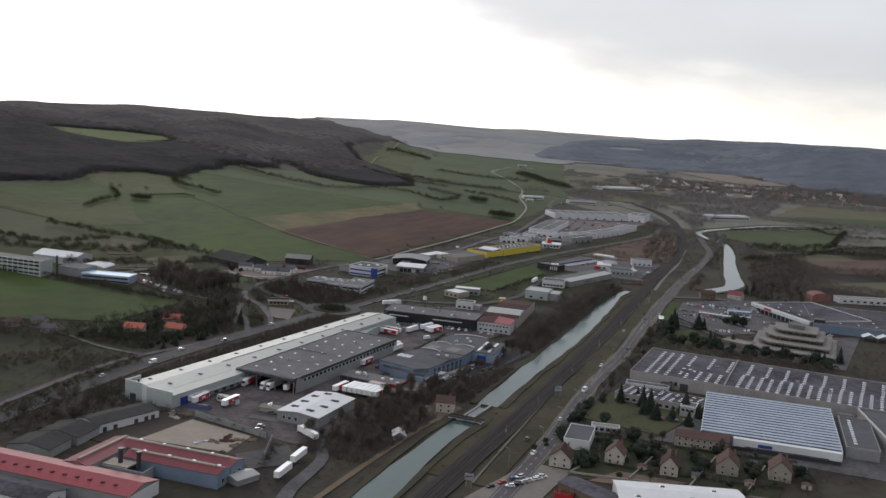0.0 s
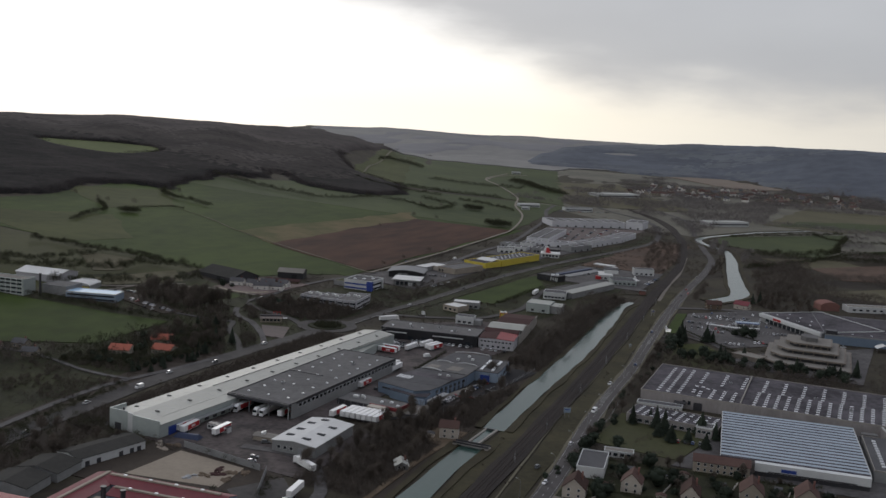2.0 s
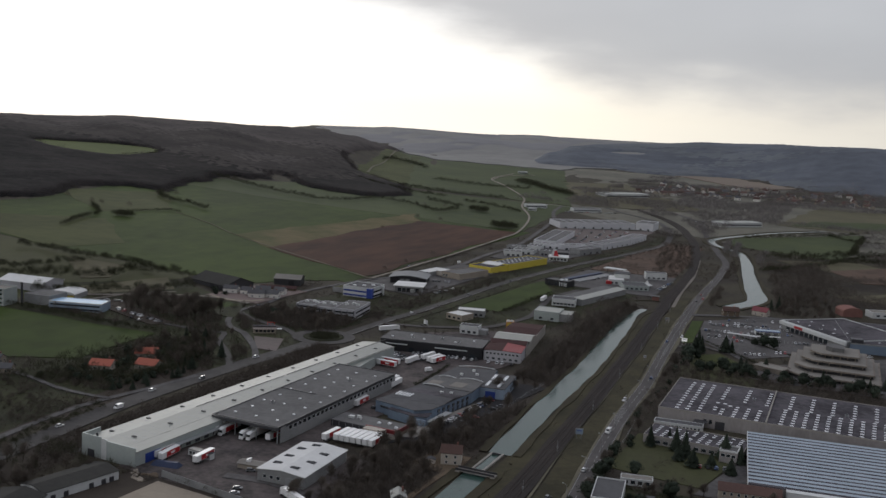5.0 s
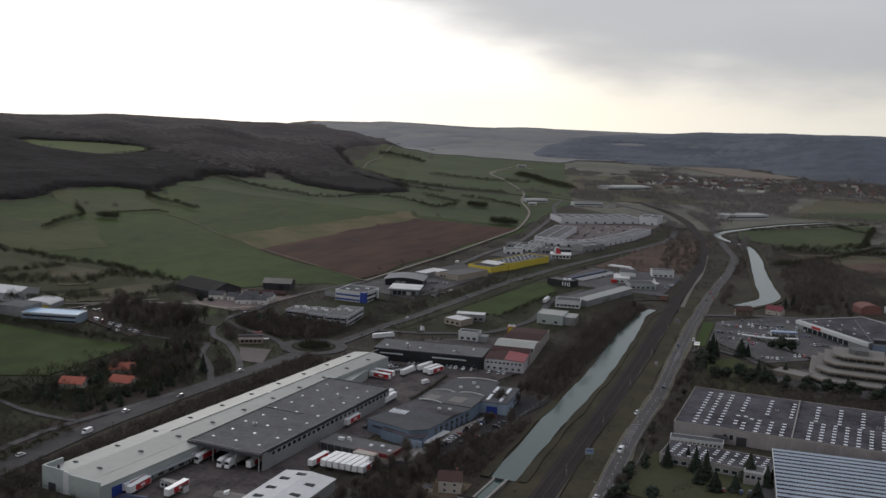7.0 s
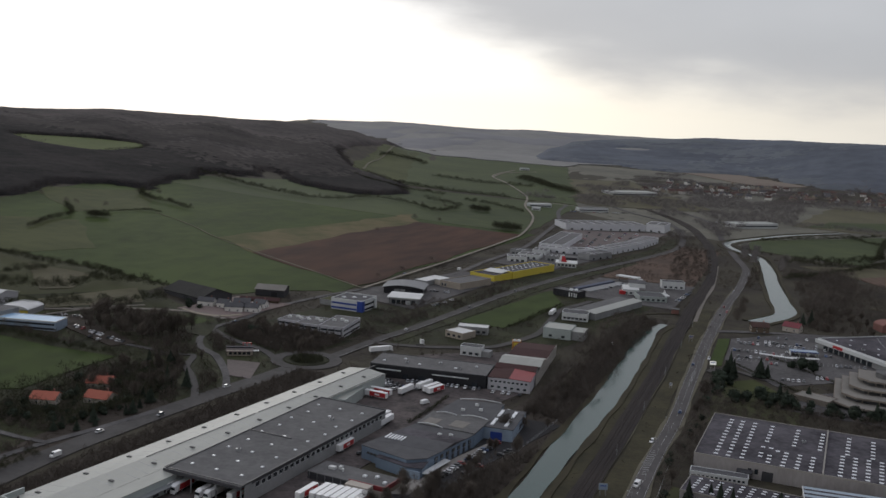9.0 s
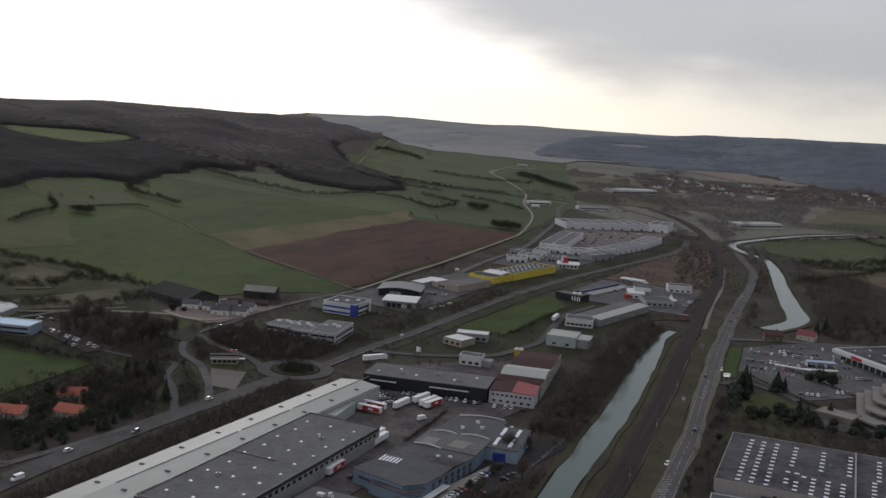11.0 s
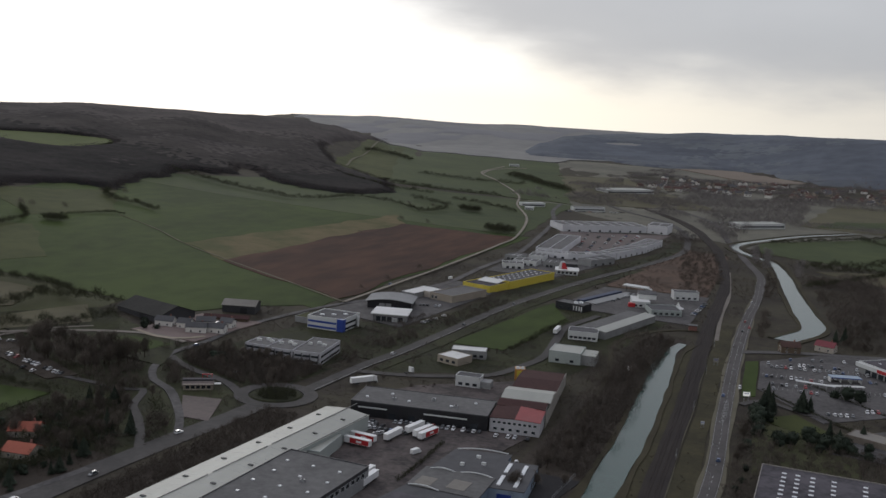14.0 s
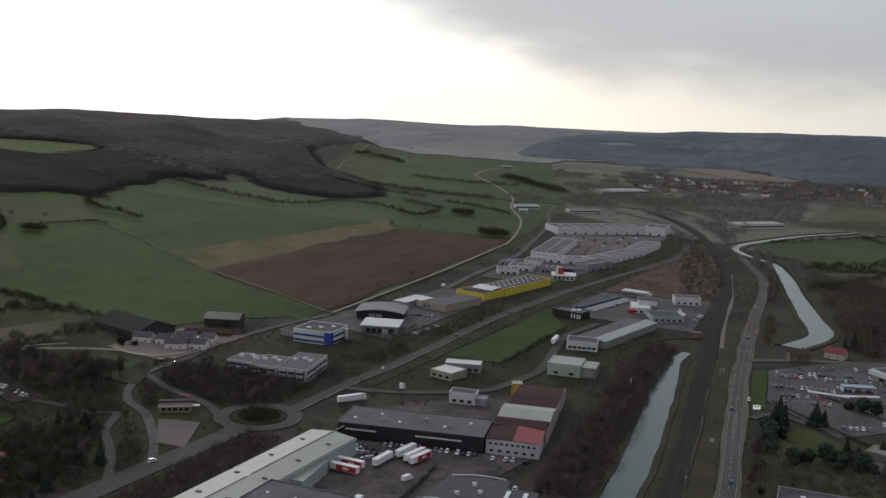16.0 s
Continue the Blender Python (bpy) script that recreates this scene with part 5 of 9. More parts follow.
# ---- the red-roofed works in the foreground ----
def red_works():
    ob, w = sited("works", "old works with a long bright red sheet roof", "factory", (-345, 295), (-256, 304))
    part("wall", gable_walls(0, -6, w, 14, 5.6, 2.2, "x"), GREY_WALL, ob)
    part("roof", gable_roof(0, -6, w, 14, 5.8, 2.2, "x", 0.4), RED_ROOF, ob)
    rooflights(ob, [(20 + 6 * i, -1.0, 6.9) for i in range(11)], 1.6, 1.2, 7, 0.35, BROWN_ROOF)
    part("gable_end", Shape().loft([(w + 0.1, -6, 0), (w + 0.4, -6, 0), (w + 0.4, 14, 0), (w + 0.1, 14, 0)], [(w + 0.1, -6, 5.4), (w + 0.4, -6, 5.4), (w + 0.4, 14, 5.4), (w + 0.1, 14, 5.4)]), WHITE_METAL, ob)
    front, fw = sited("works_shed", "grey sheet-roofed shed in front of the works", "shed", (-345, 272), (-280, 277))
    part("wall", gable_walls(0, 0, fw, 15, 5.0, 1.8, "x"), WHITE_METAL, front)
    part("roof", gable_roof(0, 0, fw, 15, 5.1, 1.8, "x"), MAUVE_ROOF, front)
    windows(front, "e", 3, 12, fw, 1.6, 4, 1.4, 1.8)
    b, bw = sited("works_wing", "faded red shed roofs round a small court", "factory", (-300, 328), (-240, 334))
    for y0, y1, x0 in ((0, 10, 14), (10.4, 22, 4)):
        part("wall", gable_walls(x0, y0, bw, y1, 6.2, 1.6, "x"), BLUE_METAL, b)
        part("roof", gable_roof(x0, y0, bw, y1, 6.3, 1.6, "x", 0.2), PINK_ROOF, b)
        part("ridge_vent", Shape().box(x0 + 1, (y0 + y1) / 2 - 0.7, 7.8, bw - 4, (y0 + y1) / 2 + 0.7, 8.4), STONE_WALL, b, "pale ridge ventilator")
        rooflights(b, [(x0 + 8 + 12 * i, (y0 + y1) / 2, 8.3) for i in range(4)], 1.4, 1.0, 8.3, 0.5)
    part("wall", gable_walls(-4, -16, 9, 20, 6.0, 1.4, "y"), GREY_WALL, b)
    part("roof", gable_roof(-4, -16, 9, 20, 6.1, 1.4, "y", 0.2), PINK_ROOF, b)
    part("ridge_vent", Shape().box(1.8, -14, 7.4, 3.2, 19, 8.0), STONE_WALL, b, "pale ridge ventilator")
    for x in (16, 25):
        part("flue", Shape().tube(x, -4, 4, 11, 1.0, n=12).tube(x, -4, 11, 11.6, 1.25, n=12), DARK_TRIM, b, "dark ventilation stack")
    part("court_slab", Shape().box(10, -8, 4.6, 22, -0.2, 5.2), STONE_WALL, b)
    part("court_wall", Shape().box(9.5, -8.5, -0.3, 30, -8.0, 4.6).box(29.5, -8.0, -0.3, 30, -0.2, 4.6), GREY_WALL, b)
    windows(b, "e", 2, 20, bw, 1.4, 4, 1.8, 2.2)
    porch, pw = sited("white_shed", "white tarpaulin lean-to beside the works", "shed", (-243, 343), (-235, 341))
    part("wall", gable_walls(0, 0, pw, 12, 2.6, 1.0, "y"), GREY_WALL, porch)
    part("roof", gable_roof(0, 0, pw, 12, 2.7, 1.0, "y", 0.3), PALE_ROOF, porch)
    low, lw = sited("store_shed", "low dark-roofed store with a white front", "shed", (-326, 358), (-319, 393))
    part("wall", gable_walls(0, 0, lw, 16, 4.4, 1.5, "x"), WHITE_METAL, low)
    part("roof", gable_roof(0, 0, lw, 16, 4.5, 1.5, "x", 0.3), MOSSY_ROOF, low)
    for x in (3, 9, 21, 27, 31):
        part("door", Shape().box(x, -0.12, 0, x + 2.2, 0.0, 2.6), DARK_TRIM, low)
    for k, (ax, ay, bx, by) in enumerate(((-340, 318, -320, 322), (-342, 338, -322, 341))):
        d, dw = sited("barn_shed", "dark mossy-roofed shed beside the works", "shed", (ax, ay), (bx, by))
        part("wall", gable_walls(0, 0, dw, 17, 4.2, 2.0, "y"), GREY_WALL, d)
        part("roof", gable_roof(0, 0, dw, 17, 4.3, 2.0, "y", 0.4), MOSSY_ROOF, d)
    fence, fl = sited("boundary_wall", "tall pale concrete panel wall round the storage yard", "wall", (-306, 405), (-256, 397))
    for k in range(int(fl / 3)):
        part("panel", shared("panel3", lambda: Shape().box(0, -0.08, -0.1, 2.9, 0.08, 3.4).mesh("panel", GREY_WALL)), None, fence).location = (3 * k, 0, 0)
    fence, fl = sited("boundary_wall", "green-stained concrete panel wall beside the lane", "wall", (-255, 397), (-243, 372))
    for k in range(int(fl / 3)):
        part("panel", shared("panel3", None), None, fence).location = (3 * k, 0, 0)


red_works()

# ---- trade strip west of the bypass ----
def offices():
    for k, (a, b, d, h) in enumerate((((-447, 739), (-431, 740), 18, 7.0), ((-430.5, 736), (-413, 738), 24, 7.2), ((-412.5, 737), (-395, 740), 36, 7.6))):
        ob, w = flat_hall("office_block", "grey-white two-storey office block with window bands", "office", a, b, d, h, OFFICE_WALL, FELT, 0.4, OFFICE_WALL, "row of office blocks")
        for i in range(4):
            part("fin", Shape().box(0.6 + i * (w - 2) / 3, -0.7, 0, 1.0 + i * (w - 2) / 3, -0.02, h - 0.6), DARK_TRIM, ob)
        windows(ob, "s", 1, w - 1, 0, 4.6, 3, 4.2, 1.3, DARK_TRIM)
        windows(ob, "s", 1, w - 1, 0, 1.2, 3, 4.2, 1.4, DARK_TRIM)
        windows(ob, "e", 1, d - 1, w, 4.6, int(d / 5), 4.0, 1.3, DARK_TRIM)
        windows(ob, "e", 1, d - 1, w, 1.2, int(d / 5), 4.0, 1.4, DARK_TRIM)
        for i in range(3):
            x, y = 3 + i * 4.5, d * 0.5 + (i % 2) * 4
            part("roof_unit", Shape().box(x, y, h, x + 2.6, y + 1.8, h + 1.3).tube(x + 1.3, y + 0.9, h + 1.3, h + 1.6, 0.6, n=10), WHITE_METAL, ob, "white air-handling unit")
    ob, w = flat_hall("office_building", "white office building with deep blue bands and corner", "office", (-452, 822), (-425, 823), 26, 8.6, WHITE_METAL, GREY_FELT, 0.6, WHITE_METAL)
    for z in (1.2, 4.8):
        part("blue_band", Shape().box(0.5, -0.2, z, w - 5, -0.02, z + 1.4), DEEP_BLUE, ob, "deep blue glazing band")
        part("blue_band", Shape().box(w + 0.02, 4, z, w + 0.2, 25, z + 1.4), GLASS, ob)
    part("blue_corner", Shape().box(w - 4.6, -0.35, -0.2, w + 0.3, 3.6, 8.7), DEEP_BLUE, ob, "deep blue corner tower")
    part("tank", Shape().tube(w + 1.5, 20, -0.2, 8.2, 1.1, n=14), WHITE_METAL, ob)
    rooflights(ob, [(7, 8), (14, 12), (20, 18)], 3.0, 1.6, 8.6, 0.8)
    ob, w = flat_hall("low_office", "low green-roofed annex beside the offices", "annex", (-468, 832), (-453.5, 832), 16, 4.2, GREY_WALL, LAWN, 0.2)
    ob, w = flat_hall("showroom", "dark showroom with a broad white roof", "showroom", (-425, 868), (-402, 875), 22, 5.4, GREY_WALL, WHITE_ROOF, 0.2, WHITE_METAL)
    part("roof_slab", Shape().box(-1.5, -1.5, 5.65, w + 1.5, 23.5, 6.1), WHITE_ROOF, ob)
    windows(ob, "s", 2, w - 2, 0, 0.6, 5, 3.2, 3.4, DARK_TRIM)
    part("door", Shape().box(14, -0.3, 0, 17.5, -0.1, 3.6), WHITE_METAL, ob)
    ob, w = sited("vaulted_hall", "dark hall under a grey curved roof", "hall", (-449, 906), (-417, 916))
    part("wall", Shape().box(0, 0, -0.3, w, 27, 5.8), BLACK_METAL, ob)
    n = 12
    top = [(-1.5 + (w + 3) * i / n, 6.0 + 3.4 * math.sin(math.pi * (0.12 + 0.76 * i / n)) - 1.2) for i in range(n + 1)]
    outline = top + [(x, z - 0.35) for x, z in top[::-1]]
    roof = Shape().loft([(x, -1.8, z) for x, z in outline][::-1], [(x, 28.5, z) for x, z in outline][::-1])
    part("roof", roof, GREY_WALL, ob, "grey curved sheet roof")
    for y in (0.0, 26.6):
        ends = Shape().loft([(x, y, 5.0) for x, z in top[1:-1]] + [(top[-2][0], y, 5.0), (top[1][0], y, 5.0)], [(x, y + 0.4, z - 0.4) for x, z in top[1:-1]] + [(top[-2][0], y + 0.4, 5.1), (top[1][0], y + 0.4, 5.1)])
        part("gable", ends, BLACK_METAL, ob)
    for x in (9, 14):
        part("door", Shape().box(x, -0.2, 0, x + 4.4, -0.02, 4.6), GREY_WALL, ob)
    windows(ob, "s", 20, 31, 0, 1.5, 3, 2.6, 2.2, DARK_TRIM)
    ob, w = flat_hall("store", "pale beige store with a dark flat roof", "store", (-424, 968), (-402, 962), 46, 5.8, STONE_WALL, FELT, 0.5, STONE_WALL)
    windows(ob, "s", 1, 8, 0, 1.5, 2, 2.2, 2.4)
    part("porch", Shape().box(-9, 3, -0.3, -0.1, 18, 5.2), RENDERED, ob)
    part("porch_roof", Shape().box(-9.3, 2.7, 5.2, 0, 18.3, 5.5), WHITE_ROOF, ob)
    ob, w = flat_hall("white_store", "low white-roofed store beside a beige one", "store", (-447, 962), (-434, 960), 34, 4.6, GREY_WALL, WHITE_ROOF, 0.2)


offices()


def yellow_store():
    ob, w = sited("discount_store", "long bright yellow store with dark roof and rooflights", "store", (-420, 1029), (-393, 1022.5))
    part("wall", Shape().box(0, 0, -0.3, w, 30, 5.6), YELLOW, ob)
    part("wall", Shape().box(4, 30, -0.3, w + 1, 106, 6.4), YELLOW, ob)
    part("roof", Shape().box(0.4, 0.4, 5.3, w - 0.4, 30, 5.65), MAUVE_ROOF, ob)
    part("roof", Shape().box(4.4, 30.2, 6.1, w + 0.6, 105.6, 6.5), GREY_FELT, ob)
    part("parapet", Shape().ring(-0.1, -0.1, w + 0.1, 30, 5.2, 6.2, 0.4), YELLOW, ob)
    part("parapet", Shape().ring(3.9, 30.1, w + 1.1, 106.1, 6.0, 7.0, 0.4), YELLOW, ob)
    part("canopy_roof", Shape().plate((4, 16, 6.4), (w - 3, 16, 6.4), (w - 3, 28, 8.0), (4, 28, 8.0), 0.3), WHITE_ROOF, ob, "sloping white roof section")
    rooflights(ob, [(8 + 6 * i, 36 + 7.5 * j) for i in range(3) for j in range(9)], 1.8, 1.4, 6.5, 0.25)


yellow_store()


def retail_park():
    """White sheds round a parking court."""
    def shed(a, b, d, h, walls=SHED_WALL, roof=FELT, bays=6):
        ob, w = flat_hall("retail_shed", "white retail shed with grey flat roof", "store", a, b, d, h, walls, roof, 0.7, walls, "retail park")
        for i in range(1, bays):
            part("fire_wall", Shape().box(w * i / bays - 0.2, 0.5, h - 0.1, w * i / bays + 0.2, d - 0.5, h + 0.5), SHED_WALL, ob)
        windows(ob, "s", 2, w - 2, 0, 0.4, bays, 3.0, 2.2, GREY_WALL)
        rooflights(ob, [(w * (i + 0.5) / bays, d * q) for i in range(bays) for q in (0.3, 0.7)], 1.6, 1.2, h, 0.4, GREY_WALL)
        return ob
    shed((-432, 1270), (-404, 1273), 128, 6.8, bays=2)
    shed((-428, 1256), (-391, 1255), 11, 5.6, bays=4)
    shed((-391, 1255), (-364, 1269), 16, 6.0, bays=3)
    shed((-364, 1269), (-349, 1294), 18, 6.4, bays=2)
    shed((-348.6, 1295), (-333, 1368), 20, 6.6, bays=5)
    shed((-332.7, 1369), (-328, 1440), 20, 6.8, bays=5)
    shed((-464, 1482), (-371, 1556), 44, 8.2, bays=8)
    shed((-370.5, 1556.4), (-344, 1557), 40, 10.5, bays=2)
    for a, b, d, h, m in (((-428, 1154), (-409, 1162), 16, 5, WHITE_METAL), ((-428, 1184), (-404, 1186), 20, 4.6, WHITE_METAL), ((-398, 1190), (-382, 1192), 16, 5, GREY_WALL), ((-424, 1222), (-408, 1224), 24, 5, WHITE_METAL), ((-358, 1223), (-343, 1262), 16, 6.2, GREY_WALL), ((-446, 1210), (-428, 1208), 16, 4.4, GREY_WALL)):
        shed(a, b, d, h, m, bays=3)
    ob, w = sited("store_unit", "dark low store behind the restaurant", "store", (-384, 1196), (-366, 1202))
    part("wall", Shape().box(0, 0, -0.3, w, 14, 4.4), DARK_TRIM, ob)
    part("roof", Shape().box(-0.3, -0.3, 4.4, w + 0.3, 14.3, 4.8), FELT, ob)
    ob, w = sited("diner", "white restaurant with a tall red and white roof sign", "restaurant", (-375, 1157), (-355, 1163))
    part("wall", Shape().box(0, 0, -0.3, w, 14, 4.6), WHITE_METAL, ob)
    part("roof", Shape().plate((-1, -1, 4.6), (w + 1, -1, 4.6), (w + 1, 15, 5.4), (-1, 15, 5.4), 0.4), WHITE_ROOF, ob)
    part("tower", Shape().loft([(2, 4, 4.6), (10, 4, 4.6), (10, 9, 4.6), (2, 9, 4.6)], [(4, 5.5, 12), (8, 5.5, 12), (8, 7.5, 12), (4, 7.5, 12)]), WHITE_METAL, ob)
    part("red_panel", Shape().loft([(5, 3.7, 5), (11, 3.7, 5), (11, 4.0, 5), (5, 4.0, 5)], [(5.5, 5.0, 11), (8.2, 5.0, 11), (8.2, 5.3, 11), (5.5, 5.3, 11)]), RED_PANEL, ob, "plain red sign shape")
    windows(ob, "s", 1, w - 1, 0, 1.0, 5, 2.4, 2.2, DARK_TRIM)


retail_park()


# ---- workshops between bypass and canal ----
def middle_strip():
    def small(name, label, a, b, d, h, walls, roof, n=4, par=0.25):
        ob, w = flat_hall(name, label, "building", a, b, d, h, walls, roof, par, walls)
        windows(ob, "s", 0.8, w - 0.8, 0, 1.2, n, min(2.4, (w - 2) / n * 0.8), 1.6, DARK_TRIM)
        return ob, w
    small("pavilion", "low building with a white overhanging roof", (-341, 791), (-326, 787), 15, 4.6, STONE_WALL, WHITE_ROOF, 3)
    small("pavilion", "low dark building with a white flat roof", (-338, 806), (-317, 812), 11, 5.2, GREY_WALL, WHITE_ROOF, 5)
    ob, w = small("gatehouse", "white box-shaped gatehouse beside the yard", (-311, 747), (-297, 749), 9, 6.4, WHITE_METAL, GREY_FELT, 3)
    part("annex", Shape().box(w, 1, -0.2, w + 6, 8, 4.2), GREY_WALL, ob)
    ob, w = sited("silo_cabin", "tall orange cabin with a pale rounded top", "cabin", (-286, 778), (-280.5, 780))
    part("body", Shape().box(0, 0, -0.2, w, 6, 7.0), ORANGE, ob)
    part("cap", Shape().tube(1.6, 1.4, 7.0, 8.2, 1.5, 0.8, 10).tube(4.3, 1.4, 7.0, 8.2, 1.5, 0.8, 10), WHITE_METAL, ob)
    part("door", Shape().box(1, -0.12, 0.2, 5, 0.0, 6.0), YELLOW, ob)
    ob, w = small("depot", "grey depot with a pale flat roof", (-282, 832), (-262, 834), 20, 7.4, PALE_METAL, PALE_ROOF, 2, 0.3)
    part("side", Shape().box(w, 2, -0.2, w + 9, 18, 6.2), GREY_WALL, ob)
    part("side_roof", Shape().box(w + 0.05, 1.8, 6.2, w + 9.2, 18.2, 6.5), PALE_ROOF, ob)
    ob, w = small("workshop", "white workshop with dark windows", (-289, 900), (-269, 904), 16, 6.0, WHITE_METAL, GREY_FELT, 6)
    ob, w = sited("long_hall", "long hall with a pale strip of roof", "hall", (-288, 919), (-266, 914))
    part("wall", Shape().box(0, 0, -0.3, w, 84, 5.2), GREY_WALL, ob)
    part("roof", Shape().box(-0.2, -0.2, 5.2, w * 0.62, 84.2, 5.6), FELT, ob)
    part("roof_strip", Shape().plate((w * 0.62 + 0.05, -0.2, 6.6), (w + 0.3, -0.2, 5.4), (w + 0.3, 84.2, 5.4), (w * 0.62 + 0.05, 84.2, 6.6), 0.3), PALE_ROOF, ob, "pale sloping roof strip")
    ob, w = small("dark_shop", "black-clad shop with white banners", (-328, 1000), (-304, 994), 14, 5.6, BLACK_METAL, FELT, 3, 0.4)
    for x in (16, 18.5, 21, 23):
        part("banner", Shape().box(x, -0.2, 1, x + 1.0, -0.02, 4.6), WHITE_METAL, ob, "plain white banner")
    rooflights(ob, [(15, 6), (18, 9)], 3, 2.4, 5.6, 1.4)
    ob, w = sited("pool_cover", "long dark blue covered store beside the shops", "shed", (-320, 1036), (-309, 1033))
    part("body", Shape().box(0, 0, -0.2, w * 0.5, 66, 2.4), NAVY, ob)
    part("rack", Shape().box(w * 0.6, 0, -0.2, w + 6, 70, 1.4), GREY_WALL, ob)
    ob, w = small("showroom", "white showroom with red entrance", (-276, 1044), (-262, 1048), 26, 5.0, WHITE_METAL, WHITE_ROOF, 3)
    part("upper", Shape().box(6, 14, 4.9, w + 6, 30, 9.0), WHITE_METAL, ob)
    part("upper_roof", Shape().box(5.5, 13.5, 9.0, w + 6.6, 30.5, 9.4), GREY_FELT, ob)
    part("red_porch", Shape().box(-3, -1, -0.2, 2.5, 4, 3.6), RED_PANEL, ob)
    ob, w = small("showroom", "low grey showroom with wide windows", (-255, 1020), (-233, 1030), 24, 4.4, PALE_METAL, GREY_FELT, 5, 0.5)
    ob = thing("tent", "white pointed marquee tent beside a showroom", "tent", -240, 1052, 20)
    n, prof = 12, ((5.2, 2.6), (3.4, 3.2), (1.7, 4.4), (0.5, 6.8), (0.05, 7.4))
    sk = Shape()
    for (ra, za), (rb, zb) in zip(prof, prof[1:]):
        sk.tube(0, 0, za, zb, ra, rb, n)
    part("canopy", sk, WHITE_ROOF, ob)
    for i in range(6):
        part("pole", Shape().tube(4.7 * math.cos(i * 1.047), 4.7 * math.sin(i * 1.047), 0, 2.7, 0.08, n=6), STEEL, ob)
    ob, w = small("showroom", "white two-storey showroom with dark windows", (-252, 1100), (-232, 1108), 12, 7.0, WHITE_METAL, GREY_FELT, 4)
    ob, w = sited("petrol_canopy", "white canopy on posts beside the yard", "canopy", (-300, 1112), (-278, 1108))
    part("deck", Shape().box(0, 0, 5.0, w, 9, 6.0), WHITE_METAL, ob)
    for x in (2, w - 3):
        part("post", Shape().box(x, 4, 0, x + 0.6, 4.6, 5.0), DARK_TRIM, ob)
    part("kiosk", Shape().box(w - 6, 10, -0.2, w, 15, 3.4), WHITE_METAL, ob)


middle_strip()


# ---- houses ----
def house(label, x, y, yaw, w, d, h, rise, walls, roof, along="y", group="", n=2, far=False):
    ob = thing("house", label, "house", x, y, yaw, group)
    part("wall", gable_walls(-w / 2, -d / 2, w / 2, d / 2, h, rise, along), walls, ob)
    part("roof", gable_roof(-w / 2, -d / 2, w / 2, d / 2, h, rise, along, 0.5), roof, ob)
    part("chimney", Shape().box(w * 0.22, d * 0.1, h, w * 0.22 + 0.8, d * 0.1 + 0.8, h + rise + 1.0), BRICK, ob)
    if far:
        for x in (-w / 4, w / 4):
            part("window", shared("far_pane", lambda: Shape().box(-0.9, -0.1, 0, 0.9, 0.05, 1.6).mesh("window", GLASS)), None, ob).location = (x, -d / 2, 1.8)
        return ob
    for z in ((1.0, 3.6) if h > 4.5 else (1.0,)):
        windows(ob, "s", -w / 2 + 0.6, w / 2 - 0.6, -d / 2, z, n, 1.2, 1.3)
        windows(ob, "e", -d / 2 + 0.6, d / 2 - 0.6, w / 2, z, n, 1.2, 1.3)
        windows(ob, "w", -d / 2 + 0.6, d / 2 - 0.6, -w / 2, z, n, 1.2, 1.3)
    return ob


row = "houses along the street"
house("white house with a steep red-brown roof", -127, 447, 8, 10, 11, 5.4, 4.2, RENDERED, TILE_ROOF, group=row)
house("cream house with a steep brown roof", -106, 466, 6, 9, 9, 5.4, 4.4, RENDERED, TILE_ROOF, group=row)
house("cream house with a dark roof and white dormers", -80, 466, 8, 8, 12, 5.6, 4.4, RENDERED, TILE_ROOF, group=row)
house("beige house with a half-hipped brown roof", -56, 483, 8, 10, 12, 5.6, 4.6, STONE_WALL, TILE_ROOF, group=row)
house("beige house with a half-hipped brown roof", -33, 490, 8, 10, 12, 5.6, 4.6, STONE_WALL, TILE_ROOF, group=row)
house("cream lock-keeper's house beside the canal", -206, 490, 18, 9.5, 9, 6.2, 2.6, RENDERED, TILE_ROOF, "x")
house("small grey-roofed hut among trees", -207, 436, 30, 6, 8, 2.6, 1.8, GREY_WALL, PALE_ROOF)
for x, y, yaw in ((-449, 527, 20), (-428, 543, 10), (-447, 564, 30)):
    house("low house with a bright orange-red tile roof", x, y, yaw, 13, 11, 3.4, 2.6, RENDERED, CORAL_ROOF, "x", "red-roofed houses")
for x, y, yaw, r in ((-512, 484, 30, TILE_ROOF), (-505, 499, 10, GREY_FELT), (-486, 488, 25, GREY_FELT)):
    house("pale house with a dark roof at the field edge", x, y, yaw, 9, 7.5, 3.4, 2.2, STONE_WALL, r, "x")
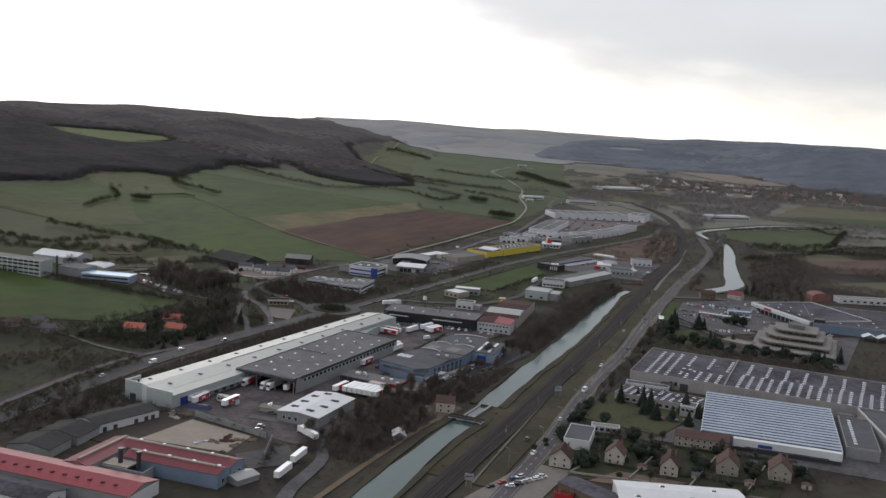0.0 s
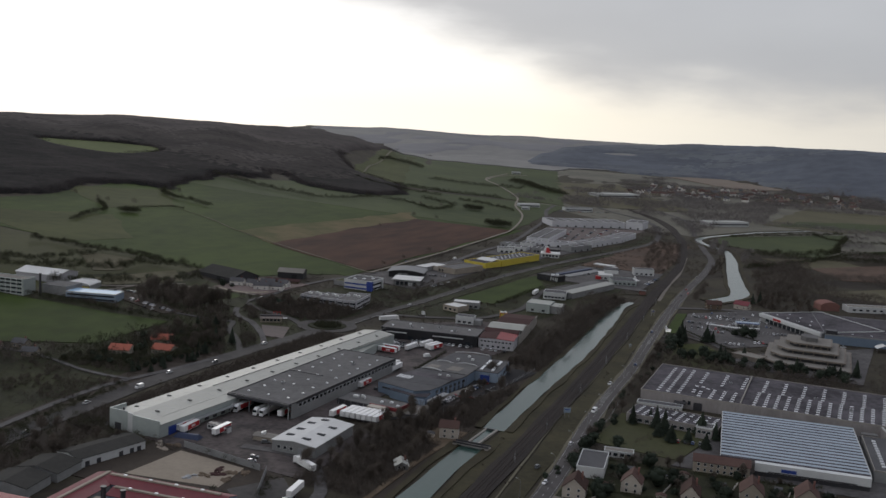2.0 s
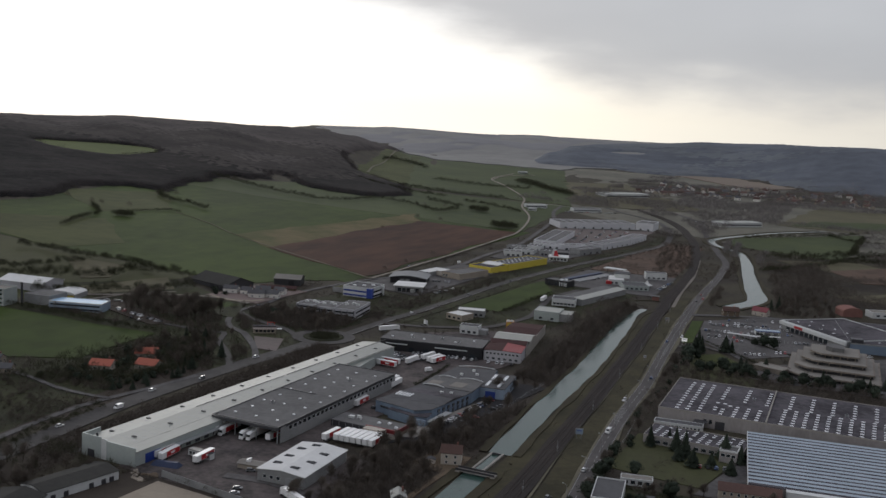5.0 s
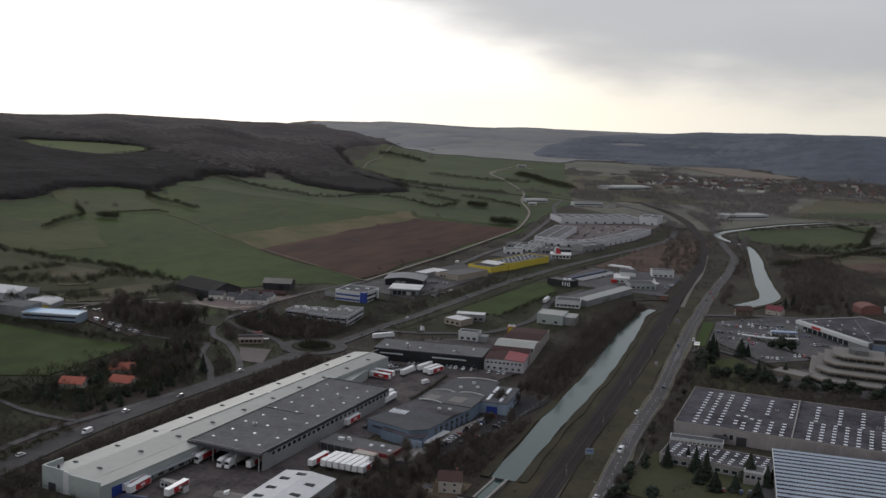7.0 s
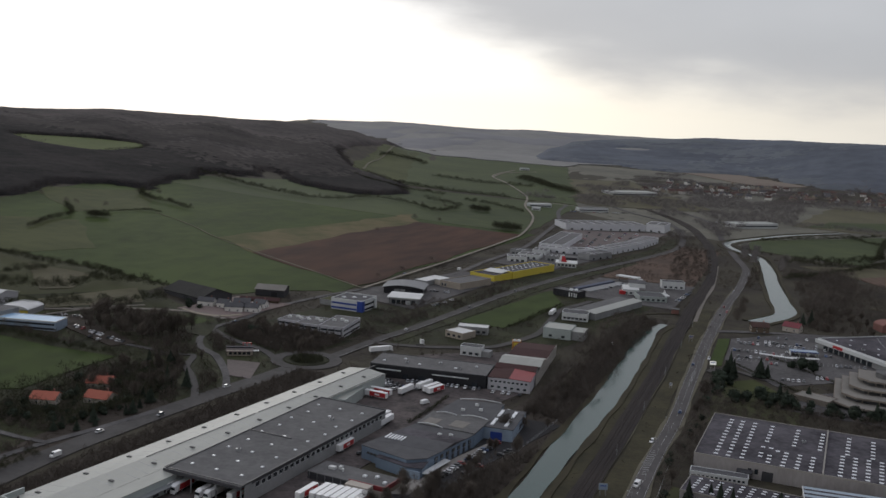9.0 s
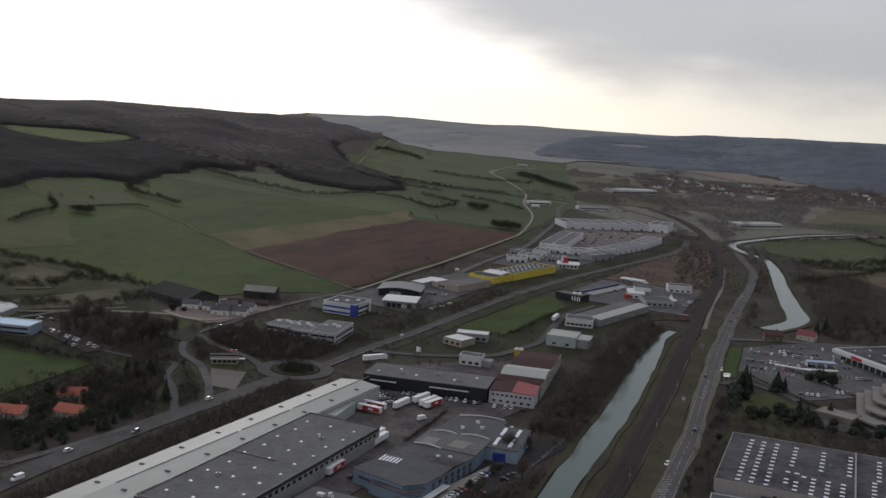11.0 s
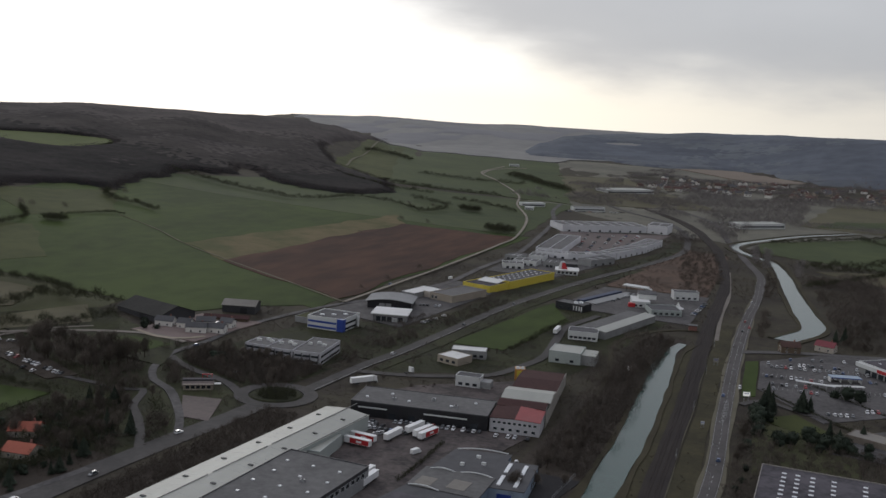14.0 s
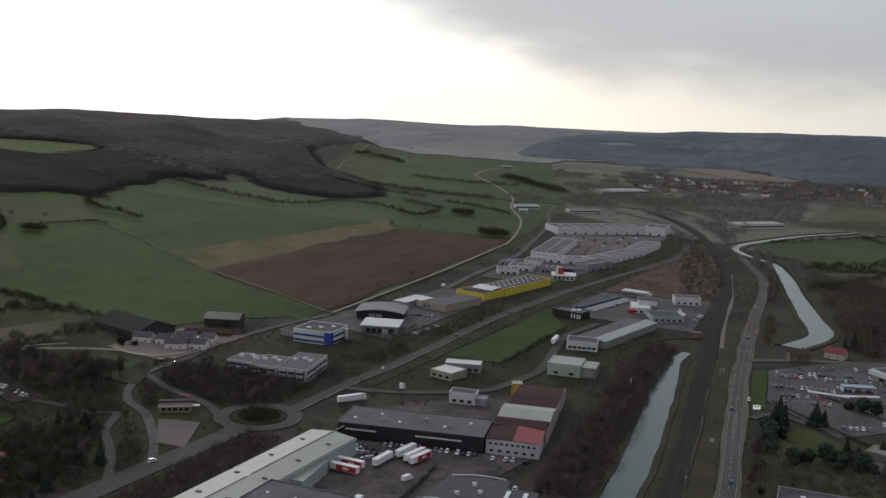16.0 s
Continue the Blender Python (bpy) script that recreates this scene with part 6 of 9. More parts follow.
def kiosk():
    ob, w = sited("kiosk", "low beige roadside building with a grey roof and red pergola", "building", (-431, 657), (-418, 666))
    part("wall", Shape().box(0, 0, -0.3, w, 11, 3.2), STONE_WALL, ob)
    part("front_roof", Shape().plate((-0.5, -0.8, 3.0), (w + 0.5, -0.8, 3.0), (w + 0.5, 5.5, 3.6), (-0.5, 5.5, 3.6), 0.25), COURT, ob, "reddish front roof")
    part("back_roof", Shape().plate((-0.5, 5.5, 4.4), (w + 0.5, 5.5, 4.4), (w + 0.5, 11.6, 3.6), (-0.5, 11.6, 3.6), 0.25), MAUVE_ROOF, ob, "grey back roof")
    part("clerestory", Shape().box(0, 5.4, 3.2, w, 5.7, 4.2), GLASS, ob)
    windows(ob, "s", 1, w - 1, 0, 0.9, 5, 2.0, 1.6, DARK_TRIM)
    for x in (w - 6, w - 3.5, w - 1):
        part("pergola_post", Shape().box(x, 11.4, 0, x + 0.25, 11.65, 5.4), RED_PANEL, ob, "red steel post")
    part("pergola_beam", Shape().box(w - 6.2, 11.3, 5.4, w - 0.5, 11.75, 5.8), RED_PANEL, ob, "red steel beam")
    part("side_canopy", Shape().box(w + 0.2, 2, 2.6, w + 4, 5, 2.8), WHITE_ROOF, ob)


kiosk()
house("white lock house with a faded red roof beside the reach", -123, 977, -15, 13, 9, 4.4, 3.0, RENDERED, PINK_ROOF, "x")
house("dark timber house beside the lock", -146, 956, 20, 13, 9, 5.2, 3.0, WOOD, TILE_ROOF, "x")
for x, y, yaw, w, d in ((-526, 764, 15, 12, 8), (-513, 768, 10, 9, 8), (-501, 764, 25, 13, 9), (-490, 771, 15, 11, 8), (-506, 781, 30, 12, 8), (-493, 787, 5, 9, 7)):
    house("white-walled farm building with a dark roof", x, y, yaw, w, d, 4.4, 2.4, WHITEWASH, GREY_FELT, "x", "farm buildings")


def farm():
    for label, a, b, d, h, rise, walls, roof in (
        ("big dark farm barn with a mossy roof", (-576, 776), (-532, 764), 30, 5.0, 5.5, DARK_TRIM, MOSSY_ROOF),
        ("open-fronted farm barn with a grey roof", (-522, 822), (-500, 830), 18, 6.2, 2.6, DARK_TRIM, GRAVEL_ROOF),
        ("low brown farm shed", (-518, 795), (-490, 806), 8, 3.0, 1.4, WOOD, BROWN_ROOF),
    ):
        ob, w = sited("barn", label, "barn", a, b)
        part("wall", gable_walls(0, 0, w, d, h, rise, "x"), walls, ob)
        part("roof", gable_roof(0, 0, w, d, h, rise, "x", 0.8), roof, ob)
        part("door", Shape().box(w * 0.55, -0.2, 0, w * 0.55 + 5, 0.0, min(4.4, h - 0.6)), BLACK_METAL, ob)


farm()


def college():
    ob, w = flat_hall("college_block", "long white four-storey college block with window bands", "school", (-668, 596), (-610, 603), 14, 12.0, PALE_METAL, GRAVEL_ROOF, 0.6)
    for z in (1.4, 4.6, 7.8, 10.6):
        part("window_band", Shape().box(1, -0.12, z, w - 1, 0.02, z + 1.4), GLASS, ob, "dark ribbon of windows")
    for i in range(12):
        part("pilaster", Shape().box(1 + i * (w - 2.4) / 11, -0.3, 0, 1.4 + i * (w - 2.4) / 11, -0.13, 12.6), WHITE_METAL, ob)
    ob, w = sited("gymnasium", "gymnasium with a broad white roof", "hall", (-664, 648), (-624, 653))
    part("wall", gable_walls(0, 0, w, 26, 7.0, 3.0, "x"), OFFICE_WALL, ob)
    part("roof", gable_roof(0, 0, w, 26, 7.0, 3.0, "x", 0.8), WHITE_ROOF, ob)
    ob, w = flat_hall("college_wing", "low pale college wing with a light blue roof edge", "school", (-586, 622), (-548, 634), 16, 6.4, PALE_BLUE, SKY_BLUE, 0.4, WHITE_METAL)
    for z in (1.0, 3.9):
        part("window_band", Shape().box(1, -0.12, z, w - 1, 0.02, z + 1.2), GLASS, ob, "dark ribbon of windows")
    ob, w = sited("sports_dome", "low hall with a rounded pale roof and yellow end panel", "hall", (-612, 646), (-590, 652))
    part("wall", Shape().box(0, 0, -0.3, w, 20, 4.2), GREY_WALL, ob)
    dome = [(w * (0.5 - 0.5 * math.cos(math.pi * i / 8)), 4.0 + 2.6 * math.sin(math.pi * i / 8)) for i in range(9)]
    part("vault", Shape().loft([(x, -0.3, z) for x, z in dome], [(x, 20.3, z) for x, z in dome]), WHITE_ROOF, ob, "rounded pale roof")
    part("end_panel", Shape().box(w * 0.55, -0.4, 0.5, w - 0.5, -0.05, 3.4), YELLOW, ob, "yellow end panel")
    ob, w = flat_hall("college_link", "grey flat-roofed link building", "school", (-610, 622), (-588, 624), 20, 7.4, GREY_WALL, FELT, 0.4)
    ob = thing("chimney_stack", "tall dark boiler chimney beside the college", "chimney", -602, 612)
    part("flue", Shape().tube(0, 0, -0.2, 17, 1.0, 0.8, 12).tube(0, 0, 17, 17.6, 1.05, n=12), DARK_TRIM, ob)


college()


# ---- supermarket, terraced offices and brick hall ----
def supermarket():
    ob, w = flat_hall("supermarket", "broad grey-roofed supermarket with a white roof edge", "supermarket", (-101, 926), (-49, 870), 62, 7.4, GREY_WALL, MAUVE_ROOF, 0.5, WHITE_METAL)
    part("fascia", Shape().box(-1, -1.6, 4.6, w + 0.5, -0.15, 7.2), WHITE_METAL, ob, "long white entrance fascia")
    part("red_sign", Shape().box(18, -1.8, 4.9, 28, -1.62, 6.9), RED_PANEL, ob, "plain red sign panel")
    windows(ob, "s", 6, w - 20, 0, 0.4, 9, 4.4, 3.4, DARK_TRIM)
    rooflights(ob, [(8 + 14 * i, 10 + 13 * j) for i in range(4) for j in range(2)], 1.6, 1.2, 7.4, 0.3)
    ob, w = flat_hall("supermarket_store", "blue-grey store hall joined to the supermarket", "hall", (-46, 868), (44, 884), 90, 7.0, BLUE_METAL, MAUVE_ROOF, 0.5, GREY_WALL)
    rooflights(ob, [(8 + 14 * i, 12 + 16 * j) for i in range(4) for j in range(2)], 1.6, 1.2, 7.0, 0.3)
    part("cabin", Shape().box(0.5, 2, 7, 9, 9, 10), DARK_TRIM, ob)
    ob, w = sited("marquee", "white marquee roof on the store hall's side", "tent", (-8, 858), (26, 866))
    for k in range(3):
        part("canopy", gable_roof(11.5 * k, 0, 11.5 * k + 11, 9, 3.2, 2.4, "y", 0.1, 0.1), WHITE_ROOF, ob)
        for x in (0.3, 10.7):
            part("pole", Shape().tube(11.5 * k + x, 0.3, 0, 3.2, 0.08, n=6), STEEL, ob)
    ob, w = sited("trolley_shelter", "long pale trolley shelter in the car park", "shelter", (-118, 866), (-96, 876))
    part("roof", Shape().box(0, 0, 2.6, w, 3, 2.9), WHITE_ROOF, ob)
    for x in (0.4, w * 0.5, w - 0.6):
        part("post", Shape().box(x, 1.4, 0, x + 0.2, 1.6, 2.6), STEEL, ob)
    ob = thing("terraced_offices", "stepped beige concrete office building with deep terraces", "office", -80, 760, 2)
    for k, (x0, y0, x1, y1, z) in enumerate(((0, 0, 56, 66, 0), (4, 11, 52, 62, 3.3), (8, 21, 47, 60, 6.6), (13, 30, 42, 56, 9.9), (20, 36, 33, 50, 13.2))):
        chamfer = 9 - k
        poly = [(x0 + chamfer, y0), (x1, y0), (x1, y1), (x0, y1), (x0, y0 + chamfer)]
        part("storey", Shape().prism([(x + (1.2 if x == x0 else 0), y + (1.2 if y == y0 else 0)) for x, y in poly], z, z + 3.0), DARK_TRIM if k < 4 else FELT, ob, "recessed dark glazed storey")
        if k == 4:
            break
        grow = [(x0 + chamfer - 1, y0 - 1.6), (x1 + 1, y0 - 1.6), (x1 + 1, y1 + 1), (x0 - 1.6, y1 + 1), (x0 - 1.6, y0 + chamfer - 1)]
        part("terrace", Shape().prism(grow, z + 2.3, z + 3.3), SHADED_CONCRETE, ob, "beige concrete terrace slab and parapet")
        part("terrace_floor", Shape().prism([(x * 0.97 + 0.5, y * 0.97 + 0.9) for x, y in grow], z + 3.3, z + 3.35), GRAVEL_ROOF, ob)
        for i in range(5):
            part("pier", Shape().box(x0 + chamfer + 2 + i * (x1 - x0 - chamfer - 4) / 4, y0 - 0.9, z, x0 + chamfer + 2.6 + i * (x1 - x0 - chamfer - 4) / 4, y0 + 1.3, z + 2.3), SHADED_CONCRETE, ob)
    ob, w = flat_hall("low_pavilion", "low beige pavilion beside the terraced offices", "pavilion", (-104, 768), (-84, 761), 13, 3.4, SHADED_CONCRETE, GRAVEL_ROOF, 0.3)
    ob, w = sited("brick_hall", "pink brick hall with an arched roof", "hall", (-58, 1020), (-42, 1028))
    part("wall", Shape().box(0, 0, -0.3, w, 16, 5), BRICK, ob)
    n = 10
    arch = [(w * (0.5 - 0.5 * math.cos(math.pi * i / n)), 4.8 + 3.4 * math.sin(math.pi * i / n)) for i in range(n + 1)]
    part("vault", Shape().loft([(x, -0.2, z) for x, z in arch], [(x, 16.2, z) for x, z in arch]), BRICK, ob)
    ob, w = flat_hall("long_store", "long white store building with dark windows", "building", (-34, 1030), (22, 1058), 14, 5, WHITE_METAL, GRAVEL_ROOF, 0.4)
    windows(ob, "s", 2, w - 2, 0, 1.6, 9, 3.0, 1.6, DARK_TRIM)


supermarket()


def street_side():
    ob, w = flat_hall("garage_block", "white box-shaped garage with a grey roof", "garage", (-133, 469), (-120.5, 471), 25, 5.4, WHITE_METAL, GREY_FELT, 0.4, WHITE_METAL)
    part("door", Shape().box(7, -0.15, 0, 11, -0.02, 3.4), WHITE_METAL, ob)
    ob, w = flat_hall("garage_row", "low white row of garages", "garage", (-129, 505), (-115, 508), 6, 3.0, WHITE_METAL, GRAVEL_ROOF, 0.3)
    windows(ob, "s", 0.8, w - 0.8, 0, 0.8, 4, 2.0, 1.6, DARK_TRIM)
    ob, w = sited("row_house", "long beige two-storey house with a brown roof", "house", (-86, 507), (-60, 511))
    part("wall", gable_walls(0, 0, w, 9, 5.6, 2.4, "x"), STONE_WALL, ob)
    part("roof", gable_roof(0, 0, w, 9, 5.7, 2.4, "x"), TILE_ROOF, ob)
    windows(ob, "s", 1, w - 1, 0, 1.0, 8, 1.3, 1.5)
    windows(ob, "s", 1, w - 1, 0, 3.6, 8, 1.3, 1.4)
    ob, w = sited("market_hall", "hall with a bright white membrane roof", "hall", (-88, 404), (-38, 424))
    part("wall", gable_walls(0, 0, w, 24, 5.6, 1.8, "x"), WHITE_METAL, ob)
    part("roof", gable_roof(0, 0, w, 24, 5.7, 1.8, "x"), WHITE_ROOF, ob)
    rooflights(ob, [(8, 5, 6.3), (20, 17, 6.8), (31, 6, 6.5), (42, 16, 6.8)], 2.2, 1.4, 6.4, 0.5, GLASS)
    ob, w = sited("timber_shed", "dark sheet-roofed shed on the lot", "shed", (-118, 414), (-92, 402))
    part("wall", gable_walls(0, 0, w, 12, 4.0, 1.4, "x"), WOOD, ob)
    part("roof", gable_roof(0, 0, w, 12, 4.1, 1.4, "x"), MAUVE_ROOF, ob)
    ob, w = sited("skip", "open red metal skip full of scrap", "container", (-117, 405), (-109, 407))
    part("body", Shape().ring(0, 0, w, 5, 0, 2.4, 0.15).box(0.1, 0.1, 0, w - 0.1, 4.9, 0.2), RED_PANEL, ob)
    heap = Shape()
    for i in range(14):
        x, y = dice0.uniform(0.8, w - 0.8), dice0.uniform(0.8, 4.2)
        heap.add((ICO_0 * dice0.uniform(0.5, 0.9) + (x, y, 1.5 + dice0.uniform(0, 0.8))).tolist(), ICO_0F.tolist())
    part("scrap", heap, WOOD, ob)


dice0 = random.Random(5)
ICO_0 = np.array([(1, 0, 0), (-1, 0, 0), (0, 1, 0), (0, -1, 0), (0, 0, 1), (0, 0, -1)], float)
ICO_0F = np.array([(0, 2, 4), (2, 1, 4), (1, 3, 4), (3, 0, 4), (2, 0, 5), (1, 2, 5), (3, 1, 5), (0, 3, 5)])
street_side()


# ---- far buildings and the village ----
def far_places():
    for label, a, b, d, h, roof in (
        ("far white office building with a dark roof band", (-594, 1703), (-564, 1727), 12, 6, WHITE_ROOF),
        ("far white service building", (-575, 1660), (-562, 1664), 10, 5, WHITE_ROOF),
        ("far long white industrial shed", (-556, 2090), (-486, 2170), 40, 8, PALE_ROOF),
        ("far white store by the station", (-270, 1716), (-215, 1775), 26, 7, PALE_ROOF),
        ("far low shed in a lorry park", (-520, 1735), (-480, 1768), 14, 6, GREY_FELT),
        ("far pale building among the fields", (-890, 2490), (-870, 2500), 10, 6, WHITE_ROOF),
    ):
        ob, w = flat_hall("far_building", label, "building", a, b, d, h, WHITE_METAL, roof, 0.4)
        part("window_band", Shape().box(1.5, -0.3, h * 0.35, w - 1.5, -0.05, h * 0.6), GLASS, ob, "dark ribbon of windows")
    rng = random.Random(9)
    walls, roofs = (WHITEWASH, STONE_WALL), (TILE_ROOF, TILE_ROOF, GREY_FELT, BRICK_ROOF)
    kinds = []
    for wm in walls:
        for rm in roofs[1:]:
            kinds.append(house({"whitewashed_wall": "white", "cream_plaster": "cream", "beige_block_wall": "beige", "white_cladding": "white"}[wm.name] + " village house with a " + {"brown_tile_roof": "brown tile", "faded_tile_roof": "faded red tile", "grey_roof_felt": "grey slate"}[rm.name] + " roof", -300 - 20 * len(kinds), 2500, 0, 13, 10, 5.4, 3.6, wm, rm, "x", "village houses", 2, True))
    for i in range(105):
        u, v = rng.random(), rng.random()
        x, y = -530 + 460 * u ** 1.2 + rng.uniform(-20, 20), 2290 + 90 * u + 360 * v * v
        copy_thing(rng.choice(kinds), pose(x, y, height(x, y), 0, 0, rng.uniform(0, 180)))


far_places()

# ---- vegetation ----
dice = random.Random(7)
GOLD = (1 + 5 ** 0.5) / 2
ICO_V = np.array([(-1, GOLD, 0), (1, GOLD, 0), (-1, -GOLD, 0), (1, -GOLD, 0), (0, -1, GOLD), (0, 1, GOLD), (0, -1, -GOLD), (0, 1, -GOLD), (GOLD, 0, -1), (GOLD, 0, 1), (-GOLD, 0, -1), (-GOLD, 0, 1)]) / (1 + GOLD ** 2) ** 0.5
ICO_F = np.array([(0, 11, 5), (0, 5, 1), (0, 1, 7), (0, 7, 10), (0, 10, 11), (1, 5, 9), (5, 11, 4), (11, 10, 2), (10, 7, 6), (7, 1, 8), (3, 9, 4), (3, 4, 2), (3, 2, 6), (3, 6, 8), (3, 8, 9), (4, 9, 5), (2, 4, 11), (6, 2, 10), (8, 6, 7), (9, 8, 1)])


def twigs(centres, wide, tall, count, length, width, seed, upward=0.6):
    """Thin twigs that fan out and up inside egg-shaped crowns, as arrays of corners. One row of centres for each crown."""
    rng = np.random.default_rng(seed)
    n = len(centres)
    a, e = rng.uniform(0, math.tau, (n, count)), rng.uniform(-0.35, 1.45, (n, count))
    r = rng.uniform(0.1, 1.0, (n, count)) ** 0.6
    d = np.stack([np.cos(a) * np.cos(e), np.sin(a) * np.cos(e), np.sin(e)], -1)
    size = np.stack([wide, wide, tall], -1)[:, None, :]
    p = np.asarray(centres)[:, None, :] + d * r[..., None] * size
    g = d + rng.uniform(-0.55, 0.55, d.shape)
    g[..., 2] += upward
    g /= np.linalg.norm(g, axis=-1, keepdims=True)
    u = np.cross(g, rng.normal(size=g.shape))
    u /= np.linalg.norm(u, axis=-1, keepdims=True)
    u *= np.asarray(width)[:, None, None]
    tip = p + g * np.asarray(length)[:, None, None] * rng.uniform(0.6, 1.3, (n, count, 1))
    return np.stack([p - u, p + u, tip], 2).reshape(-1, 3)


def soup(name, corners, material, verts=None, faces=None):
    """A mesh of loose triangles, and of other faces with them."""
    tri = np.arange(len(corners)).reshape(-1, 3)
    if verts is not None:
        tri = np.concatenate([faces, tri + len(verts)])
        corners = np.concatenate([verts, corners])
    me = bpy.data.meshes.new(name)
    me.vertices.add(len(corners))
    me.vertices.foreach_set("co", corners.astype(np.float32).ravel())
    me.loops.add(tri.size)
    me.loops.foreach_set("vertex_index", tri.astype(np.int32).ravel())
    me.polygons.add(len(tri))
    me.polygons.foreach_set("loop_start", np.arange(0, tri.size, 3, dtype=np.int32))
    me.update(calc_edges=True)
    me.materials.append(material)
    return me


def crowns(name, spots, material, wide, tall, label, category="woods", fuzz=12, blade=0.5):
    """A canopy of many uneven bare crowns in one mesh. spots: x, y, size."""
    rng = np.random.default_rng(3)
    k = np.array([s for _, _, s in spots])
    base = np.array([(x, y, height(x, y)) for x, y, _ in spots])
    n = len(spots)
    lump = ICO_V[None] * rng.uniform(0.8, 1.2, (n, 12, 1)) * (wide * k)[:, None, None] * np.array((1, 1, tall / wide * 0.62))
    verts = (lump + (base + np.stack([0 * k, 0 * k, tall * k * 0.5], -1))[:, None]).reshape(-1, 3)
    faces = (ICO_F[None] + 12 * np.arange(n)[:, None, None]).reshape(-1, 3)
    mid = base + np.stack([0 * k, 0 * k, tall * k * 0.75], -1)
    tips = twigs(mid, wide * k * 0.9, tall * k * 0.55, fuzz, tall * k * 0.55, blade * k, 5, 0.9)
    me = soup(name, tips, material, verts, faces)
    me.polygons.foreach_set("use_smooth", [True] * len(me.polygons))
    return tagged(new(name, me), label, category, kind="stuff")


def thicket(name, spots, material, wide, tall, label, count, length, blade):
    """Woods as fine twigs alone, with no solid crowns. spots: x, y, size."""
    k = np.array([s for _, _, s in spots])
    mid = np.array([(x, y, height(x, y) + tall * 0.4 * s) for x, y, s in spots])
    corners = twigs(mid, wide * k, tall * k * 0.5, count, length * k, blade * k, 11, 0.6)
    return tagged(new(name, soup(name, corners, material)), label, "woods", kind="stuff")


LANES = [p for line in (LOOP, COUNTRY, WEST, BYPASS, [(-403, 668), (-411, 675), (-422, 682), (-435, 687), (-450, 692), (-465, 699), (-478, 708)], [(-396, 572), (-420, 608), (-445, 640), (-458, 622), (-500, 640)], [(-600, 668), (-583, 686), (-562, 710), (-535, 731), (-515, 739), (-490, 737)]) for p, _ in smoothed(line, 5.0)]


def off_lanes(x, y, gap=6.0):
    """True where no lane runs within the gap."""
    return all(abs(p.x - x) > gap or abs(p.y - y) > gap for p in LANES)


def scrub(name, spots, material, wide, tall, label, count=90):
    k = np.array([s for _, _, s in spots])
    base = np.array([(x, y, height(x, y)) for x, y, _ in spots])
    up = base + np.stack([0 * k, 0 * k, tall * k * 0.3], -1)
    low = twigs(base, wide * k * 0.7, tall * k * 0.2, count // 3, tall * k * 0.6, 0.07 * k + 0.03, 8, 1.2)
    high = twigs(up, wide * k, tall * k * 0.7, count, tall * k * 0.34, 0.05 * k + 0.03, 9, 0.7)
    return tagged(new(name, soup(name, np.concatenate([low, high]), material)), label, "scrub", kind="stuff")


WOOD_EDGE = [(-1110, 300), (-1105, 700), (-1060, 880), (-1012, 1060), (-1046, 1136), (-1054, 1191), (-1038, 1224), (-1007, 1242), (-974, 1246), (-1005, 1297), (-1020, 1354), (-1018, 1395), (-1047, 1460), (-1040, 1493), (-1011, 1496), (-1004, 1548), (-1045, 1618), (-1011, 1605), (-938, 1541), (-872, 1534), (-819, 1544), (-792, 1565), (-779, 1642), (-848, 1758), (-924, 1842), (-977, 1876), (-1021, 1890), (-1086, 1982), (-1142, 2059), (-1207, 2197), (-1261, 2407), (-1322, 2651), (-1420, 3000), (-4000, 3000), (-4000, 300)]
CLEARING = [(-1440, 1452), (-1392, 1515), (-1303, 1600), (-1266, 1562), (-1260, 1455), (-1320, 1422), (-1390, 1428)]


def inside(poly, x, y):
    """True where the place lies within the outline."""
    odd = False
    for (ax, ay), (bx, by) in zip(poly, poly[1:] + poly[:1]):
        if (ay > y) != (by > y) and x < ax + (bx - ax) * (y - ay) / (by - ay):
            odd = not odd
    return odd


def in_west_wood(x, y):
    jx, jy = x + 12 * noise.noise((x * 0.03, y * 0.03, 0)), y + 12 * noise.noise((x * 0.03, y * 0.03, 9))
    return inside(WOOD_EDGE, jx, jy) and not inside(CLEARING, x, y)


def grid_spots(x0, x1, y0, y1, step, test, lo=0.75, hi=1.25):
    out = []
    y = y0
    while y < y1:
        x = x0
        while x < x1:
            px, py = x + dice.uniform(-0.5, 0.5) * step, y + dice.uniform(-0.5, 0.5) * step
            if test(px, py):
                out.append((px, py, dice.uniform(lo, hi)))
            x += step
        y += step
    return out


def seen_west(x, y):
    a, r = polar(x, y)
    return 24 < a < 66 and r < 3100 and in_west_wood(x, y)


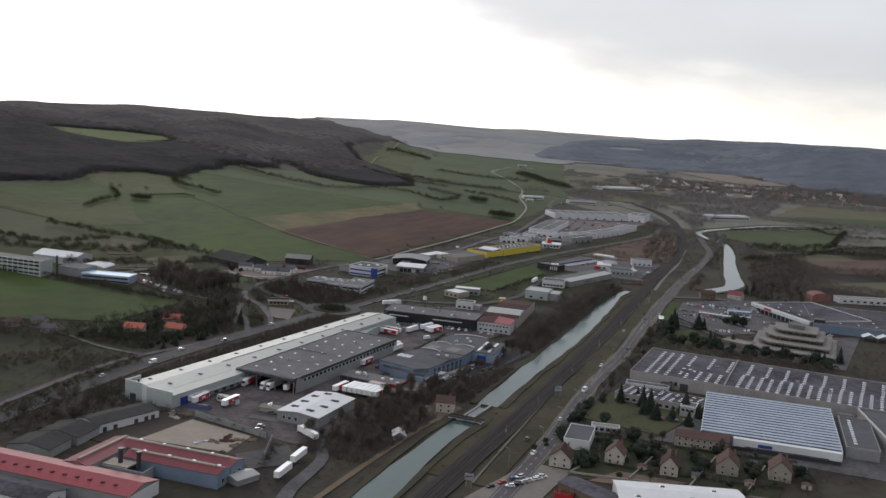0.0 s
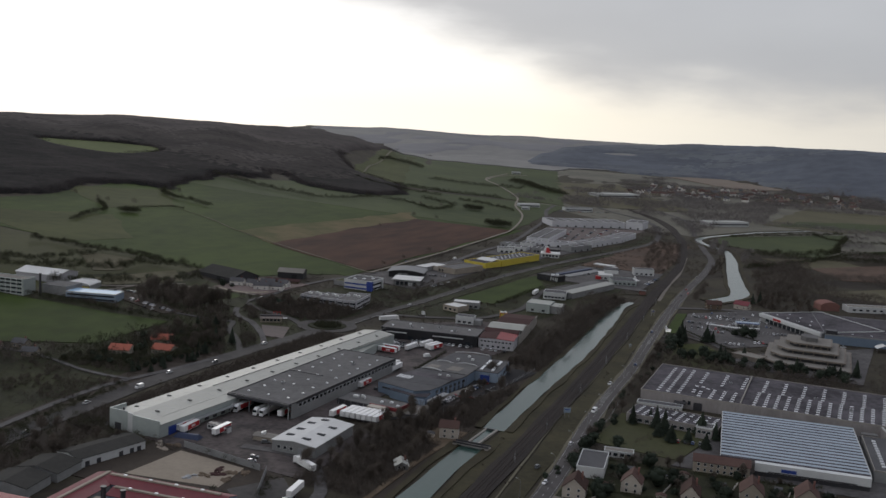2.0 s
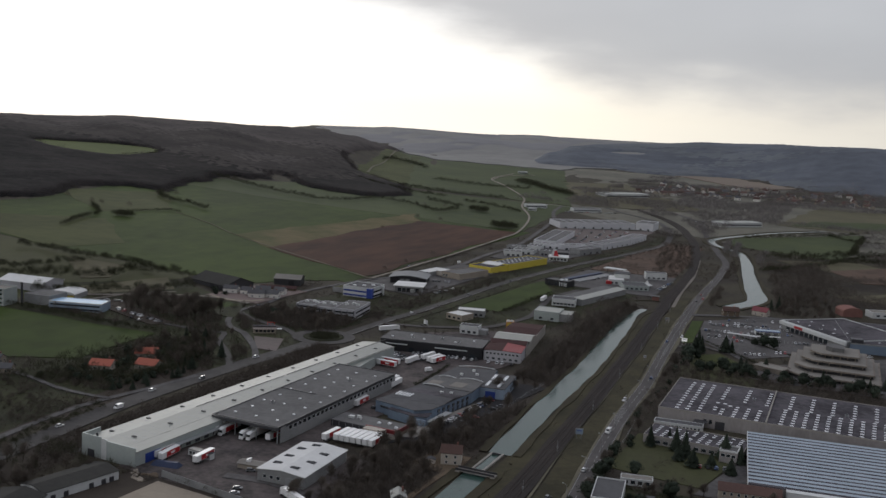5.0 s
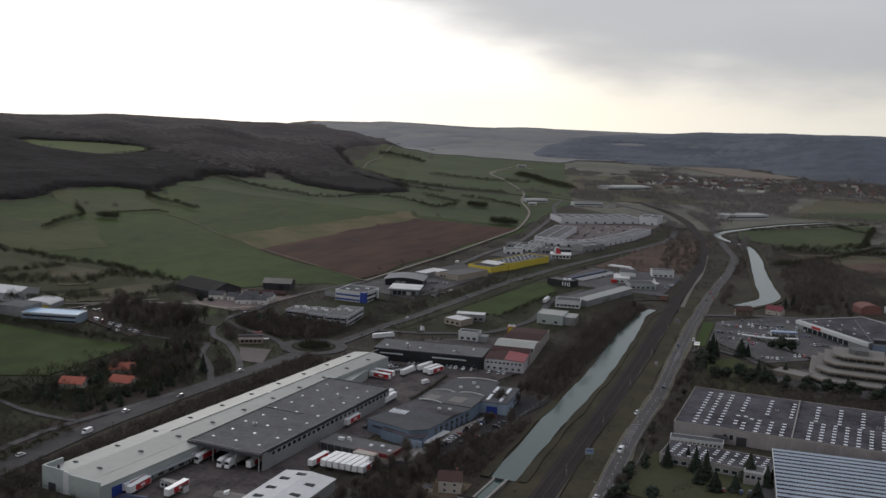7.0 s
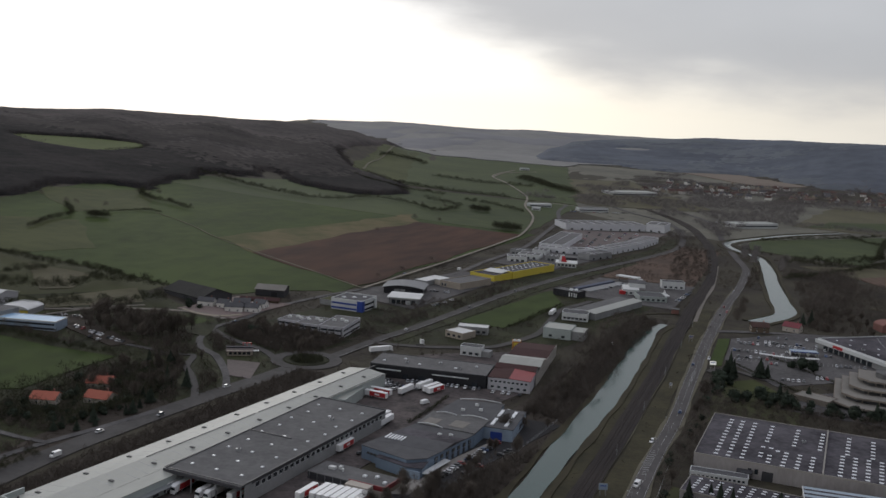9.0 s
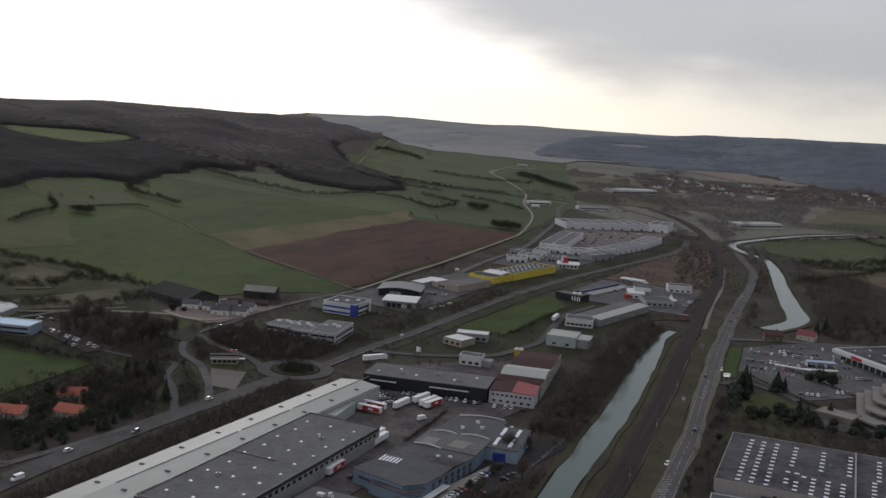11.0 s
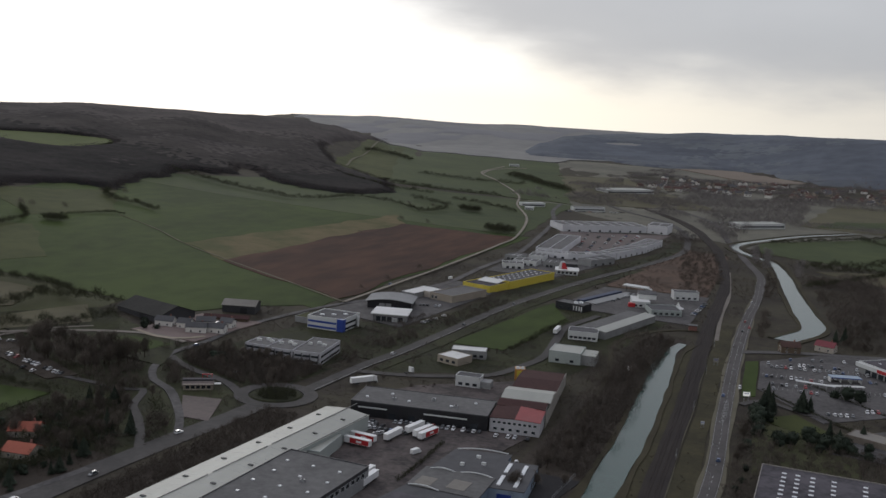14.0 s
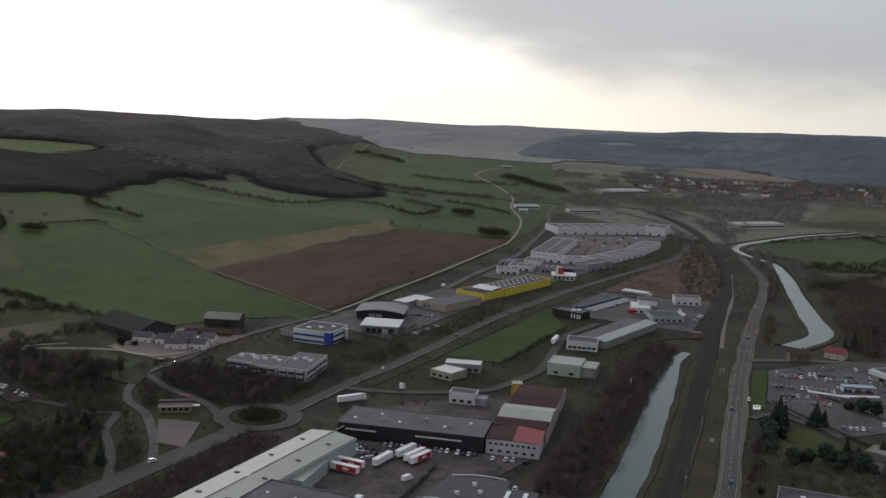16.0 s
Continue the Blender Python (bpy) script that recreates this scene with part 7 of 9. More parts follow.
def canopy(name, x0, x1, y0, y1, step, test, stand, tall, label):
    """The closed top of a wood: one uneven sheet of crowns that comes down to the ground at its edges.
    stand: the materials of its stands of trees, and a rule that names the one at a place."""
    nx, ny = int((x1 - x0) / step), int((y1 - y0) / step)
    keep = np.zeros((ny, nx), bool)
    for j in range(ny):
        for i in range(nx):
            keep[j, i] = test(x0 + (i + 0.5) * step, y0 + (j + 0.5) * step)
    s, index = Shape(), {}

    def corner(i, j):
        if (i, j) not in index:
            within = all(0 <= b < ny and 0 <= a < nx and keep[b, a] for a in (i - 1, i) for b in (j - 1, j))
            deep = keep[max(0, j - 3):j + 3, max(0, i - 3):i + 3].mean() ** 1.5
            x, y = x0 + i * step + dice.uniform(-0.3, 0.3) * step, y0 + j * step + dice.uniform(-0.3, 0.3) * step
            up = tall * (0.85 + 0.12 * noise.noise((x * 0.012, y * 0.012, 1)) + 0.14 * noise.noise((x * 0.05, y * 0.05, 2)) + dice.uniform(-0.06, 0.06)) * deep if within else -0.3
            index[i, j] = len(s.v)
            s.v.append((x, y, height(x, y) + up))
        return index[i, j]

    materials, pick = stand
    kinds = []
    for j, i in zip(*np.nonzero(keep)):
        s.f.append((corner(i, j), corner(i + 1, j), corner(i + 1, j + 1), corner(i, j + 1)))
        kinds.append(pick(x0 + i * step, y0 + j * step))
    me = s.mesh(name, materials[0])
    for m in materials[1:]:
        me.materials.append(m)
    me.polygons.foreach_set("material_index", kinds)
    me.polygons.foreach_set("use_smooth", [True] * len(me.polygons))
    return tagged(new(name, me), label, "woods", kind="stuff")


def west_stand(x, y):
    """Darker wood near, lighter beyond, for haze and differing trees; patches mingle where they meet."""
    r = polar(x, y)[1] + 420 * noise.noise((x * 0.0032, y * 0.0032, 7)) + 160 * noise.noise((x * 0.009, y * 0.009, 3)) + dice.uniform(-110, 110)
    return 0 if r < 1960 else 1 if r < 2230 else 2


def west_rim(x, y):
    """The outer row of the west wood, where single trees show."""
    return seen_west(x, y) and polar(x, y)[1] < 2300 and not all(in_west_wood(x + u, y + v) for u, v in ((22, 0), (0, -22), (15, -15), (-12, -14)))


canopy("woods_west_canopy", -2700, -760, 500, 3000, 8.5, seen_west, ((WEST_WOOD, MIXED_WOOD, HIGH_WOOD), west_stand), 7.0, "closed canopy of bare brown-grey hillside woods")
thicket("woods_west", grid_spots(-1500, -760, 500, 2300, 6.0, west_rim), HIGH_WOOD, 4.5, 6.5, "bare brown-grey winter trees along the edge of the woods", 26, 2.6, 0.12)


def in_east_wood(x, y):
    a, r = polar(x, y)
    glade = noise.noise((x * 0.003, y * 0.0045, 15)) > 0.6 and r < ease(EAST_CREST, a) - 300
    return -30 < a < 18.6 and east_land(a, r) > far_land(a, r) - 3 and 1.03 * ease(EAST_FOOT, a) + 110 * noise.noise((x * 0.004, y * 0.004, 5)) < r < ease(EAST_CREST, a) + 250 and not glade


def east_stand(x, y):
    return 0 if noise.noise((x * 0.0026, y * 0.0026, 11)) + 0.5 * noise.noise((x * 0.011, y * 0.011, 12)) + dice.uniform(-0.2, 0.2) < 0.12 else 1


canopy("woods_east_canopy", -1500, 2300, 1300, 4700, 14, in_east_wood, ((HAZED_EAST_WOOD, HAZED_EAST_GREY), east_stand), 9.0, "closed canopy of bare woods on the eastern ridge, tinted blue for haze")


def in_far_wood(x, y):
    a, r = polar(x, y)
    return 10 < a < 31 and 3100 < r < 4650 and east_land(a, r) < far_land(a, r) and noise.noise((x * 0.0035, y * 0.0035, 2)) + 0.6 * noise.noise((x * 0.014, y * 0.006, 8)) > 0.04 and not in_west_wood(x, y)


canopy("woods_far_canopy", -3000, -500, 2500, 4700, 20, in_far_wood, ((HAZED_FAR_WOOD,), lambda x, y: 0), 8, "far woods and hedges at the head of the valley")


def in_valley_wood(x, y):
    n = noise.noise((x * 0.012, y * 0.012, 8))
    belt = -420 < x < 300 and 1780 < y < 2230 and n > -0.3 and not (-200 < x < 120 and 1850 < y < 2200) and abs(x + 318 + (y - 1768) * 0.5) > 18
    ridge_foot = -620 < x < 250 and 2200 < y < 2900 and n > 0.02 and not (-560 < x < -250 and 2690 < y < 3100)
    river = not (-90 < x < 36 and 1240 < y < 1440 and abs(y - 1330 - 0.9 * (x + 40)) < 75) and (-125 < x < 200 and 1060 < y < 1330 and n > -0.35 and not (-50 < x < 120 and 1120 < y < 1210) or -60 < x < 250 and 1330 < y < 1800 and n > -0.05 and not (-20 < x < 150 and 1540 < y < 1710))
    belt = belt or -660 < x < -360 and 1830 < y < 2280 and n > -0.02 and x < -0.28 * (y - 1700) - 300 or -330 < x < -255 and 1480 < y < 1800 and n > 0.0 and abs(x + 272 + (y - 1487) * 0.32) > 16
    return (belt or ridge_foot or river) and not (-135 < x < 60 and 1990 < y < 2330 and abs(y - 2160 - 0.5 * x) < 90)


thicket("woods_river", grid_spots(-760, 300, 1050, 1500, 7, in_valley_wood), CANAL_WOOD, 4.6, 8.0, "fuzzy bare woods along the river", 60, 2.6, 0.1)
thicket("woods_valley", grid_spots(-760, 300, 1500, 2900, 10, in_valley_wood), HAZED_VALLEY_WOOD, 6.5, 7.5, "bare woods and copses on the valley floor", 36, 3.0, 0.24)
thicket("woods_copse", grid_spots(-790, -600, 1960, 2370, 8, lambda x, y: abs(y - 2030 + (x + 614) * 1.05) < 26 + 20 * noise.noise((x * 0.01, y * 0.01, 4)) and y < 2260), HEDGE, 6.0, 9.0, "dark copse along the country lane", 40, 3.0, 0.3)


# ---- hedges between the fields ----
def row_spots(points, step, spread=1.5, lo=0.6, hi=1.3):
    return [(p.x + dice.uniform(-spread, spread), p.y + dice.uniform(-spread, spread), dice.uniform(lo, hi)) for p, _ in smoothed(points, step)]


for line, size in (
    ([(-974, 1225), (-957, 1200), (-919, 1176), (-884, 1170), (-842, 1153)], 5.0),
    ([(-1050, 1450), (-1007, 1444), (-968, 1436), (-887, 1418), (-834, 1408)], 6.0),
    ([(-834, 1408), (-801, 1444), (-787, 1519), (-742, 1523), (-711, 1515)], 4.5),
    ([(-724, 1591), (-691, 1581), (-657, 1565)], 5.5),
    ([(-711, 1515), (-657, 1475), (-648, 1535)], 4.5),
    ([(-850, 905), (-860, 930), (-872, 957), (-886, 1002), (-930, 1040)], 4.0),
    ([(-880, 1040), (-877, 1050), (-871, 1078), (-861, 1098), (-845, 1103)], 2.6),
    ([(-1150, 2250), (-1132, 2334), (-1032, 2244)], 7.0),
    ([(-690, 1660), (-620, 1640), (-570, 1610)], 4.5),
    ([(-780, 780), (-754, 788), (-716, 785), (-690, 791), (-659, 794), (-632, 788)], 5.0),
    ([(-760, 698), (-714, 700), (-700, 732), (-690, 775)], 5.0),
    ([(-714, 658), (-675, 686), (-650, 712), (-630, 728), (-634, 764), (-605, 778), (-585, 790)], 7.0),
    ([(-625, 650), (-605, 668), (-590, 688), (-580, 711), (-563, 738), (-556, 752)], 6.5),
    ([(-645, 600), (-600, 608), (-540, 612), (-500, 613), (-482, 620)], 3.0),
    ([(-476, 480), (-459, 488), (-446, 500), (-432, 510), (-416, 526), (-410, 552)], 3.6),
    ([(-396, 466), (-395, 435), (-390, 400), (-383, 360)], 2.6),
    ([(-113, 1726), (-66, 1655), (11, 1681), (90, 1700)], 4.0),
    ([(-153, 1245), (-98, 1343), (-50, 1472), (12, 1538), (60, 1560)], 4.5),
    ([(-312, 840), (-309, 870), (-308, 906), (-305, 950)], 2.6),
    ([(-880, 1790), (-760, 1760), (-660, 1790)], 5.0),
    ([(-900, 2000), (-760, 2000), (-700, 2030)], 6.0),
    ([(-960, 1780), (-900, 1740), (-820, 1700), (-740, 1690)], 5.0),
    ([(-150, 1390), (-110, 1420), (-70, 1470), (-66, 1560), (-60, 1700)], 6.0),
    ([(-166, 1375), (-120, 1372), (-60, 1400), (10, 1440)], 6.0),
    ([(-216, 1570), (-175, 1625), (-120, 1700), (-70, 1770)], 4.0),
    ([(-90, 1480), (-40, 1490), (40, 1500)], 6.0),
):
    near = line[0][1] < 800
    tagged(thicket("hedgerow", row_spots(line, size * (0.45 if near else 0.7), 3.0 if near else 1.5), HEDGE, size * 0.75, size * 1.4, "dark bare hedgerow between fields", 240 if near else 90, size * (0.28 if near else 0.4), (0.014 if near else 0.03) * size), category="hedge")

# ---- single bare trees ----
def bare_tree(seed, tall, wide):
    rng = random.Random(seed)
    ob = tagged(new("bare_tree"), "leafless winter tree with fine brown twigs", "tree")
    trunk = Shape().bar((0, 0, -0.3), (rng.uniform(-0.2, 0.2), rng.uniform(-0.2, 0.2), tall * 0.45), 0.03 * tall, 0.018 * tall, 6)
    for k in range(7):
        a, h0 = k * 0.9 + rng.uniform(0, 0.6), tall * rng.uniform(0.28, 0.46)
        tip = (math.cos(a) * wide * 0.75, math.sin(a) * wide * 0.75, tall * rng.uniform(0.6, 0.9))
        trunk.bar((0, 0, h0), tip, 0.014 * tall, 0.004 * tall, 4)
    part("trunk", trunk, BARK, ob)
    knots = []
    for k in range(10):
        a, r = rng.uniform(0, math.tau), wide * rng.uniform(0.0, 0.6)
        knots.append((math.cos(a) * r, math.sin(a) * r, tall * rng.uniform(0.3, 0.74)))
    full = np.ones(len(knots))
    part("crown", soup("crown", twigs(np.array(knots), wide * 0.5 * full, tall * 0.27 * full, 190, 0.13 * tall * full, 0.0048 * tall * full, seed), TWIGS), None, ob)
    return ob


def conifer(seed, tall, wide):
    rng = random.Random(seed)
    ob = tagged(new("conifer"), "dark green conifer with drooping branches", "tree")
    part("trunk", Shape().bar((0, 0, -0.3), (0, 0, tall * 0.9), 0.025 * tall, 0.006 * tall, 6), BARK, ob)
    crown = Shape()
    for k in range(13):
        z, r = tall * (0.1 + 0.068 * k), wide * (1 - k / 13.5) * rng.uniform(0.85, 1.1)
        for i in range(15):
            a = i * math.tau / 15 + rng.uniform(-0.2, 0.2)
            q = r * rng.uniform(0.7, 1.12)
            c, s_ = math.cos(a), math.sin(a)
            w = 0.24 * q + 0.15
            crown.add([(0, 0, z + 0.12 * tall), (c * q - s_ * w, s_ * q + c * w, z), (c * q * 1.1, s_ * q * 1.1, z - 0.03 * tall), (c * q + s_ * w, s_ * q - c * w, z)], [(0, 1, 2), (0, 2, 3)])
    part("crown", crown, EVERGREEN, ob)
    return ob


def bush(seed, tall, wide):
    rng = random.Random(seed)
    ob = tagged(new("evergreen_bush"), "dense dark evergreen bush", "bush")
    part("stem", Shape().bar((0, 0, -0.3), (0, 0, tall * 0.5), 0.12, 0.06, 5), BARK, ob)
    s = Shape()
    for k in range(14):
        a, r, q = rng.uniform(0, math.tau), wide * rng.uniform(0, 0.62), wide * rng.uniform(0.32, 0.5)
        v = ICO_V * np.array([[rng.uniform(0.7, 1.25)] for _ in range(12)]) * (q, q, q) + (math.cos(a) * r, math.sin(a) * r, tall * rng.uniform(0.22, 0.78))
        s.add(v.tolist(), ICO_F.tolist())
    one = np.ones(1)
    part("foliage", soup("foliage", twigs(np.array([(0, 0, tall * 0.45)]), wide * one, tall * 0.55 * one, 260, 0.8 * one, 0.14 * one, seed), EVERGREEN, np.array(s.v), np.array(s.f)), None, ob)
    return ob


def plant(kinds, spots, group=""):
    for x, y, k in spots:
        ob = copy_thing(dice.choice(kinds), pose(x, y, height(x, y), 0, 0, dice.uniform(0, 360)) @ Matrix.Diagonal((k, k, k, 1)))
        if group:
            tagged(ob, group=group)


TREES = [bare_tree(20 + i, t, w) for i, (t, w) in enumerate(((9, 3.6), (11, 4.2), (8, 3.4), (12, 5.0)))]
CONIFERS = [conifer(40 + i, t, w) for i, (t, w) in enumerate(((13, 3.4), (11, 4.0), (9, 2.6)))]
BUSHES = [bush(60 + i, t, w) for i, (t, w) in enumerate(((4.5, 3.0), (6.0, 3.6), (3.2, 2.6)))]
for i, (ob, spot) in enumerate(zip((*TREES, *CONIFERS, *BUSHES), ((-233, 470), (-226, 520), (-222, 560), (-228, 610), (-116, 566), (-148, 799), (-127, 811), (-137, 500), (-141, 540), (-138, 560)))):
    ob.matrix_world = pose(*spot, height(*spot))


def anywhere(x, y):
    return True


plant(TREES, grid_spots(-243, -206, 410, 515, 10, lambda x, y: not (-216 < x < -196 and 478 < y < 508), 0.6, 1.0), "trees beside the canal")
plant(TREES, grid_spots(-224, -207, 520, 930, 11.5, lambda x, y: x < -206 - (y - 520) * 0.055, 0.55, 0.95), "trees beside the canal")
plant(TREES, grid_spots(-456, -410, 560, 640, 11, lambda x, y: off_lanes(x, y, 4) and x < -432 + (640 - y) * 0.5, 0.6, 1.0), "trees by the park lane")
plant(TREES, grid_spots(-545, -484, 656, 728, 8, lambda x, y: off_lanes(x, y, 4) and (y < 690 or x > -490), 0.9, 1.5), "trees below the farm")
plant(TREES, grid_spots(-464, -392, 690, 738, 9, lambda x, y: off_lanes(x, y, 4), 0.5, 0.85), "trees before the offices")
plant(TREES, grid_spots(-110, -60, 985, 1060, 14, anywhere, 0.6, 0.95), "trees by the lock")
plant(CONIFERS, [(-112, 552, 0.8), (-104, 546, 0.9), (-96, 550, 0.75), (-121, 574, 0.7), (-86, 545, 0.8), (-92, 567, 1.2), (-84, 563, 1.1), (-110, 558, 1.1), (-129, 566, 0.9), (-146, 801, 1.25), (-143, 797, 1.0), (-128, 808, 1.2), (-124, 812, 1.0), (-60, 790, 0.7), (-34, 756, 0.7), (-20, 760, 1.0), (-118, 1010, 1.1), (-112, 1014, 1.0), (-96, 775, 0.7)], "conifers")
plant(BUSHES, grid_spots(-112, -22, 742, 756, 7.0, lambda x, y: noise.noise((x * 0.08, y * 0.08, 33)) > -0.3, 0.9, 1.5), "dark bushes before the terraced offices")
plant(CONIFERS, [(-107, 757, 0.8), (-58, 747, 0.9), (-30, 750, 1.0), (-112, 770, 0.7)], "dark conifers before the terraced offices")
plant(BUSHES, [(-150, 784, 1.4), (-149, 776, 1.5), (-147, 768, 1.4), (-147, 759, 1.5), (-145, 751, 1.4), (-143, 780, 1.3), (-112, 850, 1.4), (-106, 848, 1.5), (-98, 846, 1.4), (-135, 742, 1.6), (-128, 746, 1.5), (-120, 750, 1.6), (-113, 748, 1.4), (-104, 752, 1.5)], "dark bushes near the car park")
plant(CONIFERS, grid_spots(-466, -404, 500, 600, 10, lambda x, y: (x > -452 + abs(y - 540) * 0.1 and noise.noise((x * 0.05, y * 0.05, 1)) > 0.1 or x > -418) and off_lanes(x, y, 9) and min(math.hypot(x + 449, y - 527), math.hypot(x + 430, y - 540), math.hypot(x + 447, y - 564)) > 10, 0.4, 0.8), "dark trees round the red-roofed houses")
plant([*BUSHES, *TREES[:2]], row_spots([(-142, 455), (-139, 500), (-141, 560), (-145, 620), (-148, 690), (-152, 760)], 11, 3.6, 0.45, 1.1), "bushes along the main road")
plant([*TREES, BUSHES[0]], grid_spots(-126, -28, 452, 512, 13, lambda x, y: noise.noise((x * 0.06, y * 0.06, 14)) > -0.15 and all(math.hypot(x - a, y - b) > 9 for a, b in ((-127, 447), (-106, 466), (-80, 466), (-56, 483), (-33, 490), (-127, 480))), 0.4, 0.75), "garden trees")
plant(BUSHES, grid_spots(-474, -408, 498, 612, 8.5, lambda x, y: off_lanes(x, y, 9) and x > -466 + max(0, y - 560) * 0.1 and noise.noise((x * 0.05, y * 0.05, 4)) > -0.1 and min(math.hypot(x + 449, y - 527), math.hypot(x + 430, y - 540), math.hypot(x + 447, y - 564)) > 9, 0.6, 1.0), "bushes round the red-roofed houses")
plant(BUSHES, grid_spots(-120, -45, 465, 505, 12, anywhere, 0.5, 0.9), "garden bushes")
for x, y, k in ((-904, 1074, 1.1), (-944, 1052, 1.2), (-936, 1060, 1.0), (-637, 1360, 1.1), (-606, 1370, 1.0), (-666, 1524, 1.0), (-624, 1227, 0.6), (-960, 1215, 1.2), (-950, 1225, 1.1), (-968, 1205, 1.1), (-700, 1518, 0.9), (-1035, 1120, 1.0), (-1000, 1070, 1.0), (-484, 1010, 0.8), (-485, 1080, 0.9), (-483, 960, 0.7)):
    lone = thicket("field_tree", [(x, y, k), (x + 1.5, y + 1, k * 0.8)], CANAL_WOOD, 3.8, 9.0, "lone bare tree standing in the fields", 150, 1.6, 0.07)
    tagged(lone, category="tree")
thicket("bush_clump", grid_spots(-878, -842, 998, 1032, 3.0, lambda x, y: math.hypot(x + 860, (y - 1014) * 1.2) < 13), HEDGE, 3.0, 7.0, "large dark clump of bare bushes", 60, 1.8, 0.14)
thicket("bush_clump", grid_spots(-545, -495, 1372, 1425, 3.0, lambda x, y: math.hypot(x + 520, (y - 1400) * 1.2) < 19), HEDGE, 3.2, 9.0, "large dark clump of bare bushes", 60, 1.8, 0.14)
thicket("bush_clump", grid_spots(-640, -602, 1538, 1570, 3.0, lambda x, y: math.hypot(x + 621, (y - 1554) * 1.2) < 16), HEDGE, 3.2, 8.0, "large dark clump of bare bushes", 60, 1.8, 0.14)

scrub("scrub_canal", grid_spots(-240, -198, 395, 945, 3.4, lambda x, y: x < -203 - max(0, y - 520) * 0.045 and x > ease([(395, -240), (485, -240), (517, -229), (550, -221), (610, -207), (640, -207), (660, -236), (795, -236), (800, -252)], y) and not (-216 < x < -196 and 478 < y < 508), 0.6, 1.2), SCRUB, 2.6, 3.6, "dense bare scrub on the canal slope", 70)
scrub("scrub_depot", grid_spots(-376, -357, 400, 655, 2.9, lambda x, y: x > -381 + abs(y - 520) * 0.03, 0.6, 1.1), SCRUB, 2.4, 3.2, "bare scrub between road and warehouse", 60)
scrub("scrub_works", grid_spots(-368, -262, 330, 404, 4.5, lambda x, y: (x < -328 or y > 398 and x < -306 or -262 < x < -244) and noise.noise((x * 0.05, y * 0.05, 17)) > -0.25 and not (-345 < x < -314 and 312 < y < 362), 0.5, 1.1), SCRUB, 2.6, 3.2, "dark bare scrub round the old works", 70)
plant(TREES, grid_spots(-372, -332, 360, 404, 11, anywhere, 0.5, 0.9), "trees by the old works")
plant(BUSHES, [(-138, 482, 1.5), (-137, 494, 1.3), (-118, 449, 1.5), (-114, 453, 1.3), (-97, 477, 1.6), (-91, 483, 1.3), (-92, 491, 1.5), (-101, 487, 1.2), (-71, 487, 1.4), (-67, 478, 1.3), (-140, 512, 1.4), (-139, 522, 1.3), (-126, 521, 1.1), (-46, 491, 1.4), (-43, 480, 1.2), (-24, 498, 1.5), (-20, 488, 1.3), (-106, 500, 1.3), (-114, 478, 1.2), (-120, 461, 1.1)], "dark garden evergreens")
thicket("woods_factory", grid_spots(-156, -131, 560, 770, 5.0, lambda x, y: ease([(560, -143), (625, -148), (690, -151), (770, -159)], y) < x < ease([(560, -139), (600, -139), (612, -134), (690, -132), (770, -146)], y), 0.6, 1.1), CANAL_WOOD, 3.2, 6.5, "bare trees between the main road and the factory", 90, 1.8, 0.09)
thicket("woods_houses", grid_spots(-136, -20, 452, 520, 8.0, lambda x, y: noise.noise((x * 0.07, y * 0.07, 24)) > -0.05 and all(math.hypot(x - a, y - b) > 9 for a, b in ((-127, 447), (-106, 466), (-80, 466), (-56, 483), (-33, 490), (-127, 482), (-122, 508), (-72, 512), (-92, 448), (-66, 452))) and y < 506 + max(0, -90 - x), 0.5, 1.0), CANAL_WOOD, 3.0, 5.5, "bare garden trees between the houses", 80, 1.6, 0.07)
scrub("scrub_west", grid_spots(-560, -404, 330, 476, 5.0, lambda x, y: noise.noise((x * 0.03, y * 0.03, 6)) > 0.12, 0.5, 1.1), SCRUB, 2.6, 3.0, "patches of bare scrub on rough ground")
scrub("scrub_farm", grid_spots(-575, -395, 560, 735, 5.0, lambda x, y: (noise.noise((x * 0.03, y * 0.03, 12)) > -0.12 or abs(y - 672 + (x + 480) * 0.25) < 8) and (x > -470 or y > 616) and not (-566 < x < -491 and y > 690) and off_lanes(x, y, 5) and not (-436 < x < -390 and 615 < y < 680) and not (-585 < x < -490 and 626 < y < 680) and math.hypot(x + 385, y - 676) > 19, 0.6, 1.3), SCRUB, 2.8, 4.4, "bare thickets between the lanes")
scrub("scrub_bypass", grid_spots(-400, -365, 760, 1000, 5.5, lambda x, y: abs(x + 392 - (y - 760) * 0.09) < 9 and noise.noise((x * 0.03, y * 0.03, 3)) > -0.15, 0.6, 1.2), SCRUB, 2.6, 3.2, "bare scrub along the bypass")
scrub("scrub_rail", grid_spots(-330, -225, 1130, 1420, 8.0, lambda x, y: -300 + (1420 - y) * 0.16 < x < -228 - max(0, y - 1250) * 0.2 and noise.noise((x * 0.02, y * 0.02, 3)) > -0.35, 0.6, 1.2), SCRUB, 3.4, 3.6, "reddish scrub between bypass and railway")
scrub("scrub_garden", grid_spots(-136, -20, 470, 520, 6.0, lambda x, y: noise.noise((x * 0.05, y * 0.05, 3)) > 0.1, 0.4, 0.8), SCRUB, 2.2, 2.6, "garden shrubs between the houses")
scrub("scrub_factory", grid_spots(-136, -20, 690, 745, 6.0, anywhere, 0.7, 1.2), SCRUB, 3.0, 4.2, "thicket behind the grey factory")
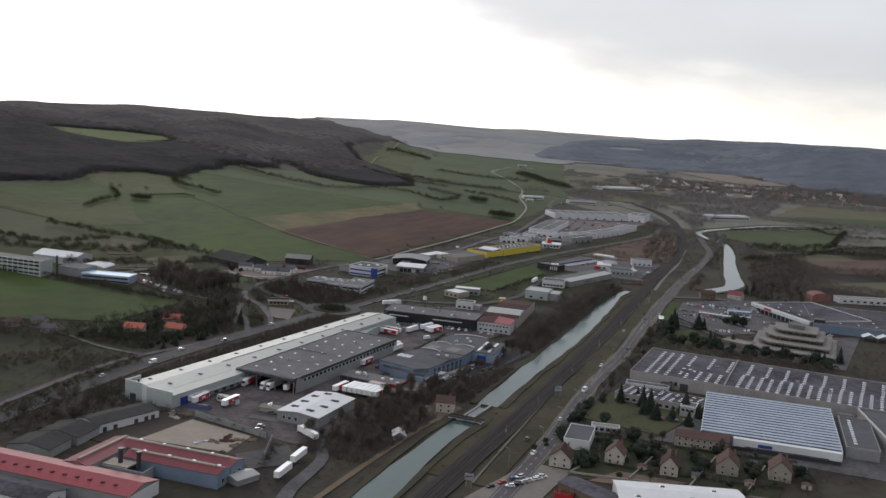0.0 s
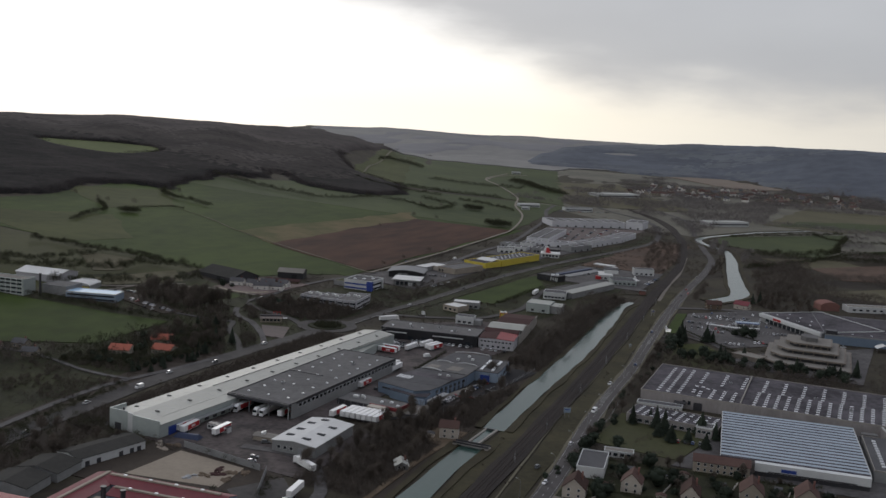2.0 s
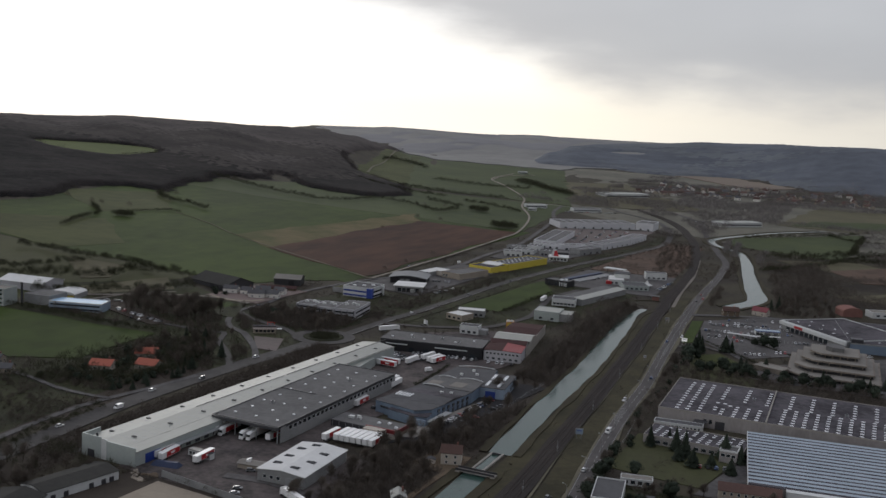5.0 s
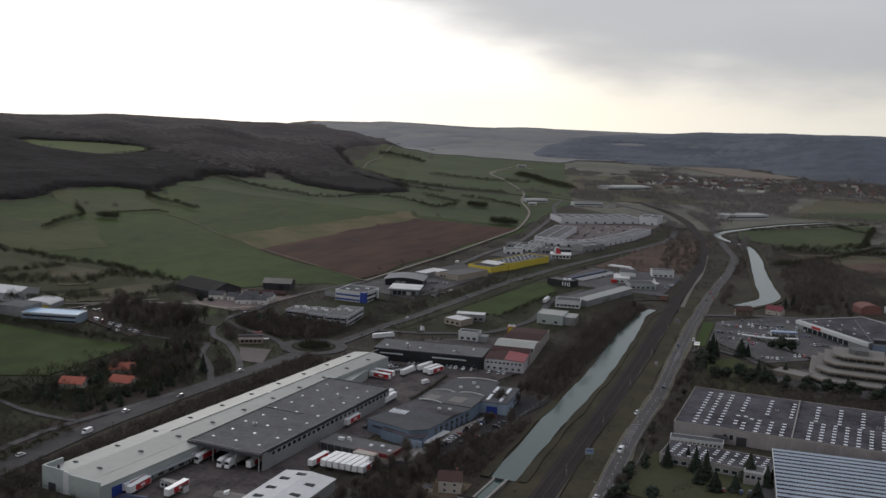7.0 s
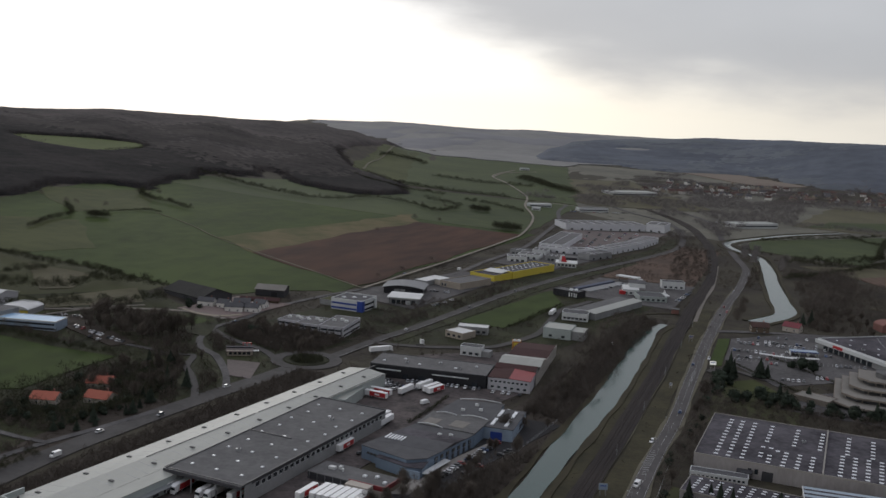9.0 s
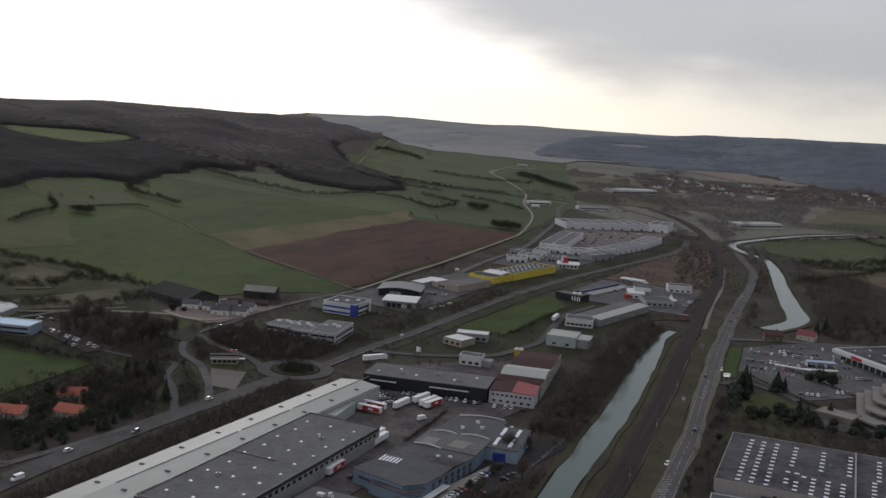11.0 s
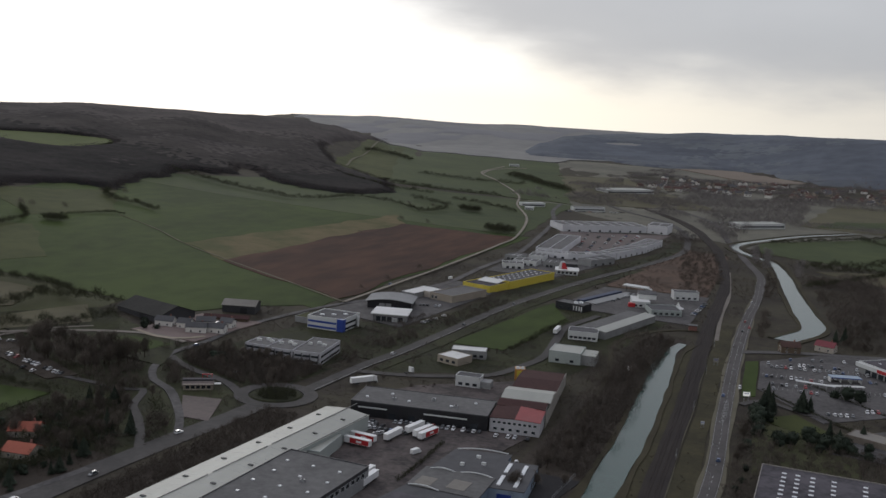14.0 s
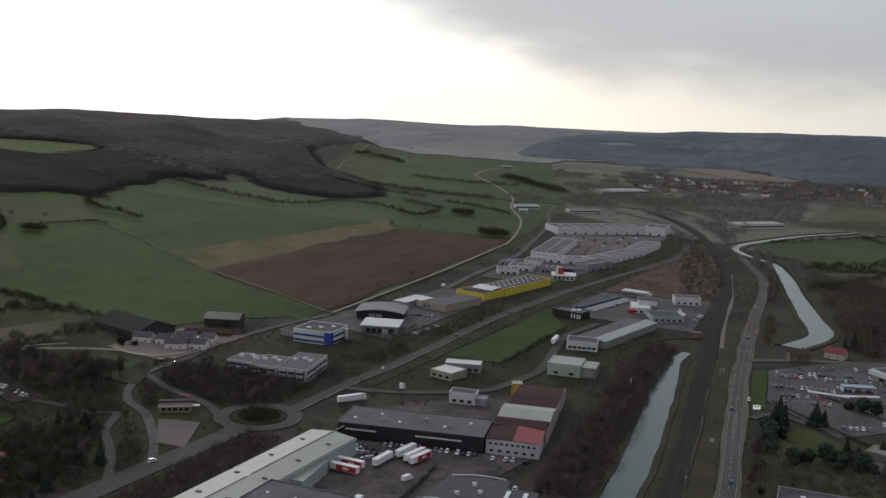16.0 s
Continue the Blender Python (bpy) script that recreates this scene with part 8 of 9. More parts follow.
scrub("scrub_reach", grid_spots(-215, -85, 985, 1320, 6.0, lambda x, y: (-172 - (y - 1000) * 0.075 < x < -166 - (y - 1000) * 0.06 or x > -112 - (y - 1000) * 0.14) and noise.noise((x * 0.03, y * 0.03, 21)) > -0.2, 0.6, 1.3), SCRUB, 3.0, 3.6, "scrub beside the upper reach")
scrub("scrub_houses", grid_spots(-486, -414, 492, 640, 4.6, lambda x, y: min(math.hypot(x + 449, y - 527), math.hypot(x + 430, y - 540), math.hypot(x + 447, y - 564)) > 9 and off_lanes(x, y, 7) and x > -467 + max(0, y - 590) * 0.1, 0.6, 1.1), SCRUB, 2.8, 3.6, "dense dark thicket round the red-roofed houses")
scrub("scrub_verge", grid_spots(-186, -149, 380, 960, 4.4, lambda x, y: (abs(x + 161.5 + (y - 500) * 0.047) < 1.8 or abs(x + 179 + (y - 500) * 0.05) < 2.2) and noise.noise((x * 0.06, y * 0.06, 31)) > -0.05, 0.25, 0.55), SCRUB, 2.2, 2.2, "low brown scrub along the railway", 50)
scrub("scrub_lots", grid_spots(-350, -225, 690, 1010, 6.0, lambda x, y: noise.noise((x * 0.035, y * 0.035, 41)) > 0.22 and not (-352 < x < -306 and 842 < y < 1012) and not (-320 < x < -236 and 678 < y < 800) and abs(x + 296) > 14 and y > 716, 0.4, 0.9), SCRUB, 2.4, 2.8, "patches of bare scrub between the workshops")
scrub("scrub_hillfoot", grid_spots(-900, -640, 640, 800, 7.0, lambda x, y: noise.noise((x * 0.02, y * 0.02, 51)) > 0.42, 0.6, 1.2), SCRUB, 3.0, 3.2, "bare thickets on rough pasture", 60)

thicket("woods_offices", grid_spots(-474, -390, 690, 738, 5.0, lambda x, y: off_lanes(x, y, 5) and math.hypot(x + 385, y - 676) > 25 and y > 690 + max(0, -430 - x) * 0.4, 0.6, 1.0), CANAL_WOOD, 3.2, 5.0, "dense bare trees before the office blocks", 80, 1.8, 0.09)
thicket("woods_field_edge", grid_spots(-545, -470, 440, 512, 5.5, lambda x, y: y < 470 + (x + 545) * 0.75 and y > 425 + (x + 545) * 0.6 and all(math.hypot(x - a, y - b) > 7 for a, b in ((-512, 484), (-505, 499), (-486, 488))), 0.6, 1.1), CANAL_WOOD, 3.4, 6.5, "dark bare trees round the houses by the field", 80, 1.8, 0.1)
thicket("woods_red_houses", grid_spots(-484, -410, 496, 640, 5.5, lambda x, y: off_lanes(x, y, 6) and x > -478 + max(0, y - 600) * 0.4 and noise.noise((x * 0.06, y * 0.06, 94)) > -0.35 and min(math.hypot(x + 449, y - 527), math.hypot(x + 428, y - 543), math.hypot(x + 447, y - 564)) > 9, 0.6, 1.15), HEDGE, 3.4, 7.5, "dark tangled trees round the red-roofed houses", 70, 1.9, 0.1)
thicket("woods_bypass", grid_spots(-412, -376, 735, 905, 5.0, lambda x, y: off_lanes(x, y, 6) and x < -380 and noise.noise((x * 0.05, y * 0.05, 95)) > -0.3 and not (-448 < x < -393 and 735 < y < 777), 0.5, 1.0), CANAL_WOOD, 3.0, 5.0, "bare scrubby trees along the bypass", 70, 1.7, 0.09)
thicket("woods_verge", grid_spots(-372, -345, 715, 845, 5.5, lambda x, y: off_lanes(x, y, 6) and noise.noise((x * 0.05, y * 0.05, 96)) > 0.0 and not (-366 < x < -340 and y < 760), 0.4, 0.9), CANAL_WOOD, 2.8, 4.2, "bare scrub beside the bypass", 60, 1.6, 0.09)
thicket("woods_works", grid_spots(-378, -318, 325, 412, 5.5, lambda x, y: (x < -354 or y > 396) and noise.noise((x * 0.06, y * 0.06, 97)) > -0.3 and not (-356 < x < -320 and y > 404), 0.6, 1.1), HEDGE, 3.2, 6.0, "dark bare trees round the old works", 70, 1.8, 0.1)
thicket("woods_lot", [(x + dice.uniform(-2, 2), y + dice.uniform(-2, 2), dice.uniform(0.5, 0.9)) for x, y in [(-300 + 4 * i, 405 - 0.7 * i) for i in range(11)] + [(-247 + 1.0 * i, 392 - 3.2 * i) for i in range(11)] + [(-263 + 2.6 * i, 368 - 1.8 * i) for i in range(7)]], HEDGE, 2.4, 4.0, "dark bushes along the yard walls", 70, 1.4, 0.09)
scrub("scrub_offices", grid_spots(-464, -388, 688, 740, 4.0, lambda x, y: off_lanes(x, y, 5), 0.7, 1.2), SCRUB, 2.8, 4.2, "dense bare hedge before the office blocks")
scrub("scrub_island", grid_spots(-397, -373, 664, 688, 2.4, lambda x, y: math.hypot(x + 385, y - 676) < 10.5, 0.6, 1.0), HEDGE, 2.4, 3.6, "dark planting on the roundabout island")
scrub("scrub_bank", grid_spots(-445, -388, 575, 660, 4.0, lambda x, y: off_lanes(x, y, 4) and abs(y - 655 + (x + 440) * 1.35) < 14, 0.4, 0.8), SCRUB, 2.2, 2.4, "low scrub on the bank between the lanes", 40)
plant(CONIFERS, [(-458, 617, 0.9), (-452, 618, 1.0), (-447, 622, 0.8), (-443, 618, 0.9), (-424, 581, 0.8), (-419, 585, 0.9), (-414, 583, 0.7), (-408, 588, 0.9)], "dark conifers beside the park lane")
plant(BUSHES, [(-457, 716, 1.0), (-452, 712, 1.2), (-449, 718, 0.9), (-443, 714, 1.1), (-404, 700, 0.8), (-530, 748, 1.0), (-524, 752, 1.0), (-540, 760, 1.2)], "bushes near the farm")
for kind, line, size in (("garden_hedge", [(-136, 462), (-110, 458), (-70, 464), (-30, 474)], 1.4), ("garden_hedge", [(-134, 500), (-100, 500), (-60, 508), (-28, 516)], 1.6), ("lane_hedge", [(-277, 600), (-277, 625), (-279, 652)], 1.6), ("office_hedge", [(-452, 850), (-430, 842), (-404, 838)], 1.5), ("car_park_hedge", [(-152, 842), (-128, 814), (-100, 784)], 1.3), ("car_park_hedge", [(-128, 872), (-100, 842), (-76, 818)], 1.1)):
    scrub(kind, row_spots(line, 1.6, 0.4, 0.7, 1.1), HEDGE, size, size * 1.3, "clipped dark green hedge", 60)


thicket("woods_canal", grid_spots(-250, -203, 530, 935, 6.0, lambda x, y: ease([(530, -224), (560, -216), (600, -207), (640, -207), (660, -236), (740, -238), (815, -252), (935, -258)], y) < x < ease([(530, -200), (622, -203), (700, -206.5), (745, -210), (790, -215), (840, -220), (935, -229)], y) and noise.noise((x * 0.05, y * 0.05, 91)) > -0.25, 0.6, 1.2), CANAL_WOOD, 3.6, 8.5, "bare brown trees along the canal's west bank", 90, 2.0, 0.075)
thicket("woods_lock", grid_spots(-246, -198, 395, 530, 6.5, lambda x, y: x < -200 - max(0, y - 470) * 0.1 and not (-224 < x < -194 and 470 < y < 508) and noise.noise((x * 0.05, y * 0.05, 92)) > -0.3 and math.hypot(x + 207, y - 436) > 9 and x > -236 + max(0, 440 - y) * 0.3, 0.5, 1.1), CANAL_WOOD, 3.4, 7.0, "bare brown trees beside the lock", 90, 2.0, 0.075)
thicket("reach_trees", [(x + dice.uniform(-3, 3), y + dice.uniform(-4, 4), dice.uniform(0.7, 1.2)) for x, y in [(-196 - 0.32 * i, 1335 + 3.2 * i) for i in range(46)] + [(-212 - 0.35 * i, 1370 + 3 * i) for i in range(40)] + [(-165 - 0.11 * i, 1300 + 4 * i) for i in range(30)]], HAZED_VALLEY_WOOD, 3.4, 7.5, "bare trees along the upper reach", 60, 2.2, 0.1)

scrub("scrub_college", grid_spots(-585, -490, 628, 682, 7, lambda x, y: True, 0.5, 0.9), SCRUB, 2.6, 4.0, "bare bushes between the parked cars", 40)
scrub("scrub_bypass_far", grid_spots(-352, -296, 960, 1420, 5.5, lambda x, y: 6 < abs(x - ease([(969, -362), (1043, -355), (1109, -346), (1172, -335), (1246, -320), (1320, -306), (1400, -297)], y)) < 13 and noise.noise((x * 0.03, y * 0.03, 81)) > -0.2, 0.4, 0.9), SCRUB, 2.4, 2.6, "bare scrub on the bypass banks", 40)

# ---- vehicles ----
def wheel_mesh(r, w):
    return shared(("wheel", r, w), lambda: Shape().bar((0, -w / 2, 0), (0, w / 2, 0), r, r, 12).mesh("wheel", RUBBER))


def rim_mesh(r, w):
    return shared(("rim", r, w), lambda: Shape().bar((0, -w / 2 - 0.02, 0), (0, w / 2 + 0.02, 0), r * 0.55, r * 0.55, 8).mesh("rim", STEEL))


def wheels(parent, spots, r, w):
    for x, y in spots:
        ob = part("wheel", wheel_mesh(r, w), None, parent)
        ob.location = (x, y, r)
        if r > 0.4:
            part("rim", rim_mesh(r, w), None, ob)


def trailer(stripe, label):
    """A box trailer, its length along x."""
    ob = tagged(new("box_trailer"), label, "trailer")
    part("box", Shape().box(0, -1.28, 1.15, 13.6, 1.28, 4.0), LORRY_WHITE, ob)
    if stripe:
        for y0, y1 in ((-1.31, -1.285), (1.285, 1.31)):
            part("side_panel", Shape().box(3.2, y0, 1.3, 13.2, y1, 3.7), stripe, ob, "red side panel")
        part("emblem", Shape().box(6.5, -1.335, 2.0, 9.5, -1.312, 3.0), LORRY_WHITE, ob, "plain white emblem shape")
    part("chassis", Shape().box(0.4, -0.5, 0.8, 13.4, 0.5, 1.15), DARK_TRIM, ob)
    part("rear_door", Shape().box(-0.05, -1.2, 1.2, 0.0, 1.2, 3.95), LORRY_WHITE, ob)
    part("bumper", Shape().box(-0.02, -1.2, 0.5, 0.12, 1.2, 0.75), DARK_TRIM, ob)
    for y in (-0.8, 0.8):
        part("leg", Shape().box(10.4, y - 0.1, 0, 10.6, y + 0.1, 1.15), DARK_TRIM, ob)
    wheels(ob, [(x, y) for x in (1.9, 3.2, 4.5) for y in (-1.05, 1.05)], 0.5, 0.38)
    return ob


def tractor(paint):
    ob = tagged(new("lorry_tractor"), "white lorry tractor unit with a tall cab", "lorry")
    low = [(3.4, -1.22, 1.0), (5.7, -1.22, 1.0), (5.7, 1.22, 1.0), (3.4, 1.22, 1.0)]
    part("cab", Shape().loft(low, [(3.5, -1.18, 3.7), (5.45, -1.18, 3.6), (5.45, 1.18, 3.6), (3.5, 1.18, 3.7)]), paint, ob)
    part("windscreen", Shape().plate((5.66, -1.1, 2.0), (5.66, 1.1, 2.0), (5.53, 1.1, 3.1), (5.53, -1.1, 3.1), -0.05), GLASS, ob)
    part("chassis", Shape().box(0, -0.45, 0.7, 5.6, 0.45, 1.0), DARK_TRIM, ob)
    part("bumper", Shape().box(5.6, -1.2, 0.4, 5.85, 1.2, 1.0), paint, ob)
    part("spoiler", Shape().loft([(3.5, -1.1, 3.7), (4.9, -1.1, 3.66), (4.9, 1.1, 3.66), (3.5, 1.1, 3.7)], [(3.5, -1.1, 4.2), (3.9, -1.1, 4.2), (3.9, 1.1, 4.2), (3.5, 1.1, 4.2)]), paint, ob)
    wheels(ob, [(x, y) for x in (1.0, 4.6) for y in (-1.05, 1.05)], 0.5, 0.36)
    return ob


def car(paint, colour, tall=1.45, long=4.3):
    ob = tagged(new("car"), colour + " hatchback car parked or driving", "car")
    k = long / 4.3
    prof = [(-2.1 * k, 0.3), (-2.1 * k, 0.85), (-1.5 * k, 0.95), (1.0 * k, 0.95), (2.0 * k, 0.75), (2.1 * k, 0.3)]
    part("body", Shape().loft([(x, -0.88, z) for x, z in prof], [(x, 0.88, z) for x, z in prof]), paint, ob)
    part("cabin", Shape().loft([(-1.9 * k, -0.8, 0.94), (1.05 * k, -0.8, 0.94), (1.05 * k, 0.8, 0.94), (-1.9 * k, 0.8, 0.94)], [(-1.6 * k, -0.66, tall - 0.08), (0.35 * k, -0.66, tall - 0.08), (0.35 * k, 0.66, tall - 0.08), (-1.6 * k, 0.66, tall - 0.08)]), GLASS, ob, "dark windows")
    part("car_roof", Shape().box(-1.62 * k, -0.68, tall - 0.08, 0.37 * k, 0.68, tall), paint, ob)
    wheels(ob, [(x * k, y) for x in (-1.35, 1.35) for y in (-0.78, 0.78)], 0.32, 0.2)
    return ob


def van(paint):
    ob = tagged(new("van"), "white panel van with dark windscreen", "van")
    prof = [(-2.7, 0.35), (-2.7, 2.4), (1.4, 2.45), (2.0, 1.4), (2.7, 1.15), (2.75, 0.35)]
    part("body", Shape().loft([(x, -0.98, z) for x, z in prof], [(x, 0.98, z) for x, z in prof]), paint, ob)
    part("windscreen", Shape().plate((1.48, -0.85, 2.36), (2.0, -0.85, 1.46), (2.0, 0.85, 1.46), (1.48, 0.85, 2.36), -0.04), GLASS, ob)
    wheels(ob, [(x, y) for x in (-1.7, 1.7) for y in (-0.85, 0.85)], 0.36, 0.24)
    return ob


RED_TRAILER = trailer(RED_PANEL, "white box trailer with bright red sides")
WHITE_TRAILER = trailer(None, "plain white box trailer")
TRACTOR = tractor(LORRY_WHITE)
CARS = [car(p, c) for p, c in zip(PAINTS, ("white", "silver", "grey", "black", "blue", "red"))] + [car(PAINTS[0], "white", 1.6, 4.6), car(PAINTS[2], "grey", 1.7, 4.7)]
VAN = van(LORRY_WHITE)


def put(ob, x, y, yaw, group=""):
    made = copy_thing(ob, pose(x, y, height(x, y) + 0.42, 0, 0, yaw))
    if group:
        tagged(made, group=group)
    return made


def lorry(kind, x, y, yaw, group=""):
    """A tractor coupled to a trailer; x, y is the trailer's tail."""
    put(kind, x, y, yaw, group)
    c, s = math.cos(radians(yaw)), math.sin(radians(yaw))
    put(TRACTOR, x + 10.6 * c, y + 10.6 * s, yaw, group)


depot = "trailers of the depot"
for x, y, yaw in ((-322.2, 420, 93), (-318.2, 419, 94), (-303, 424, 92), (-293, 467, 92), (-292.5, 485, 90), (-289.5, 515, 90), (-270.5, 482, 88)):
    put(RED_TRAILER, x, y, yaw, depot)
lorry(RED_TRAILER, -317.5, 478, 272, depot)
lorry(WHITE_TRAILER, -321.5, 478, 272, depot)
lorry(WHITE_TRAILER, -305.5, 479, 270, depot)
lorry(WHITE_TRAILER, -301.8, 479.5, 270, depot)
for i in range(7):
    put(RED_TRAILER if i == 6 else WHITE_TRAILER, -265.5 + 3.1 * i, 484.5 + 0.15 * i, 89, depot)
for x, y, yaw, kind in ((-298.5, 655, 80, WHITE_TRAILER), (-293, 652, 78, WHITE_TRAILER), (-289.5, 650, 77, RED_TRAILER), (-319, 636, -3, RED_TRAILER), (-318, 629, -3, RED_TRAILER), (-302.5, 640, 85, WHITE_TRAILER), (-290.5, 588, 86, WHITE_TRAILER)):
    put(kind, x, y, yaw, depot)
lorry(WHITE_TRAILER, -361, 715, 55)
put(WHITE_TRAILER, -225, 355, 98)
put(WHITE_TRAILER, -229.5, 375, 99)
lorry(WHITE_TRAILER, -236.5, 407, 152)
lorry(WHITE_TRAILER, -300, 905, 95)
put(TRACTOR, -345, 752, 60)
RED_TRAILER.matrix_world = pose(-285, 540, 0.42, 0, 0, 90)
WHITE_TRAILER.matrix_world = pose(-286, 584, 0.42, 0, 0, 90)
TRACTOR.matrix_world = pose(-277, 436, 0.42, 0, 0, 200)
VAN.matrix_world = pose(-284, 634, 0.42, 0, 0, 70)
for i, ob in enumerate(CARS):
    ob.matrix_world = pose(-318 + 2.7 * i, 654 + 0.4 * i, 0.45, 0, 0, 96)
mix = random.Random(21)
USUAL = [CARS[i] for i in (0, 0, 0, 1, 1, 2, 2, 3, 3, 6, 7, 4, 0, 1, 3, 5)]


def park(x0, y0, x1, y1, n, yaw, group, fill=0.75):
    for i in range(n):
        if mix.random() < fill:
            u = (i + 0.5) / n
            put(mix.choice(USUAL), x0 + (x1 - x0) * u + mix.uniform(-0.2, 0.2), y0 + (y1 - y0) * u + mix.uniform(-0.2, 0.2), yaw + mix.uniform(-3, 3) + 180 * mix.randrange(2), group)


park(-233, 530, -226.5, 596, 20, 12, "cars along the garage", 0.8)
park(-224, 545, -217, 590, 14, 12, "cars along the garage", 0.35)
park(-312, 668.5, -268, 677, 17, 100, "cars before the black hall", 0.85)
park(-324, 644, -320, 664, 7, 12, "cars in the north yard", 0.9)
park(-313, 645, -309, 651, 3, 12, "cars in the north yard", 0.9)
park(-262, 676, -244, 680, 6, 98, "cars before the black hall", 0.6)
park(-333, 648, -316, 654, 6, 60, "cars in the north yard")
park(-330, 642, -318, 646, 4, 70, "cars in the north yard")
park(-326, 656, -312, 660, 4, 95, "cars in the north yard")
park(-250, 640, -226, 652, 8, 100, "cars beside the garage", 0.5)
lot = "cars in the supermarket car park"
for ax, ay, bx, by, n, fill in ((-156, 925, -100, 950, 20, 0.4), (-157, 911, -92, 930, 24, 0.45), (-157, 903, -88, 918, 24, 0.45), (-156, 886, -86, 900, 24, 0.4), (-155, 877, -120, 882, 12, 0.5), (-152, 858, -128, 862, 9, 0.5), (-148, 847, -118, 852, 10, 0.3), (-98, 866, -66, 878, 11, 0.5), (-122, 808, -100, 814, 7, 0.55), (-96, 826, -66, 842, 10, 0.4)):
    park(ax, ay, bx, by, n, 98, lot, fill)
park(-498, 641, -552, 652, 20, 105, "cars under the trees", 0.4)
park(-504, 634, -545, 642, 14, 105, "cars under the trees", 0.25)
park(-578, 667, -560, 674, 7, 60, "cars under the trees", 0.9)
park(-426, 936, -404, 944, 8, 100, "cars by the vaulted hall", 0.8)
park(-466, 846, -456, 868, 8, 10, "cars by the offices", 0.7)
court = "cars in the retail court"
for k in range(5):
    park(-398 + 10 * k, 1310 + 6 * k, -428 + 14 * k, 1470 + 12 * k, 24, 5, court, 0.4)
park(-226, 1040, -224, 1100, 14, 5, "cars by the showrooms", 0.8)
park(-296, 1050, -288, 1100, 10, 5, "cars by the showrooms", 0.5)
park(-320, 1760, -240, 1830, 16, 40, "cars near the station", 0.7)
park(-530, 1700, -455, 1775, 18, 40, "vehicles in the far lorry park", 0.8)
park(-138, 404, -128, 426, 8, 30, "cars on the gravel lot", 0.9)
park(-145, 398, -137, 420, 6, 60, "cars on the gravel lot", 0.6)
park(-505, 790, -492, 800, 4, 40, "farm cars", 0.8)
park(-60, 770, -20, 745, 8, 60, "cars by the terraced offices", 0.4)
park(-80, 790, -30, 860, 12, 30, "cars by the supermarket", 0.4)
for x, y, yaw in ((-152, 470, 88), (-142.5, 452, 268), (-148, 512, 88), (-160.5, 640, 268), (-171.5, 815, 97), (-165, 838, 277), (-183, 1003, 97), (-180, 1020, 277), (-185.5, 1042, 97), (-190, 1130, 98), (-158, 700, 96), (-390, 432, 88), (-380, 380, 268), (-394, 505, 88), (-387, 540, 268), (-390, 600, 82), (-371, 790, 92), (-365, 895, 90), (-360, 990, 96), (-426, 700, 30), (-480, 735, 90), (-475, 1000, 90), (-276, 545, 88), (-270, 575, 88), (-277, 430, 30), (-270, 410, 20), (-268, 405, 40)):
    put(mix.choice(CARS), x, y, yaw, "cars on the move")
for x, y, yaw in ((-445, 1062, 85), (-153, 575, 268), (-387, 470, 268), (-232, 840, 100), (-284, 850, 95)):
    put(VAN, x, y, yaw)


# ---- lamps, signs and loose things ----
def street_lamp():
    ob = tagged(new("street_lamp"), "slim grey street lamp with a short arm", "lamp")
    part("pole", Shape().tube(0, 0, -0.2, 8.4, 0.1, 0.06, 8), STEEL, ob)
    part("arm", Shape().bar((0, 0, 8.3), (1.6, 0, 8.7), 0.05, 0.05, 6), STEEL, ob)
    part("head", Shape().box(1.4, -0.15, 8.62, 2.1, 0.15, 8.78), PALE_METAL, ob)
    return ob


LAMP = street_lamp()
LAMP.matrix_world = pose(-147, 430, 0.1, 0, 0, 180)
for y in range(470, 1000, 38):
    x = -140.2 - (y - 389) * 0.066 + 1.6
    copy_thing(LAMP, pose(x, y, 0, 0, 0, 180))



def billboard(x, y, yaw, w, h, up, face, label):
    ob = thing("billboard", label, "sign", x, y, yaw)
    part("board", Shape().box(-w / 2, -0.15, up, w / 2, 0.15, up + h), STEEL, ob)
    part("face", Shape().box(-w / 2 + 0.15, -0.2, up + 0.15, w / 2 - 0.15, -0.155, up + h - 0.15), face, ob, "plain pale sign face")
    part("sign_bar", Shape().box(-w / 3, -0.24, up + h * 0.55, w / 3, -0.205, up + h * 0.7), DEEP_BLUE, ob, "plain bars of writing")
    for px in (-w * 0.3, w * 0.3):
        part("post", Shape().box(px - 0.12, -0.1, -0.2, px + 0.12, 0.1, up), STEEL, ob)


billboard(-163.5, 556, 25, 4, 3, 3, PALE_BLUE, "pale blue-grey roadside billboard on posts")
billboard(-158.5, 813, 20, 4.2, 2.6, 3, LIT_SIGN, "white illuminated roadside sign on posts")
billboard(-186, 886, 20, 3.4, 2.6, 2.5, CONCRETE, "grey roadside sign board")
billboard(-153, 396, 20, 4, 3, 3, CONCRETE, "grey roadside sign board")
billboard(-173, 748, 20, 2, 1.8, 2.0, WHITE_METAL, "small pale trackside sign")
cabin = thing("site_cabin", "white site cabin with a row of dark windows", "cabin", -307, 434, -4)
part("body", Shape().box(-6.5, -1.5, 0.1, 6.5, 1.5, 3.2), WHITE_METAL, cabin)
part("cabin_roof", Shape().box(-6.7, -1.7, 3.2, 6.7, 1.7, 3.4), DARK_TRIM, cabin)
windows(cabin, "s", -6, 6, -1.5, 1.2, 6, 1.4, 1.2, DARK_TRIM)
tarp = thing("tarpaulin_heap", "dark blue covered heap beside the yard", "heap", -313, 417, 10)
